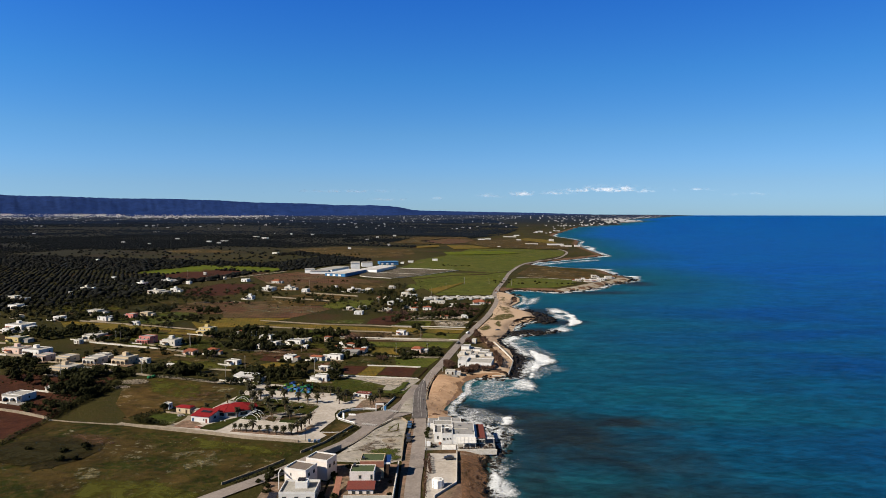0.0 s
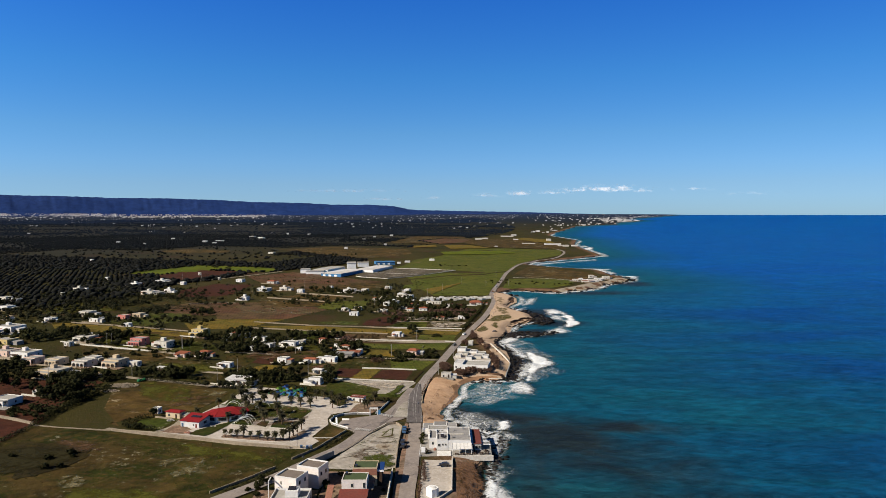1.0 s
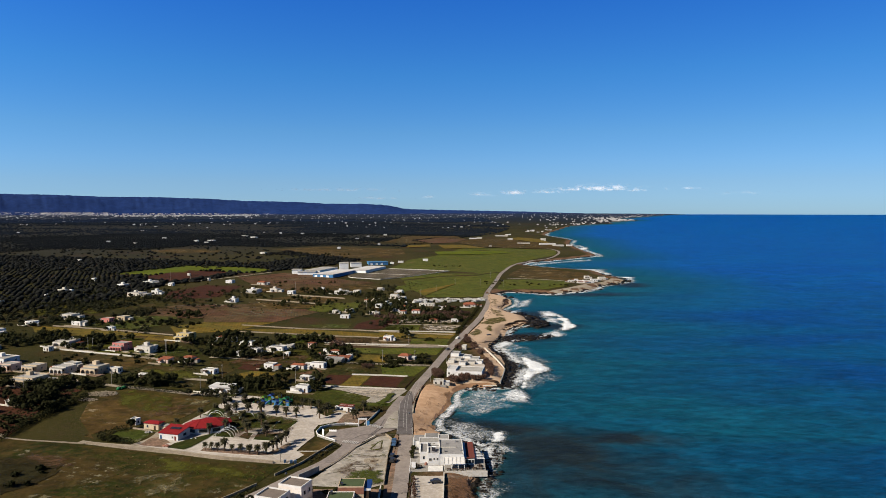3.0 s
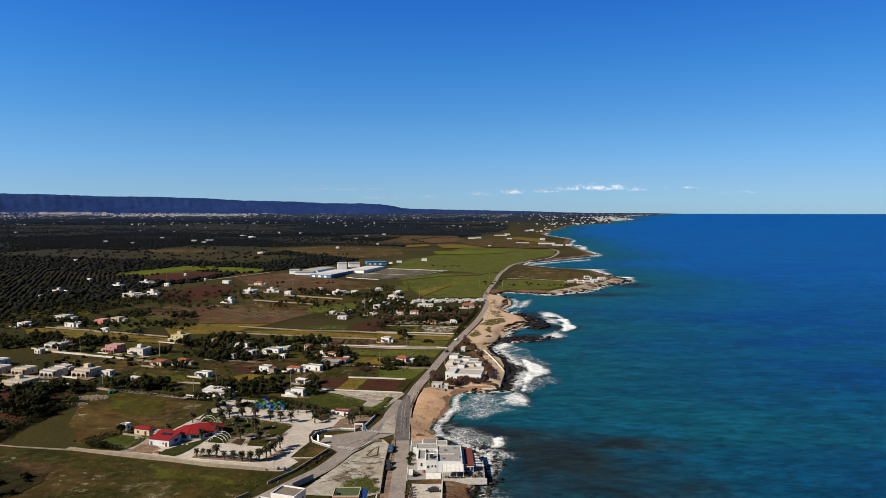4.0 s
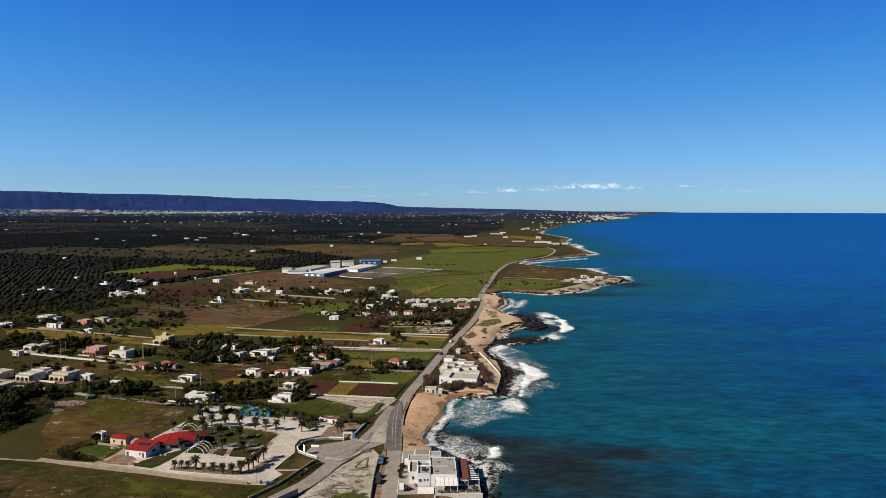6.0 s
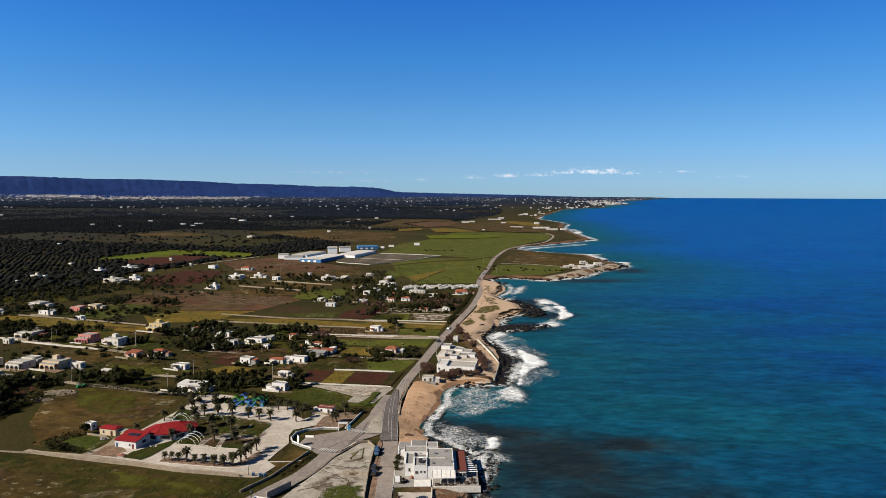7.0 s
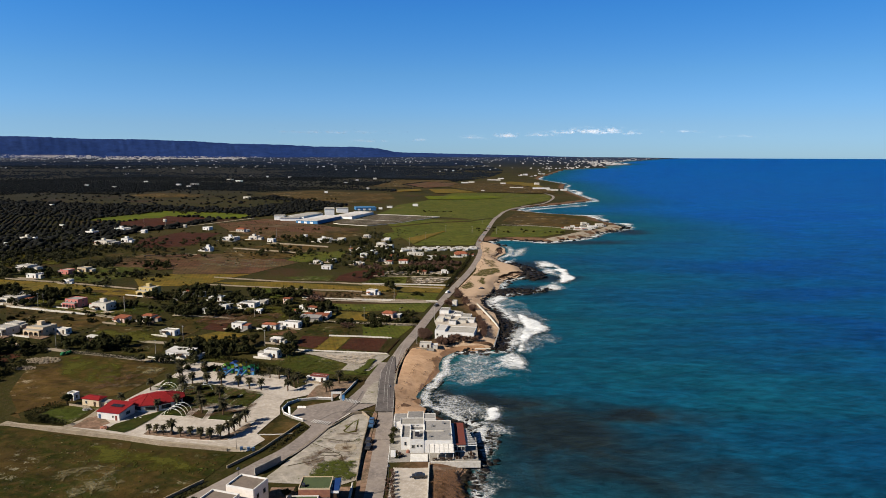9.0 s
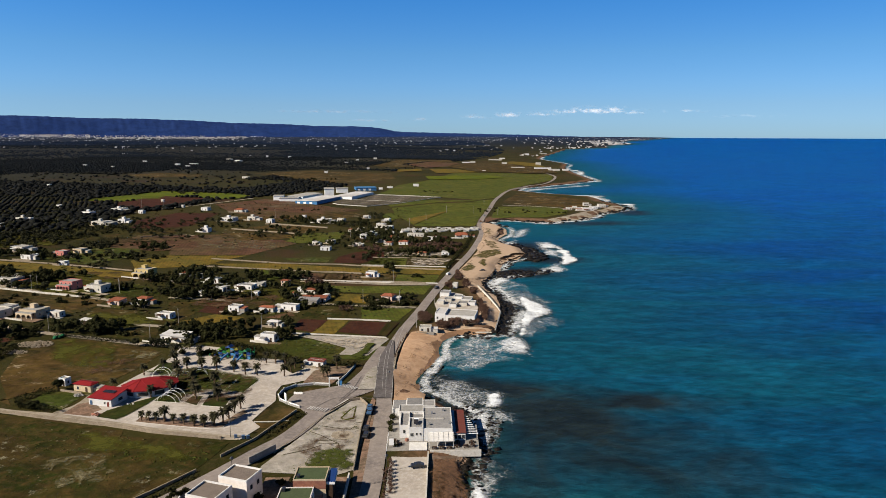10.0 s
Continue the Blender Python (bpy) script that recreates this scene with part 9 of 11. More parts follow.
thicket("pine", 20, -217, 638, 11, 17, 0.60, 1.15, 159)
thicket("olive", 32, -373, 606, 19, 33, 0.60, 1.15, 160)
thicket("olive", 36, -327, 709, 46, 40, 0.60, 1.15, 161)
thicket("olive", 28, -431, 856, 40, 62, 0.60, 1.15, 162)
thicket("olive", 10, -218, 693, 23, 9, 0.60, 1.15, 163)
thicket("pine", 20, -144, 836, 25, 18, 0.60, 1.15, 164)
thicket("pine", 28, -78, 817, 25, 31, 0.60, 1.15, 165)
thicket("pine", 24, -46, 756, 18, 35, 0.60, 1.15, 166)
thicket("olive", 24, -216, 800, 40, 25, 0.60, 1.15, 167)
thicket("pine", 14, -235, 1440, 75, 20, 0.60, 1.15, 168)
thicket("olive", 16, -342, 1107, 68, 11, 0.60, 1.15, 169)
thicket("pine", 32, -45, 728, 24, 29, 0.60, 1.15, 170)
thicket("bush", 28, -10, 728, 39, 24, 0.60, 1.15, 171)
thicket("olive", 20, -56, 888, 11, 29, 0.60, 1.15, 172)
thicket("pine", 12, -20, 700, 12, 16, 0.60, 1.15, 173)
plants("pine", 9, -22, 561, 3, 13, 0.60, 1.15, 174)
plants("bush", 8, -3, 544, 4, 5, 0.60, 1.15, 175)
plants("bush", 8, -21, 471, 9, 5, 0.60, 1.15, 176)
plants("bush", 8, -6, 483, 6, 10, 0.60, 1.15, 177)
plants("olive", 8, -44, 611, 9, 7, 0.60, 1.15, 178)
plants("pine", 6, -18, 637, 16, 9, 0.60, 1.15, 179)
plants("pine", 10, 18, 641, 13, 11, 0.60, 1.15, 180)
plants("bare", 24, 4, 435, 3, 11, 0.70, 1.20, 181)
plants("bare", 27, 14, 420, 5, 4, 0.70, 1.20, 182)
plants("bare", 34, 24, 425, 8, 4, 0.70, 1.20, 183)
plants("bare", 41, 36, 450, 2, 22, 0.70, 1.20, 184)
plants("bare", 17, 26, 544, 3, 12, 0.70, 1.20, 185)
plants("bare", 10, 31, 517, 2, 11, 0.70, 1.20, 186)
plants("bare", 10, 19, 514, 2, 12, 0.70, 1.20, 187)
plants("bare", 8, 34, 497, 2, 5, 0.70, 1.20, 188)
thicket("pine", 14, -162, 517, 18, 17, 0.50, 1.10, 189)
thicket("pine", 12, -135, 493, 13, 12, 0.50, 1.10, 190)
thicket("pine", 14, -183, 496, 7, 7, 0.50, 1.10, 191)
thicket("pine", 12, -165, 407, 17, 4, 0.50, 1.10, 192)
thicket("pine", 18, -107, 402, 10, 8, 0.50, 1.10, 193)
thicket("bush", 16, -147, 405, 11, 4, 0.50, 1.10, 194)
thicket("pine", 16, -117, 411, 9, 10, 0.50, 1.10, 195)
thicket("pine", 18, -90, 405, 11, 8, 0.50, 1.10, 196)
thicket("pine", 16, -144, 502, 14, 22, 0.50, 1.10, 197)
thicket("pine", 14, -122, 521, 20, 18, 0.50, 1.10, 198)
thicket("pine", 10, -89, 498, 9, 13, 0.50, 1.10, 199)
thicket("bush", 14, -61, 484, 13, 13, 0.50, 1.10, 200)
thicket("bush", 14, -97, 447, 13, 8, 0.50, 1.10, 201)
thicket("pine", 8, -67, 466, 7, 7, 0.50, 1.10, 202)
thicket("bush", 20, -89, 376, 17, 3, 0.50, 1.10, 203)
thicket("bush", 10, -26, 456, 6, 7, 0.50, 1.10, 204)
thicket("bush", 6, -153, 269, 17, 11, 0.50, 1.10, 205)
thicket("pine", 16, -190, 359, 10, 9, 0.50, 1.10, 206)
thicket("bush", 24, -194, 334, 11, 10, 0.50, 1.10, 207)
thicket("pine", 16, -215, 380, 17, 12, 0.50, 1.10, 208)
thicket("pine", 20, -240, 395, 13, 13, 0.50, 1.10, 209)
thicket("pine", 16, -199, 404, 7, 4, 0.50, 1.10, 210)
thicket("bush", 30, -209, 462, 39, 18, 0.50, 1.10, 211)
thicket("olive", 30, -231, 583, 36, 40, 0.50, 1.10, 212)
thicket("pine", 16, -238, 528, 18, 12, 0.50, 1.10, 213)
thicket("pine", 16, -21, 632, 25, 18, 0.50, 1.10, 214)
thicket("bush", 16, 3, 627, 18, 11, 0.50, 1.10, 215)
thicket("bush", 12, -26, 478, 8, 10, 0.50, 1.10, 216)
thicket("bush", 14, -8, 469, 10, 6, 0.50, 1.10, 217)
palm(-93.0, 303.5, 3.6, 175)
palm(-90.3, 303.2, 3.6, 95)
palm(-87.5, 302.1, 3.8, 354)
palm(-84.6, 302.1, 5.6, 309)
palm(-81.0, 300.5, 3.6, 271)
palm(-77.3, 299.8, 4.0, 289)
palm(-73.5, 298.8, 4.0, 314)
palm(-70.0, 298.1, 4.2, 304)
palm(-66.5, 298.3, 5.0, 336)
palm(-115.7, 333.5, 4.5, 240)
palm(-98.0, 324.5, 5.0, 165)
palm(-91.9, 328.2, 5.5, 180)
palm(-80.6, 322.3, 6.0, 10)
palm(-72.0, 320.3, 5.5, 95)
palm(-78.1, 337.0, 6.0, 350)
palm(-94.1, 342.6, 5.0, 100)
palm(-88.0, 341.4, 5.5, 265)
palm(-73.5, 298.5, 4.0, 84)
palm(-69.8, 297.6, 4.2, 95)
palm(-66.5, 298.3, 5.0, 120)
palm(-64.5, 301.4, 5.2, 75)
palm(-63.5, 304.6, 5.2, 285)
palm(-62.8, 309.2, 5.0, 135)
palm(-61.6, 313.0, 5.2, 6)
palm(-102.0, 360.3, 6.5, 210)
palm(-95.1, 355.4, 5.5, 305)
palm(-89.5, 356.5, 5.0, 110)
palm(-82.4, 354.0, 6.0, 310)
palm(-74.8, 352.3, 5.0, 220)
palm(-69.3, 349.2, 5.2, 280)
palm(-64.2, 348.0, 5.2, 354)
palm(-87.5, 339.6, 6.0, 155)
palm(-77.9, 336.3, 6.0, 240)
palm(-64.0, 363.4, 5.0, 330)
palm(-59.8, 362.6, 5.5, 320)
palm(-55.6, 362.0, 5.0, 310)
palm(-52.9, 346.7, 5.0, 275)
palm(-51.1, 351.2, 5.0, 160)
palm(-50.6, 357.0, 5.0, 300)
palm(-32.8, 355.5, 6.0, 40)
palm(-36.8, 345.3, 5.0, 270)
palm(-35.3, 345.2, 5.0, 50)
palm(-82.4, 326.4, 6.0, 225)
palm(-74.1, 326.3, 5.0, 310)
palm(-96.0, 374.3, 5.0, 40)
palm(-105.0, 355.6, 5.0, 260)
palm(-110.2, 348.7, 5.0, 280)
palm(-96.2, 346.3, 7.0, 30)
palm(-88.9, 355.8, 5.0, 255)
palm(-82.9, 355.7, 5.5, 60)
palm(-106.5, 373.1, 6.0, 320)
plant("bare", -6.0, 271.2, 0.55, 0)
plant("bare", -5.5, 268.8, 0.55, 50)
plant("bare", -5.8, 266.4, 0.55, 100)
plant("bare", -5.3, 264.1, 0.55, 150)
plant("bare", -5.5, 261.9, 0.55, 200)
plant("bare", -5.1, 259.7, 0.55, 250)
plant("bare", -5.3, 257.5, 0.55, 300)
plant("bare", -4.9, 255.4, 0.55, 350)
plant("bare", -5.1, 253.3, 0.55, 400)
plant("bush", -7.2, 298.8, 0.8, 155)
plant("bush", -6.8, 303.6, 0.8, 165)
plant("bush", -6.6, 294.2, 0.8, 160)
plant("bush", -5.1, 282.8, 0.8, 175)
plant("bush", -55.0, 244.8, 0.70, 370)
plant("pine", -53.9, 241.3, 0.70, 375)
plant("pine", -54.7, 248.3, 0.70, 385)
plant("bush", -64.2, 249.2, 0.70, 250)
plant("pine", -63.6, 250.7, 0.70, 265)
plant("bush", -62.4, 252.9, 0.70, 290)
plant("bush", -61.4, 254.7, 0.70, 310)
plant("pine", -62.9, 245.3, 0.70, 255)
plant("bush", -66.8, 244.8, 0.70, 196)
plant("bush", -62.1, 235.6, 0.70, 230)
hedge("tall dark hedge around a grass yard", 2.4, 1.8, (-136.3, 331.3), (-139.8, 327.1), (-144.4, 319.3), (-140.1, 314.1), (-125.5, 310.5))
hedge("wild dark hedge along the roadside wall", 1.2, 2.0, (-47.6, 288.4), (-43.6, 298.7), (-38.3, 309.1), material='leaf_olive', seed=6)
hedge("wild dark hedge below the boundary wall", 1.0, 2.0, (-75.7, 243.6), (-68.7, 252.9), (-61.5, 264.5), material='leaf_olive', seed=7)
hedge("dark hedge behind the beach shed", 2.0, 2.0, (-35.2, 361.7), (-23.5, 359.0), seed=8)
hedge("dark hedge beside the white house", 2.2, 1.6, (-125.5, 387.3), (-114.4, 385.3), (-103.3, 383.5), seed=9)
hedge("dark overgrown wall between the fields", 2.6, 3.0, (-182.7, 314.4), (-183.2, 331.5), (-181.6, 356.1), (-178.8, 380.0), seed=10)
hedge("dark hedge along the parking lot", 1.4, 1.0, (-6.9, 266.3), (-6.4, 232.2), material='leaf_bare', seed=11)
hedge("dark bush line between soil plots", 1.6, 2.0, (-181.7, 278.6), (-183.0, 296.1), (-181.8, 314.5), material='leaf_olive', seed=12)
hedge("overgrown dark hedge along a field lane", 1.6, 1.8, (-60.1, 465.5), (-44.4, 462.6), (-29.0, 460.6), (-16.9, 457.8), seed=15)
hedge("dark hedge between field plots", 1.4, 1.6, (-72.9, 494.1), (-56.6, 495.3), (-36.4, 492.9), material='leaf_olive', seed=16)
hedge("dark hedge along a field wall", 1.2, 1.4, (-38.8, 528.8), (-23.6, 528.6), (-9.5, 527.2), material='leaf_olive', seed=17)
hedge("dark shrubs along the lane", 1.6, 2.2, (-172.1, 400.0), (-151.7, 394.9), (-131.9, 390.0), material='leaf_olive', seed=18)
hedge("tall dark hedge behind the playground", 2.4, 3.0, (-103.4, 395.6), (-89.3, 390.9), (-72.4, 381.2), (-59.0, 372.1), seed=19)
hedge("dark shrubs beside the playground", 1.6, 3.0, (-92.0, 379.1), (-88.0, 374.2), seed=20)
hedge("dark shrubs beside the playground", 1.6, 3.0, (-72.1, 370.8), (-67.1, 366.1), seed=21)
hedge("shrub line behind the palms", 1.2, 1.5, (-72.5, 371.2), (-61.0, 368.4), (-49.1, 366.9), material='leaf_olive', seed=13)
hedge("dark bare hedge along the roadside", 1.3, 1.4, (-4.7, 404.9), (-7.7, 385.0), (-8.7, 368.5), material='leaf_bare', seed=14)
pole(-178.8, 405.8, 9)
pole(-232.8, 494.5, 8)
pole(-180.0, 486.9, 9)
pole(-125.6, 394.5, 9)
pole(-123.3, 425.7, 8)
pole(-114.0, 481.0, 9)
pole(-98.6, 477.8, 9)
pole(-78.0, 414.8, 9)
pole(-10.8, 464.1, 9)
pole(-17.2, 529.1, 8)
pole(9.5, 468.4, 9)
pole(-0.3, 418.3, 8)
pole(-32.4, 471.9, 8)
pole(-179.4, 412.3, 7)
pole(-178.6, 484.2, 9)
pole(-214.9, 384.0, 10)
pole(-234.4, 491.2, 9)
pole(-7.2, 305.2, 9)
pole(-337.4, 910.9, 14)
pole(-318.2, 928.3, 10)
pole(-260.1, 925.1, 10)
pole(-166.1, 855.0, 10)
pole(-67.8, 727.0, 10)
pole(29.2, 939.0, 9)
pole(61.8, 926.3, 9)
pole(90.9, 914.0, 9)
pole(-13.9, 809.9, 9)
pole(3.7, 858.8, 9)
pole(83.4, 1027.8, 9)
car(2.3, 267.7, 5, "car_dark", "black car parked on pale gravel")
car(-15.4, 312.1, 84, "car_blue", "blue hatchback parked along the lot wall")
car(-15.1, 308.2, 84, "car_blue", "blue car parked along the lot wall")
car(-15.1, 294.1, 82, "car_dark", "black car parked along the lot wall")
car(-14.7, 289.2, 82, "car_dark", "dark car parked along the lot wall")
car(44.7, 562.6, 20, "car_dark", "dark car parked on the dune track")
car(19.7, 550.7, 60, "car_white", "pale car on the coast road")
car(11.1, 507.4, 60, "car_dark", "dark car on the coast road")
car(73.3, 902.3, 60, "car_silver", "grey car on the coast road")
car(64.3, 828.2, 70, "car_silver", "grey car on the coast road")
car(88.7, 997.8, 55, "car_silver", "grey car on the coast road")



# ---------------------------------------------------------------- buildings of their own shape
def flat_block(t, x0, y0, x1, y1, z0, z1, walls="plaster", top="roof_grey", rim=0.35, name="wall"):
    """A plastered block with a rimmed flat roof, as parts of the thing t."""
    w, d = x1 - x0, y1 - y0
    part(name, boxes((x0, y0, z0, x1, y1, z1)), walls, t)
    part("roof", boxes((x0 + 0.25, y0 + 0.25, z1, x1 - 0.25, y1 - 0.25, z1 + 0.08)), top, t)
    if rim:
        o = part("parapet", parapet(w, d, 0.003, rim), walls, t)
        o.location = ((x0 + x1) / 2, (y0 + y1) / 2, z1)


def beach_house():
    """The white restaurant on the rocks: stepped blocks, grey roofs, awning, brown annex and pergola."""
    t = thing("beach_restaurant", "white flat-roofed beach restaurant on shore rocks", "restaurant", (0, 0, 2.4))
    part("terrace", prism([(-8, 279), (21.5, 280), (22, 298), (15, 307), (7, 317), (-8, 316)], -3.5, 0.05), "concrete", t, "grey concrete terrace base")
    flat_block(t, 3.9, 286.0, 13.3, 303.4, 0, 4.0, top="roof_grey")
    flat_block(t, -0.7, 285.9, 3.897, 294.0, 0, 4.3, top="roof_grey", rim=0.5)
    flat_block(t, -3.8, 288.5, -0.703, 299.5, 0, 3.8, top="roof_grey", rim=0.6)
    flat_block(t, -0.697, 294.003, 3.897, 299.6, 0, 3.4, top="roof_grey")
    flat_block(t, -4.5, 299.603, 3.897, 305.6, 0, 4.2, top="roof_pale", rim=0.3)
    flat_block(t, -7.0, 305.603, -2.2, 313.5, 0, 3.0, top="roof_grey", rim=0.0)
    flat_block(t, -2.197, 306.5, 3.6, 315.0, 0, 3.2, top="roof_grey", rim=0.0)
    flat_block(t, 3.603, 307.5, 8.0, 313.0, 0, 3.0, top="roof_grey", rim=0.3)
    for x, z, w in ((0.3, 2.3, 1.2), (1.8, 2.5, 0.7), (3.0, 2.5, 0.7)):
        window(t, x, 285.89, z, 0, w, 1.1 if w > 1 else 0.8)
    window(t, -2.3, 288.49, 2.2, 0, 0.8, 1.3)
    for x in (-3.4, -1.6, 0.0, 1.6):
        window(t, x, 299.59, 3.75, 0, 1.2, 0.6)
    door(t, -3.2, 299.59, 0.1, 0, 0.9, 2.1)
    awning = part("awning", shed_roof(8.0, 5.0, 2.3, 0.75, 0.1, 0.08), "awning", t, "white canvas awning")
    awning.location = (9.6, 283.3, 0)
    for k in range(6):
        o = part("awning_seam", tube([(-3.9 + k * 1.56, -2.5, 2.42), (-3.9 + k * 1.56, 2.4, 3.16)], 0.05, 4), "metal", t)
        o.location = (9.6, 283.3, 0)
    for x in (5.8, 8.4, 11.0, 13.4):
        part("awning_post", tube([(x, 281.0, 0), (x, 281.0, 2.35)], 0.06, 6), "white_metal", t)
    part("annex_wall", boxes((13.6, 286.2, 0, 17.6, 304.5, 2.3)), "plaster", t)
    for k in range(3):
        window(t, 14.4 + k * 1.25, 286.19, 1.3, 0, 1.2, 1.5)
    roof = part("annex_roof", shed_roof(3.0, 18.4, 2.6, 0.0, 0.15, 0.2), "rust", t, "brown felt annex roof")
    roof.location = (16.1, 295.4, 0)
    part("annex_gutter", boxes((13.4, 286.0, 2.31, 14.4, 304.6, 2.75)), "car_dark", t, "black flat roof strip")
    for k in range(9):
        part("pergola_beam", boxes((17.9, 286.6 + k * 1.7, 2.1, 21.6 - k * 0.32, 286.85 + k * 1.7, 2.3)), "white_metal", t, "white pergola beam")
    for y in (286.6, 293.6, 300.2):
        part("pergola_post", boxes((21.2 - (y - 286) * 0.18, y, 0, 21.4 - (y - 286) * 0.18, y + 0.2, 2.09)), "metal", t)
    part("sea_wall", boxes((6.0, 278.0, -1.5, 22.0, 278.5, 0.6)), "white_wall", t)
    part("terrace_step", bevelled(boxes((-0.5, 279.2, 0.05, 5.2, 284.6, 0.35))), "awning", t, "pale paved terrace")
    part("solar_panel", shed_roof(1.4, 2.0, 4.75, 0.9, 0, 0.08), "solar", t).location = (1.6, 289.5, 0)
    part("water_boiler", tube([(0.9, 290.6, 5.6), (2.4, 290.6, 5.6)], 0.3, 8), "white_metal", t)
    part("roof_kerb", boxes((4.2, 293.7, 4.1, 10.6, 294.0, 4.5)), "white_wall", t)
    for x, y in ((5.5, 289.0), (6.4, 298.0), (10.2, 300.5), (12.1, 290.0)):
        part("roof_vent", bevelled(boxes((x, y, 4.1, x + 0.7, y + 0.7, 4.8))), "metal", t)
    for k in range(7):
        part("fence_post", boxes((-7.6, 279 + k * 1.8, 0.05, -7.45, 279.15 + k * 1.8, 1.5)), "white_metal", t)
    part("terracotta_pot", tube([(-1.4, 286.3, 0), (-1.4, 286.3, 0.9)], 0.7, 10, taper=0.7), "terracotta", t)


def green_villa():
    """The modern villa with green flat roofs, brown canopy and blue panels."""
    t = thing("villa", "modern beige villa with green flat roofs and blue solar panels", "villa", (0, 0, 2.4), 0)
    flat_block(t, -30.4, 247.9, -21.7, 255.2, 0, 6.9, "cream", "roof_green", 0.3)
    flat_block(t, -32.9, 237.8, -24.3, 244.8, 0, 6.5, "villa_wall", "roof_green", 0.3)
    part("link", boxes((-30.0, 244.803, 0, -25.0, 247.897, 5.4)), "terracotta", t, "terracotta linking wall")
    part("upper_front", boxes((-30.4, 247.78, 4.6, -21.7, 247.897, 6.8)), "terracotta", t)
    part("side_wall", boxes((-21.69, 248.2, 0.3, -20.0, 254.6, 5.6)), "dark_wood", t)
    panel = part("solar_panel", shed_roof(1.9, 6.6, 6.35, 0.4, 0, 0.1), "blue_sheet", t, "blue solar panel row")
    panel.matrix_basis = pose(-20.4, 251.5, 0, 0, 0, 0)
    part("panel_support", boxes((-21.6, 248.2, 5.603, -19.4, 254.6, 6.3)), "white_metal", t)
    part("canopy", shed_roof(9.6, 4.4, 2.2, 1.3, 0.1, 0.15), "rust", t, "sloping brown canopy").location = (-28.6, 235.5, 0)
    part("ground_floor", boxes((-32.9, 233.6, 0, -24.3, 237.797, 2.1)), "villa_wall", t)
    window(t, -29.3, 237.79, 4.9, 0, 1.0, 1.4)
    window(t, -25.2, 237.79, 4.9, 0, 0.9, 2.0)
    for x in (-31.0, -28.5, -26.0):
        window(t, x, 233.59, 1.1, 0, 1.4, 1.3)
    part("balcony", boxes((-24.297, 238.5, 3.2, -22.2, 246.5, 3.4)), "concrete", t)
    part("balcony_rail", boxes((-22.3, 238.5, 3.4, -22.2, 246.5, 4.4)), "glass", t)
    window(t, -24.29, 241.5, 4.8, 90, 2.4, 2.1)
    part("yard_wall", boxes((-34.0, 229.0, -0.3, -17.0, 229.4, 1.8)), "white_wall", t)
    part("yard_wall", boxes((-17.4, 229.403, -0.3, -17.0, 262.0, 1.8)), "white_wall", t)
    part("yard", boxes((-41.0, 229.403, -0.3, -17.403, 262.0, 0.5)), "verge", t, "brown earth yard")
    part("stair", shed_roof(2.2, 9.0, 0.6, 3.0, 0, 0.3), "terracotta", t, "terracotta outer stair").location = (-37.0, 236.5, 0)
    part("roof_vent", bevelled(boxes((-29.6, 249.0, 7.0, -28.8, 250.2, 7.8)), 0.05), "car_dark", t)
    part("roof_vent", bevelled(boxes((-32.2, 242.6, 6.6, -31.4, 244.0, 7.5)), 0.05), "car_dark", t)


def white_villa():
    """The stepped white villa with gravel roofs."""
    t = thing("villa", "stepped white villa with brown gravel roofs and terraces", "villa", (0, 0, 2.4), 0)
    for cx, cy, w, d, h, turn in ((-45.2, 251.6, 8.8, 7.2, 7.1, -20), (-51.1, 243.4, 8.6, 7.8, 6.6, -20)):
        wing = part("wing", boxes((-w / 2, -d / 2, 0, w / 2, d / 2, h)), "villa_wall", t)
        wing.matrix_basis = pose(cx, cy, 0, 0, 0, turn)
        part("roof", boxes((-w / 2 + 0.3, -d / 2 + 0.3, h, w / 2 - 0.3, d / 2 - 0.3, h + 0.08)), "roof_gravel", wing)
        part("parapet", parapet(w, d, h + 0.003, 0.5, 0.3), "plaster", wing)
        for k in (-1, 1):
            window(wing, w / 2 + 0.004, k * d * 0.22, 4.9, 90, 1.3, 1.5)
        window(wing, -w * 0.2, -d / 2 - 0.004, 4.9, 0, 0.5, 1.2)
    flat_block(t, -55.4, 227.5, -43.2, 238.4, 0, 3.1, "plaster", "roof_pale", 0.7, "lower_wing")
    part("stair_hut", boxes((-50.8, 232.0, 3.19, -46.6, 236.0, 5.3)), "plaster", t)
    part("skylight", shed_roof(2.6, 2.0, 5.32, 0.5, 0, 0.1), "solar", t).location = (-48.8, 234.0, 0)
    for k in range(3):
        window(t, -53.5 + k * 4.0, 227.49, 1.6, 0, 1.6, 1.4)
        window(t, -43.19, 230.0 + k * 3.2, 1.6, 90, 1.4, 1.4)
    part("loggia_post", boxes((-58.0, 238.0, 0, -57.7, 238.3, 6.4)), "plaster", t)
    part("loggia_beam", boxes((-58.0, 238.303, 6.1, -57.7, 241.5, 6.5)), "plaster", t)
    part("yard_wall", boxes((-64.0, 226.5, -0.4, -43.0, 226.9, 1.4)), "white_wall", t)
    part("yard", boxes((-63.5, 226.903, -0.4, -42.0, 245.0, 0.4)), "verge", t, "brown earth yard")
    part("skylight", shed_roof(3.0, 4.5, 0.55, 0.5, 0, 0.1), "solar", t).location = (-58.5, 231.5, 0)


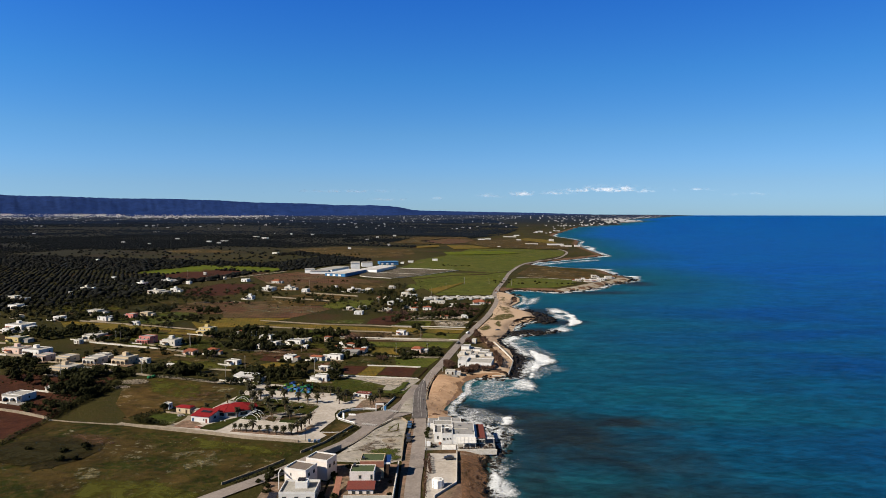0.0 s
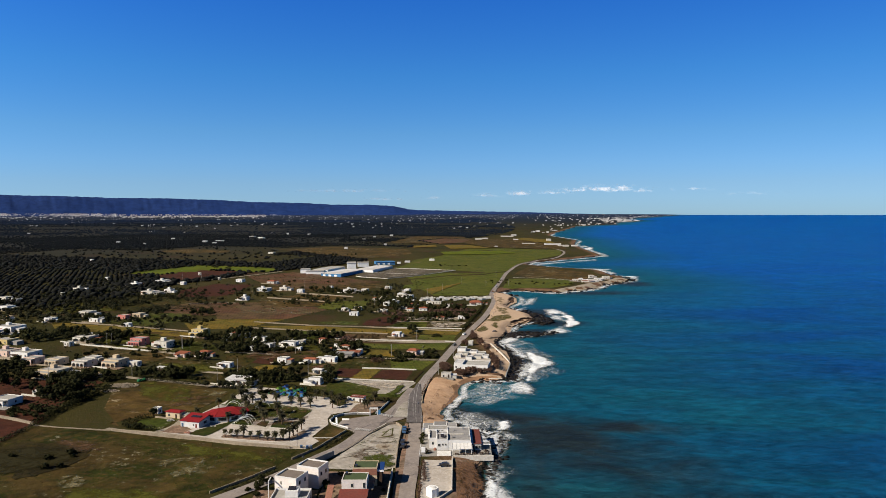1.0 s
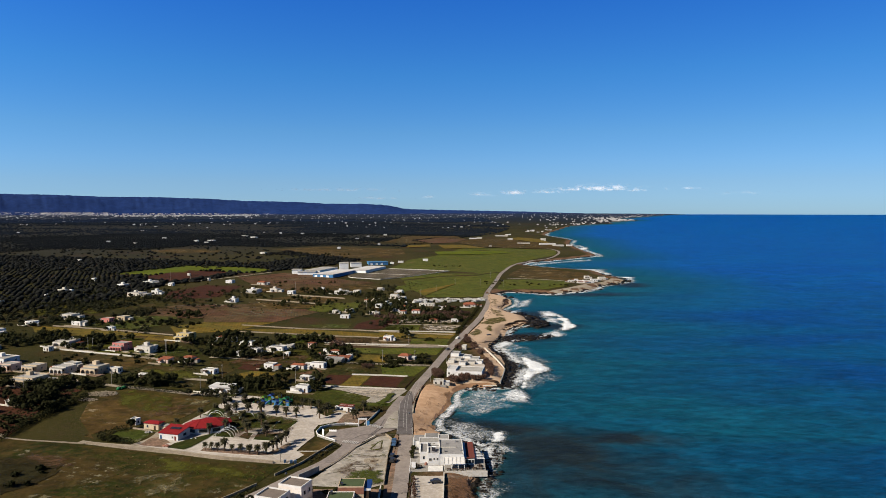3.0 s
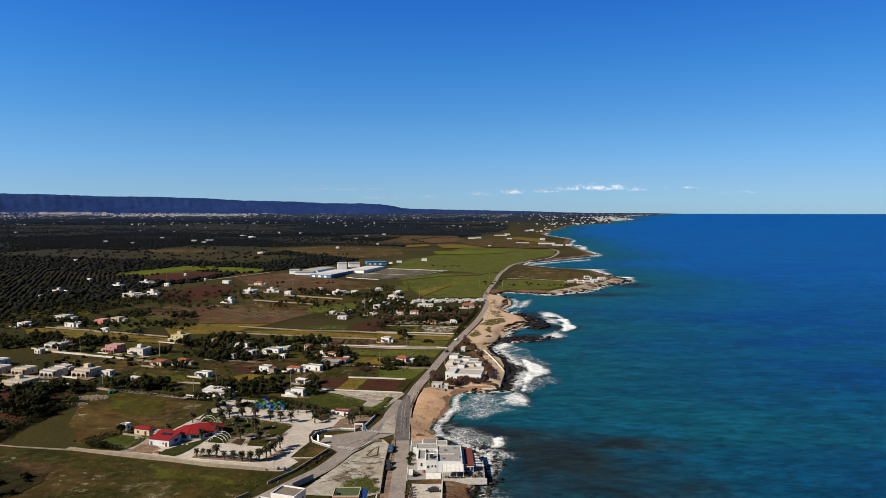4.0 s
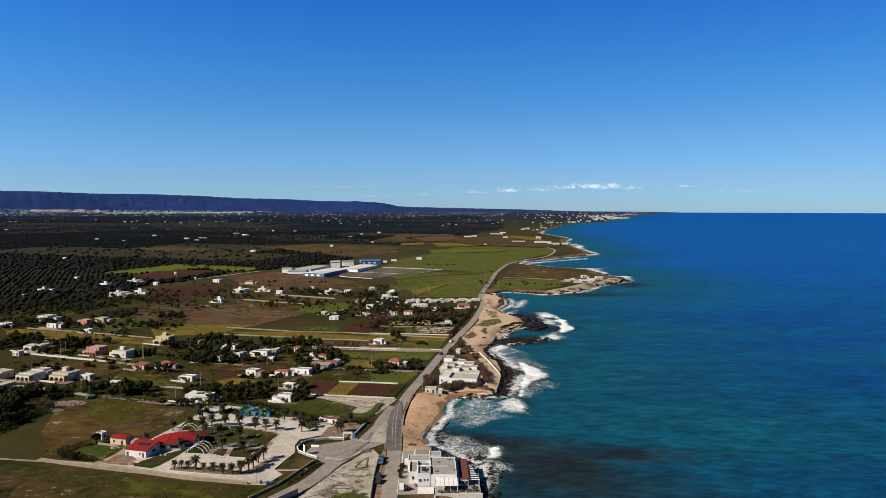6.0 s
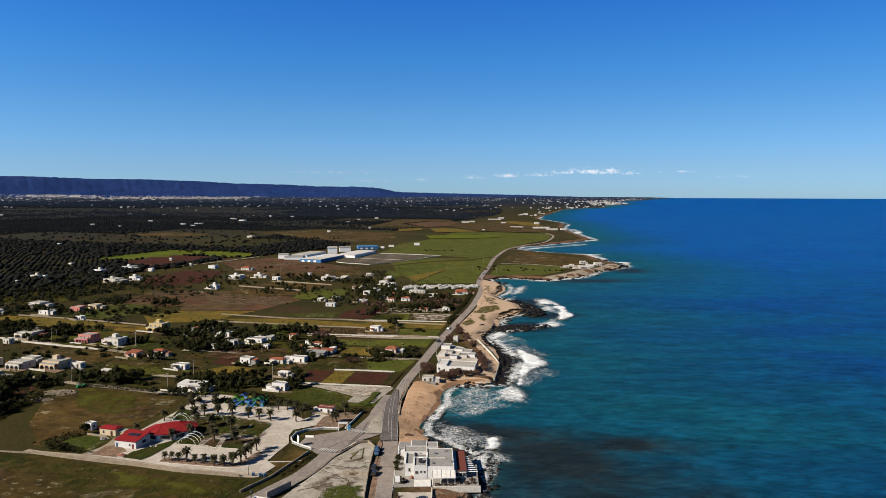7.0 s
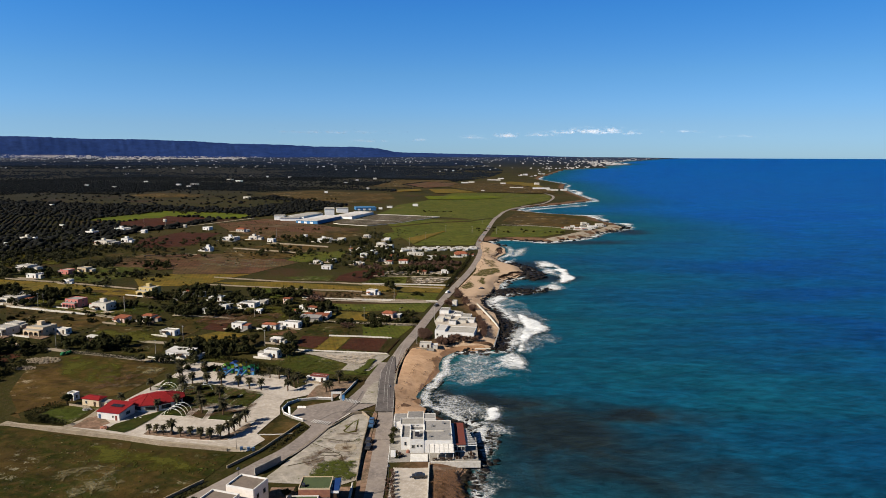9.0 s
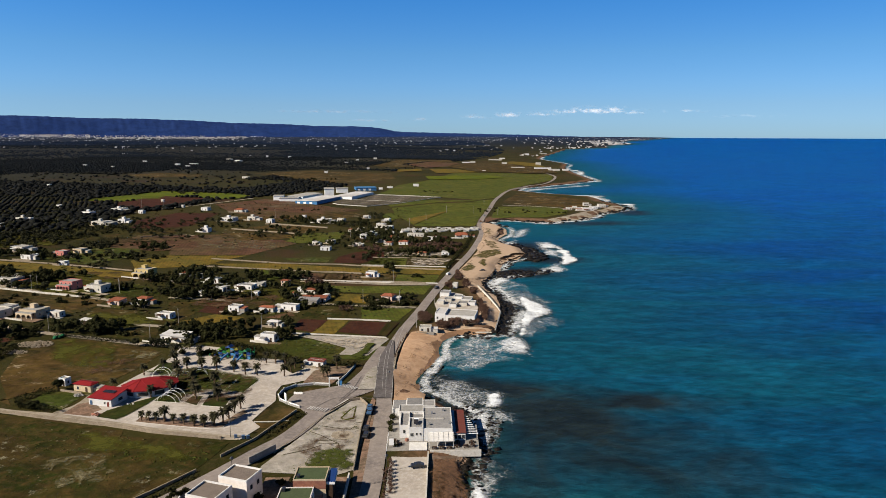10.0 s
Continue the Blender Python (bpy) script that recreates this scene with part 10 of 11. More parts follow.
def round_hall():
    """The many-sided hall of the park under one wide red roof."""
    t = thing("park_hall", "wide many-sided park hall with a red sheet roof", "hall", (-100.8, 331.5, ground(-100.8, 331.5)), 24)
    rx, ry, n = 10.6, 8.2, 10
    ring = [(rx * math.cos(2 * math.pi * (k + 0.5) / n), ry * math.sin(2 * math.pi * (k + 0.5) / n)) for k in range(n)]
    part("wall", prism([(x * 0.9, y * 0.9) for x, y in ring], -0.4, 2.9), "plaster", t)
    bm = bmesh.new()
    low = [bm.verts.new((x, y, 2.9)) for x, y in ring]
    rim = [bm.verts.new((x, y, 3.15)) for x, y in ring]
    a, b = bm.verts.new((-3.2, 0, 5.2)), bm.verts.new((3.0, 0, 5.2))
    for i in range(n):
        j = (i + 1) % n
        bm.faces.new((low[i], low[j], rim[j], rim[i]))
        mx = (ring[i][0] + ring[j][0]) / 2
        if ring[i][0] * ring[j][0] < 0 or abs(mx) < 0.5:
            bm.faces.new((rim[i], rim[j], b, a) if ring[i][0] < ring[j][0] else (rim[i], rim[j], a, b))
        else:
            bm.faces.new((rim[i], rim[j], b if mx > 0 else a))
    bm.faces.new(low[::-1])
    bmesh.ops.recalc_face_normals(bm, faces=bm.faces[:])
    part("roof", bm, "roof_red", t, "bright red ribbed sheet roof")
    for i in range(n):
        j = (i + 1) % n
        top = Vector((-3.2 if ring[i][0] < 0 else 3.0, 0, 5.22))
        part("roof_rib", tube([(ring[i][0], ring[i][1], 3.17), top], 0.09, 4), "roof_red", t)
        mx, my = (ring[i][0] + ring[j][0]) * 0.45, (ring[i][1] + ring[j][1]) * 0.45
        facing = math.degrees(math.atan2(ring[j][1] - ring[i][1], ring[j][0] - ring[i][0]))
        window(t, mx * 1.004, my * 1.004, 1.6, facing, 4.2, 1.7)


def park_house():
    t = thing("house", "white house with a red sheet roof beside the hall", "house", (-112.0, 320.8, ground(-112, 320)), -16)
    w, d = 9.6, 8.4
    part("wall", boxes((-w / 2, -d / 2, -0.5, w / 2, d / 2, 2.9)), "plaster", t)
    part("roof", shed_roof(w, d, 2.92, 1.3, 0.3, 0.18), "roof_red", t, "red ribbed sheet roof")
    part("gable", boxes((-w / 2 + 0.02, 0, 2.9, w / 2 - 0.02, d / 2 - 0.02, 3.4)), "plaster", t)
    # thin dark slabs stand for dark stains on the red sheet
    for k in range(4):
        part("roof_panel", shed_roof(1.1, 1.8, 3.68 + (k % 2) * 0.05, 0.28, 0, 0.06), "solar", t).location = (-1.5 + k * 1.25, 0.5, 0.18)
    window(t, w / 2 + 0.004, 0.5, 1.7, 90, 2.6, 1.3)
    door(t, -3.8, -d / 2 - 0.004, 0, 0, 1.0, 2.0, "car_blue")
    window(t, 2.0, -d / 2 - 0.004, 1.5, 0, 0.8, 0.9)
    door(t, 3.4, -d / 2 - 0.004, 0, 0, 0.9, 2.0, "rust")


def hoop(x, y, span, height, turn):
    """A pair of white bent tubes, an open garden arch."""
    t = thing("garden_arch", "white bent tube arch over a garden path", "arch", (x, y, ground(x, y)), turn, "garden arches")
    for off in (-1.2, 1.2):
        pts = [(span / 2 * math.cos(math.pi * k / 14), off, height * math.sin(math.pi * k / 14)) for k in range(15)]
        part("arch_tube", tube(pts, 0.075, 6), "white_metal", t)
    for k in (3, 7, 11):
        px, pz = span / 2 * math.cos(math.pi * k / 14), height * math.sin(math.pi * k / 14)
        part("tie_bar", tube([(px, -1.2, pz), (px, 1.2, pz)], 0.05, 4), "white_metal", t)


def playground():
    """The big climbing frame: posts, decks, coloured panels and tube slides."""
    t = thing("climbing_frame", "large blue and green climbing frame with slides", "playground", (-79, 371.5, ground(-79, 371.5)), -15)
    rng = np.random.default_rng(9)
    colours = ["blue_sheet", "green_sheet", "lime_sheet", "sky_sheet", "blue_sheet", "green_sheet", "yellow_sheet"]
    for k in range(9):
        x = -8 + k * 2.0
        for y in (-1.6, 1.6):
            part("post", tube([(x, y, -0.3), (x, y, 3.6 + (k % 3) * 0.7)], 0.12, 6), "blue_sheet" if k % 2 else "green_sheet", t)
        if k < 8:
            deck = 1.3 + (k % 3) * 0.6
            part("deck", boxes((x + 0.1, -1.5, deck, x + 1.9, 1.5, deck + 0.15)), "metal", t)
            for y in (-1.62, 1.5):
                part("panel", bevelled(boxes((x + 0.15, y, deck + 0.2, x + 1.85, y + 0.1, deck + 1.2)), 0.03), colours[(k + int(y > 0)) % 7], t)
            if k % 2 == 0:
                part("little_roof", hip_roof(2.0, 3.2, deck + 2.3, 0.9, 0.2, 0.5, 0.1), colours[(k + 2) % 7], t).location = (x + 1.0, 0, 0)
            part("lower_panel", boxes((x + 0.3, -1.6, 0.2, x + 1.6, -1.5, deck - 0.3)), colours[(k + 3) % 7], t)
    for x, bend in ((-3.0, -1.6), (0.5, 0.9), (4.0, -0.8)):
        pts = [(x + bend * math.sin(s * 1.4), -1.6 - 4.2 * s, 2.2 - 1.95 * s) for s in np.linspace(0, 1, 9)]
        part("slide", tube(pts, 0.42, 8), "sky_sheet", t, "sky blue tube slide")
    for k in range(4):
        x = -13.0 + k * 1.3
        part("spring_toy", bevelled(boxes((x, -1.0, 0.0, x + 0.6, -0.2, 1.0 + 0.4 * (k % 2))), 0.1), colours[(k + 5) % 7], t)


def gate(points, arch):
    """The curved white entrance wall of the park with piers, portal, sign and banner."""
    t = thing("park_gate", "curved white entrance wall with piers and portal", "gate", (0, 0, 2.4))
    for i, (a, b) in enumerate(zip(points, points[1:])):
        dx, dy = b[0] - a[0], b[1] - a[1]
        n = math.hypot(dx, dy)
        o = part("wall_panel", boxes((0.22, -0.15, -0.3, n - 0.22, 0.15, 0.75)), "concrete", t)
        o.matrix_basis = pose(a[0], a[1], 0, 0, 0, math.degrees(math.atan2(dy, dx)))
        o = part("railing", boxes((0.22, -0.05, 0.753, n - 0.22, 0.05, 1.15)), "white_metal", t)
        o.matrix_basis = pose(a[0], a[1], 0, 0, 0, math.degrees(math.atan2(dy, dx)))
        o = part("pier", bevelled(boxes((-0.22, -0.22, -0.3, 0.22, 0.22, 1.3)), 0.04), "white_wall", t)
        o.location = (a[0], a[1], 0)
    x, y = arch
    part("portal", boxes((x - 2.0, y - 0.3, 0, x - 1.6, y + 0.3, 3.0), (x + 1.6, y - 0.3, 0, x + 2.0, y + 0.3, 3.0), (x - 2.0, y - 0.3, 3.003, x + 2.0, y + 0.3, 3.7)), "plaster", t)
    part("sign_board", bevelled(boxes((x + 2.3, y - 0.8, 0, x + 3.3, y - 0.6, 2.6)), 0.03), "sky_sheet", t, "sky blue sign board")


def heap(label, category, count, x, y, rx, ry, size, material, seed):
    rng = np.random.default_rng(seed)
    a, r = rng.uniform(0, 6.283, count), np.sqrt(rng.uniform(0, 1, count))
    px, py = x + rx * r * np.cos(a), y + ry * r * np.sin(a)
    pz = height_at(inland(px, py)) + (1 - r) * size * 0.5
    lumps(category, np.stack([px, py, pz], -1), size * rng.uniform(0.35, 1.0, count), material, label, category, squash=0.6, seed=seed)


def waste_bin(x, y, turn):
    t = thing("waste_bin", "blue plastic wheeled bin beside a low wall", "bin", (x, y, ground(x, y)), turn)
    part("body", bevelled(boxes((-0.5, -0.4, 0.1, 0.5, 0.4, 1.15)), 0.06), "car_blue", t)
    part("lid", bevelled(boxes((-0.53, -0.43, 1.153, 0.53, 0.43, 1.28)), 0.04), "car_blue", t)
    for s in (-1, 1):
        part("wheel", boxes((s * 0.42 - 0.05, -0.38, -0.02, s * 0.42 + 0.05, -0.18, 0.16)), "tyre", t)


def sign(x, y, w, h, lift, turn, label):
    t = thing("billboard", label, "sign", (x, y, ground(x, y)), turn)
    part("board", bevelled(boxes((-w / 2, -0.06, lift, w / 2, 0.06, lift + h)), 0.02), "white_metal", t)
    for s in (-1, 1):
        part("post", boxes((s * w * 0.4 - 0.06, 0.064, -0.3, s * w * 0.4 + 0.06, 0.18, lift + h)), "metal", t)


def crossing(x, y, turn, count=8, long=2.6):
    for k in range(count):
        a = radians(turn)
        px, py = x + (k - count / 2) * 0.95 * math.cos(a), y + (k - count / 2) * 0.95 * math.sin(a)
        o = put("crossing_stripe", shared("stripe", lambda: boxes((-0.25, -1.4, 0, 0.25, 1.4, 0.03))), "paint_white")
        o.matrix_basis = pose(px, py, ground(px, py) + 0.7, 0, 0, turn)
        tagged(o, "worn white zebra crossing stripe on asphalt", "road marking", "zebra crossing", "structure")


def tank(x, y):
    t = thing("water_tank", "white eight-sided tank standing in the parking lot", "tank", (x, y, ground(x, y) + 0.4))
    part("shell", tube([(0, 0, -0.3), (0, 0, 2.2), (0, 0, 2.6)], 2.1, 8), "white_metal", t)
    part("lid", tube([(0, 0, 2.603), (0, 0, 2.9)], 1.6, 8, taper=0.6), "awning", t)
    for k in range(8):
        a = math.pi / 4 * k
        part("rib", tube([(2.1 * math.cos(a), 2.1 * math.sin(a), -0.2), (2.1 * math.cos(a), 2.1 * math.sin(a), 2.5)], 0.06, 4), "metal", t)


def street_lamp(x, y, turn):
    t = thing("street_lamp", "dark street lamp with a round head by the road", "street lamp", (x, y, ground(x, y)), turn, "street lamps")
    part("pole", tube([(0, 0, -0.3), (0, 0, 5.2)], 0.09, 6, taper=0.7), "car_dark", t)
    part("lamp_head", tube([(0, 0, 5.203), (0, 0, 5.5), (0, 0, 5.75)], 0.55, 10, taper=0.4), "car_dark", t)


def sheds():
    """The industrial sheds on the plain, their white roofs and blue sides."""
    def shed(label, cx, cy, w, d, h, turn, side, roof="far_white"):
        t = thing("industrial_shed", label, "industrial building", (cx, cy, ground(cx, cy)), turn)
        part("wall", boxes((-w / 2, -d / 2, -2, w / 2, d / 2, h)), side, t)
        part("roof", hip_roof(w, d, h + 0.003, h * 0.22, 0.5, 0.95, 0.4), roof, t)
        for k in range(int(w / 9)):
            part("bay_door", boxes((-w / 2 + 3 + k * 9, -d / 2 - 0.1, 0, -w / 2 + 7 + k * 9, -d / 2 - 0.003, h * 0.65)), "white_metal", t)
    shed("long shed with a white roof and blue sides", -145, 1040, 32, 78, 4.0, -18, "sky_sheet")
    shed("long shed with a white roof and pale sides", -104, 1104, 30, 80, 4.0, -18, "white_metal")
    shed("long white shed at the back of the works", -172, 1080, 26, 60, 4.5, -18, "white_metal", "roof_pale")
    shed("blue works hall behind the sheds", -99, 1240, 34, 26, 4.5, 12, "sky_sheet", "sky_sheet")
    shed("tall white works block", -142, 1116, 14, 12, 10.0, 10, "white_metal", "roof_pale")
    shed("white works block with rounded tanks", -129, 1168, 18, 12, 7.0, 10, "white_metal", "roof_pale")
    shed("low white works block", -186, 1040, 26, 20, 4.0, 5, "white_metal", "roof_pale")
    shed("low white works annex", -202, 1046, 14, 14, 6.0, 5, "white_metal", "roof_pale")


beach_house()
green_villa()
white_villa()
round_hall()
park_house()
playground()
sheds()
for x, y, span, high, turn in ((-90.2, 320.7, 7.6, 3.2, -12), (-89.5, 325.2, 7.6, 3.2, -12), (-92.5, 344.0, 7.0, 3.2, 20), (-88.0, 348.0, 7.0, 3.2, 20), (-103.0, 349.0, 7.0, 3.2, 0)):
    hoop(x, y, span, high, turn)
tank(-2.0, 240.6)


def cloud_sheet():
    """Low far clouds: flat-bottomed cumulus and thin streaks in one veil behind the hills."""
    az, up = np.arange(-36, 36, 0.12), np.arange(0.2, 3.4, 0.08)
    a, e = np.meshgrid(az, up, indexing="ij")
    a, e = a.ravel(), e.ravel()
    thick = np.zeros(a.size)
    for a0, e0, wide, high, much in CLOUDS:
        over = np.where(e > e0, high, high * 0.45)
        thick = np.maximum(thick, much * np.exp(-((a - a0) / wide) ** 2 - ((e - e0) / over) ** 2))
    r = 4795.0
    p = np.stack([r * np.sin(np.radians(a)), r * np.cos(np.radians(a)), EYE + r * np.tan(np.radians(e))], -1)
    n = len(up)
    i, j = np.meshgrid(np.arange(len(az) - 1), np.arange(n - 1), indexing="ij")
    q = np.stack([i * n + j, (i + 1) * n + j, (i + 1) * n + j + 1, i * n + j + 1], -1).reshape(-1, 4)
    q = q[(thick[q] > 0.04).any(1)]
    used, inverse = np.unique(q, return_inverse=True)
    me = fast_mesh("cloud", p[used], inverse.reshape(-1, 4))
    attribute(me, "thick", thick[used])
    ob = tagged(put("cloud", me, "cloud"), "low white cumulus and thin cloud streaks over the coast", "cloud", kind="structure")
    ob.visible_shadow = False


def cloud_material():
    m, nodes, links, bsdf = shader("cloud")
    at = nodes.new("ShaderNodeAttribute")
    at.attribute_name = "thick"
    flat = nodes.new("ShaderNodeMapping")
    flat.inputs["Scale"].default_value = (1.0, 1.0, 2.2)
    links.new(nodes.new("ShaderNodeTexCoord").outputs["Object"], flat.inputs["Vector"])
    puff = noise_tex(nodes, links, flat.outputs[0], 0.024, 8, 0.68, 0.5)
    add = nodes.new("ShaderNodeMath")
    add.operation = "MULTIPLY_ADD"
    add.inputs[1].default_value = 2.4
    links.new(puff, add.inputs[0])
    links.new(at.outputs["Fac"], add.inputs[2])
    shape = ramp(nodes, links, add.outputs[0], 1.4, 2.15)
    share = nodes.new("ShaderNodeMath")
    share.operation = "MULTIPLY"
    links.new(shape, share.inputs[0])
    links.new(ramp(nodes, links, at.outputs["Fac"], 0.0, 0.75), share.inputs[1])
    links.new(share.outputs[0], bsdf.inputs["Alpha"])
    bsdf.inputs["Base Color"].default_value = (0.78, 0.78, 0.8, 1)
    bsdf.inputs["Roughness"].default_value, bsdf.inputs["Specular IOR Level"].default_value = 1.0, 0.0
    return m


M["cloud"] = cloud_material()
CLOUDS = ((13.6, 1.75, 2.6, 0.36, 0.6), (14.6, 1.85, 0.9, 0.3, 0.64), (12.6, 1.8, 0.7, 0.24, 0.58), (11.4, 1.7, 1.4, 0.25, 0.6), (6.4, 1.45, 1.1, 0.28, 0.62), (3.8, 1.3, 1.2, 0.2, 0.5), (9.2, 1.5, 1.6, 0.22, 0.5), (16.2, 1.6, 1.0, 0.18, 0.45), (20.0, 1.7, 1.6, 0.2, 0.36), (-8.0, 1.68, 5.0, 0.2, 0.4), (-4.5, 1.0, 2.0, 0.14, 0.45), (-0.4, 1.1, 0.9, 0.16, 0.45), (24.0, 1.3, 2.5, 0.15, 0.25))
cloud_sheet()
gate([(-40.9, 313.8), (-45.3, 317.1), (-49.4, 321.1), (-50.8, 325.4), (-49.9, 331.2), (-46.3, 335.2), (-39.3, 337.1), (-32.7, 336.4)], (-31.3, 335.5))
wall("wall", "white_wall", "white wall running on from the park gate", 0.9, 0.3, (-30.5, 337.6), (-27.9, 347.6), (-25.3, 359.9))
sign(-46.6, 318.0, 2.0, 2.6, 1.6, -60, "white billboard on posts beside the park gate")
sign(-43.7, 327.0, 3.4, 0.9, 0.2, -5, "white banner barrier before the park gate")
sign(-6.1, 281.5, 1.6, 2.2, 0.8, 0, "white notice board at the parking entrance")
crossing(-24.9, 333.1, -34)
crossing(-33.5, 311.4, -21)
heap("long heap of pale stone rubble", "rubble", 260, -174.5, 386.3, 7.8, 5.0, 0.6, "stone_wall", 1)
heap("heap of pale broken stone", "rubble", 120, -176.9, 374.7, 5.0, 3.0, 0.5, "stone_wall", 2)
heap("heap of pale dry palm fronds", "heap", 50, -125.9, 326.9, 1.9, 1.7, 0.45, "roof_pale", 3)
heap("white sheets lying on a lawn", "sheet", 8, -103.0, 318.4, 1.4, 1.1, 0.5, "far_white", 4)
heap("heap of red bricks", "rubble", 30, -111.1, 308.8, 1.6, 1.0, 0.7, "terracotta", 5)
heap("heap under a bright green tarp", "tarp", 3, -170.0, 395.3, 0.3, 0.4, 1.3, "green_sheet", 100)
heap("heap under a bright green tarp", "tarp", 3, -169.3, 397.0, 0.3, 0.3, 1.3, "green_sheet", 106)
heap("heap under a bright green tarp", "tarp", 3, -168.7, 398.4, 0.3, 0.4, 1.3, "green_sheet", 111)
heap("tawny boulders on the rough ground above the surf", "rocks", 700, 17.2, 267.4, 4.5, 16.3, 0.42, "verge", 21)
heap("tawny boulders above the surf", "rocks", 300, 13.2, 242.5, 4.5, 6.5, 0.42, "verge", 22)
waste_bin(-56.9, 289.1, 16)
waste_bin(-54.4, 288.7, 17)
waste_bin(-52.8, 288.6, 20)
street_lamp(-6.7, 265.3, 0)
street_lamp(-9.9, 336.9, 0)
street_lamp(-58.8, 289.9, 0)
street_lamp(-51.2, 264.4, 0)
house("white beach club hall with a wide pale roof", 23.5, 433.0, 15.5, 13.0, 3.6, -11, "plaster", "flat", "roof_pale", annex=False)
house("tall white side block of the beach club", 13.0, 434.5, 5.5, 12.0, 4.4, -11, "plaster", "flat", "far_white", annex=False)
house("white beach club building with a flat roof", 20.1, 460.0, 4.0, 5.6, 2.1, -11, "plaster", "flat", "roof_grey", openings=False)
house("white beach club building with a flat roof", 16.3, 488.8, 5.7, 8.0, 2.3, -11, "plaster", "flat", "roof_grey", openings=False)
house("white beach club building with a flat roof", 13.1, 467.1, 4.0, 5.5, 2.0, -11, "white_wall", "flat", "far_white", openings=False)
house("white beach club building with a flat roof", 23.2, 510.7, 3.1, 4.4, 2.9, -11, "white_wall", "flat", "far_white", openings=False)
house("white beach club building with a flat roof", 28.6, 473.6, 5.9, 8.2, 1.8, -11, "plaster", "flat", "roof_pale", openings=False)
house("white beach club building with a flat roof", 24.0, 481.3, 4.7, 6.6, 1.5, -11, "plaster", "flat", "roof_grey", openings=False)
house("white beach club building with a flat roof", 17.7, 474.7, 4.5, 6.3, 1.5, -11, "white_wall", "flat", "roof_grey", openings=False)
house("white beach club building with a flat roof", 31.1, 464.3, 4.0, 5.6, 2.0, -11, "plaster", "flat", "roof_pale", openings=False)
house("white beach club building with a flat roof", 25.9, 464.3, 5.2, 7.3, 1.7, -11, "white_wall", "flat", "roof_grey", openings=False)
house("pale concrete beach kiosk", 4.3, 412.1, 5.9, 4.7, 2.3, -4, "white_wall", "flat", "roof_pale")

for kind, count, x, y, rx, ry, seed in (("pine", 34, 2, 693, 32, 7, 301), ("bare", 44, 12, 680, 28, 8, 302), ("bare", 50, 8, 655, 30, 9, 303), ("pine", 20, -2, 642, 26, 5, 304), ("bush", 24, 20, 668, 20, 8, 305), ("pine", 24, -58, 742, 26, 6, 306), ("pine", 18, -34, 705, 14, 10, 307), ("bare", 24, -40, 660, 14, 10, 308), ("pine", 30, -95, 540, 24, 6, 309), ("pine", 24, -150, 545, 14, 10, 310), ("pine", 18, -66, 500, 10, 6, 311), ("bush", 22, -110, 486, 16, 5, 312), ("pine", 20, -135, 480, 12, 6, 313), ("bare", 16, -70, 528, 8, 6, 314)):
    thicket(kind, count, x, y, rx, ry, 0.6, 1.2, seed)
hedge("dark unclipped hedge along the coast road", 2.4, 2.2, (19.0, 572.0), (32.0, 642.0), (41.0, 690.0), (50.0, 746.0), seed=81)
hedge("dark hedge between the camp and its plots", 2.0, 2.0, (-30.0, 648.0), (0.0, 645.0), (29.0, 640.0), seed=82)
for text, x, y, w, d, h, turn, walls, roof, top in (("low white cottage with a red tile roof", -16, 688, 8, 6, 2.8, -8, "plaster", "hip", "roof_tile"), ("low white cottage among bare trees", 9, 712, 9, 6, 2.6, -8, "plaster", "flat", "roof_pale"), ("low cottage with a worn tile roof", 1, 630, 7, 5, 2.6, -8, "cream", "hip", "roof_tile"), ("long low white camp building", -6, 738, 16, 5, 2.6, -8, "white_wall", "flat", "roof_pale"), ("small white cottage behind a hedge", 20, 634, 6, 5, 2.5, -8, "plaster", "flat", "roof_grey"), ("low white cottage with a grey roof", -80, 652, 8, 6, 2.7, -8, "plaster", "flat", "roof_grey"), ("low shed with a pale sheet roof", -104, 512, 10, 6, 2.4, -12, "white_wall", "shed", "roof_pale"), ("low shed with a pale sheet roof", -122, 498, 8, 5, 2.3, -12, "concrete", "shed", "roof_grey"), ("low grey cottage with a sheet roof", -64, 470, 12, 6, 2.5, -10, "concrete", "shed", "roof_grey"), ("brown shed with a tile roof", -58, 476, 8, 5, 2.4, -10, "rose", "shed", "roof_tile")):
    house(text, x, y, w, d, h, turn, walls, roof, top, annex=False)
for k in range(9):
    f = k / 8
    strip("parking_row", "lane" if k % 2 else "asphalt", "pale line of parking bays at the works", "parking row", 2.2, (-112 + 36 * f, 1020 + 98 * f), (-50 + 36 * f, 1006 + 98 * f), lift=0.9)
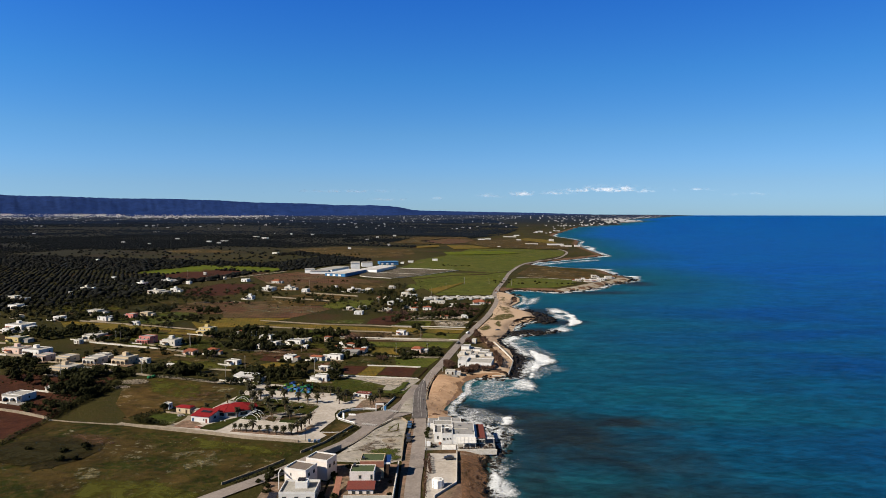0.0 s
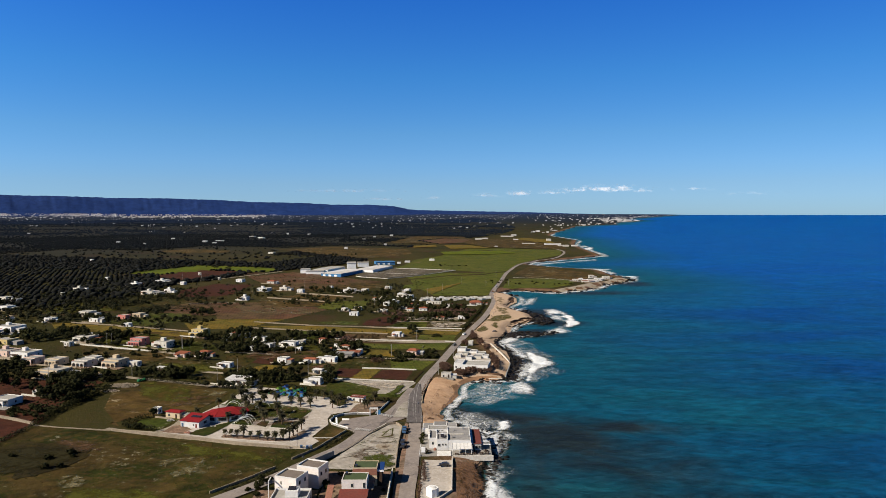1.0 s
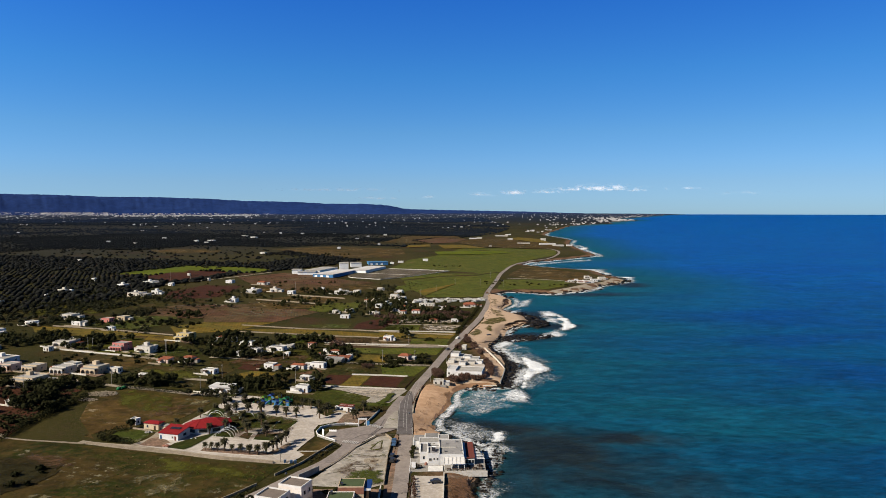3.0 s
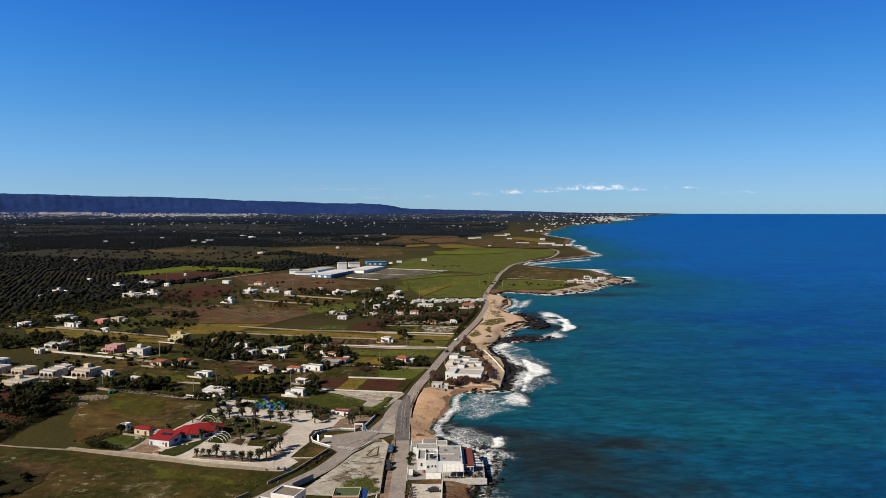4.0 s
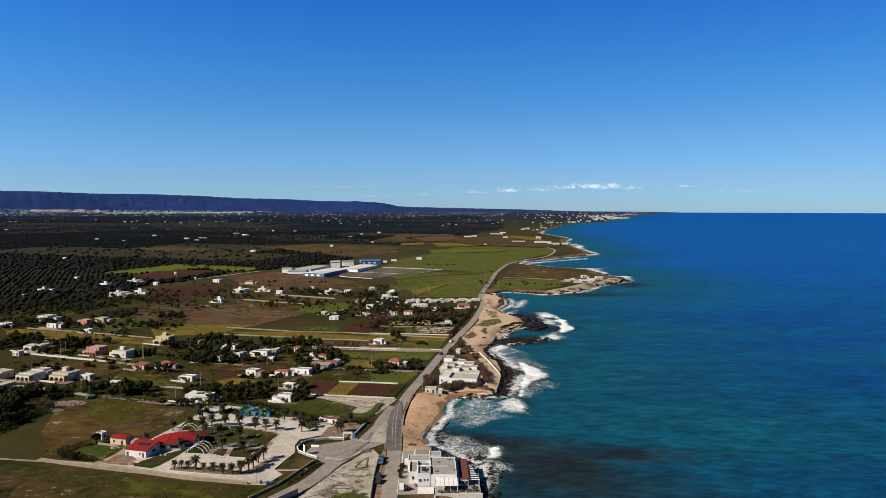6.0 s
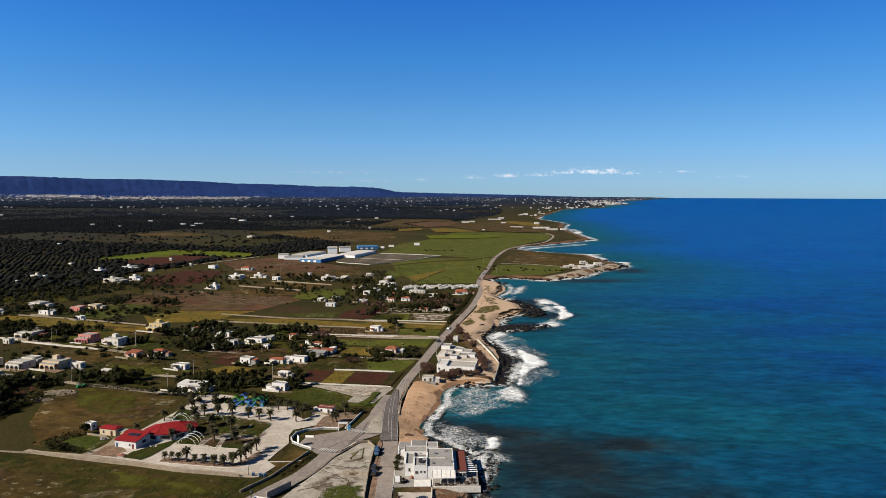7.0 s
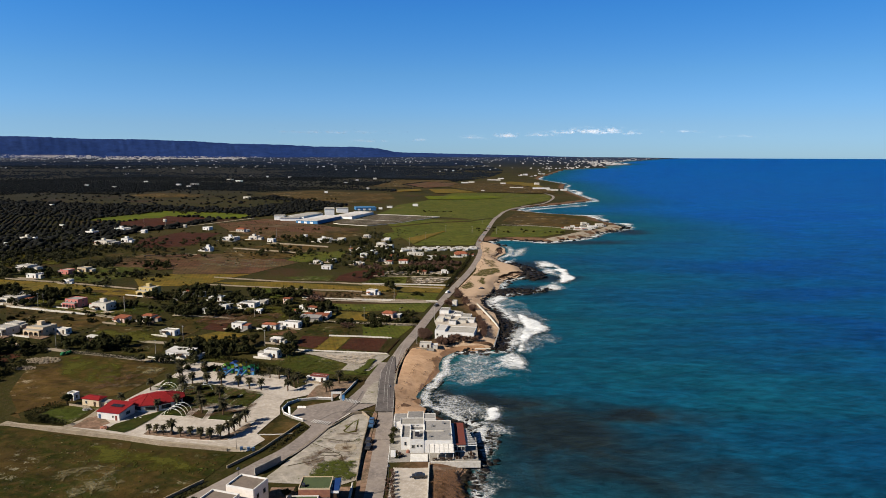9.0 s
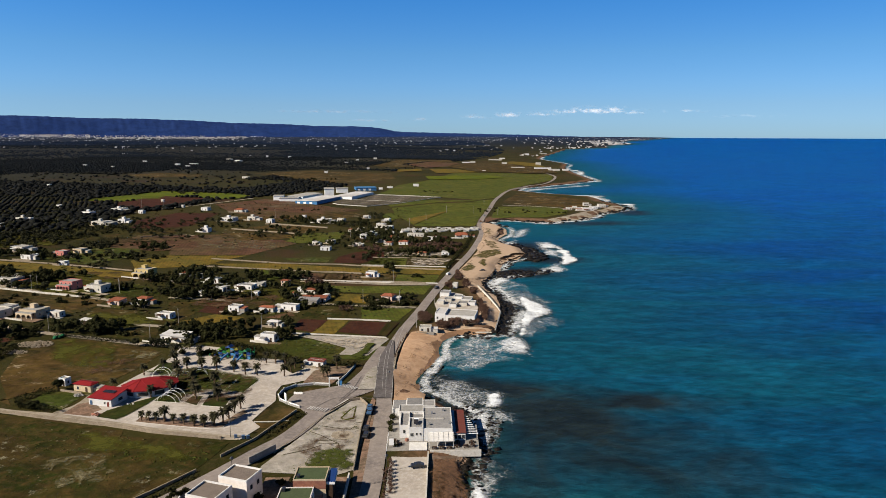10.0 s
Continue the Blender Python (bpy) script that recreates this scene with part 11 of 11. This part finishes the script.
for x, y, size in ((-62.5, 240.0, 0.9), (-60.8, 236.0, 0.7), (-64.0, 245.5, 0.8), (-39.2, 246.0, 0.9), (-38.0, 242.5, 0.8), (-40.4, 250.0, 1.0), (-36.0, 258.0, 0.9), (-33.0, 260.0, 0.8), (-19.0, 232.5, 0.8), (-19.2, 244.0, 0.6), (-41.6, 231.0, 1.0), (-37.5, 231.0, 0.9)):
    plant("bush", x, y, size, x * 40)


def terrace_table(x, y, turn):
    """A dark table with two benches on the restaurant terrace."""
    t = thing("terrace_table", "dark wooden terrace table with two benches", "table", (x, y, 2.45), turn, "terrace tables")
    part("tabletop", bevelled(boxes((-0.8, -0.4, 0.7, 0.8, 0.4, 0.76)), 0.02), "dark_wood", t)
    for sx in (-0.65, 0.65):
        part("leg", boxes((sx - 0.06, -0.3, 0, sx + 0.06, 0.3, 0.697)), "dark_wood", t)
    for sy in (-0.75, 0.75):
        part("bench", boxes((-0.75, sy - 0.16, 0.38, 0.75, sy + 0.16, 0.45), (-0.6, sy - 0.12, 0, -0.5, sy + 0.12, 0.378), (0.5, sy - 0.12, 0, 0.6, sy + 0.12, 0.378)), "dark_wood", t)


for x, y, turn in ((7.4, 280.2, 4), (9.8, 280.4, -6), (12.2, 280.1, 8), (14.6, 281.6, 90), (14.8, 284.2, 84), (17.4, 281.4, 12), (19.6, 281.8, -8), (19.4, 284.4, 96), (-3.6, 283.4, 15), (-5.2, 285.6, 80)):
    terrace_table(x, y, turn)
for kind, count, x, y, rx, ry, seed in (("olive", 46, -345, 640, 50, 26, 401), ("olive", 60, -305, 770, 45, 55, 402), ("olive", 54, -400, 700, 55, 45, 403), ("pine", 26, -290, 590, 30, 12, 404), ("olive", 40, -390, 800, 40, 50, 405), ("bush", 40, -330, 700, 50, 40, 406), ("pine", 20, -262, 512, 14, 8, 407), ("bush", 30, -235, 600, 40, 14, 408)):
    thicket(kind, count, x, y, rx, ry, 0.6, 1.15, seed)
for k in range(6):
    f = (k + 0.5) / 6
    strip("crop_row", "lawn", "row of low green crops on dark soil", "crop row", 0.55, (-19.6 + 4.6 * f, 403.8 - 2.7 * f), (-15.5 + 5.9 * f, 429.2 - 2.0 * f), lift=0.5)
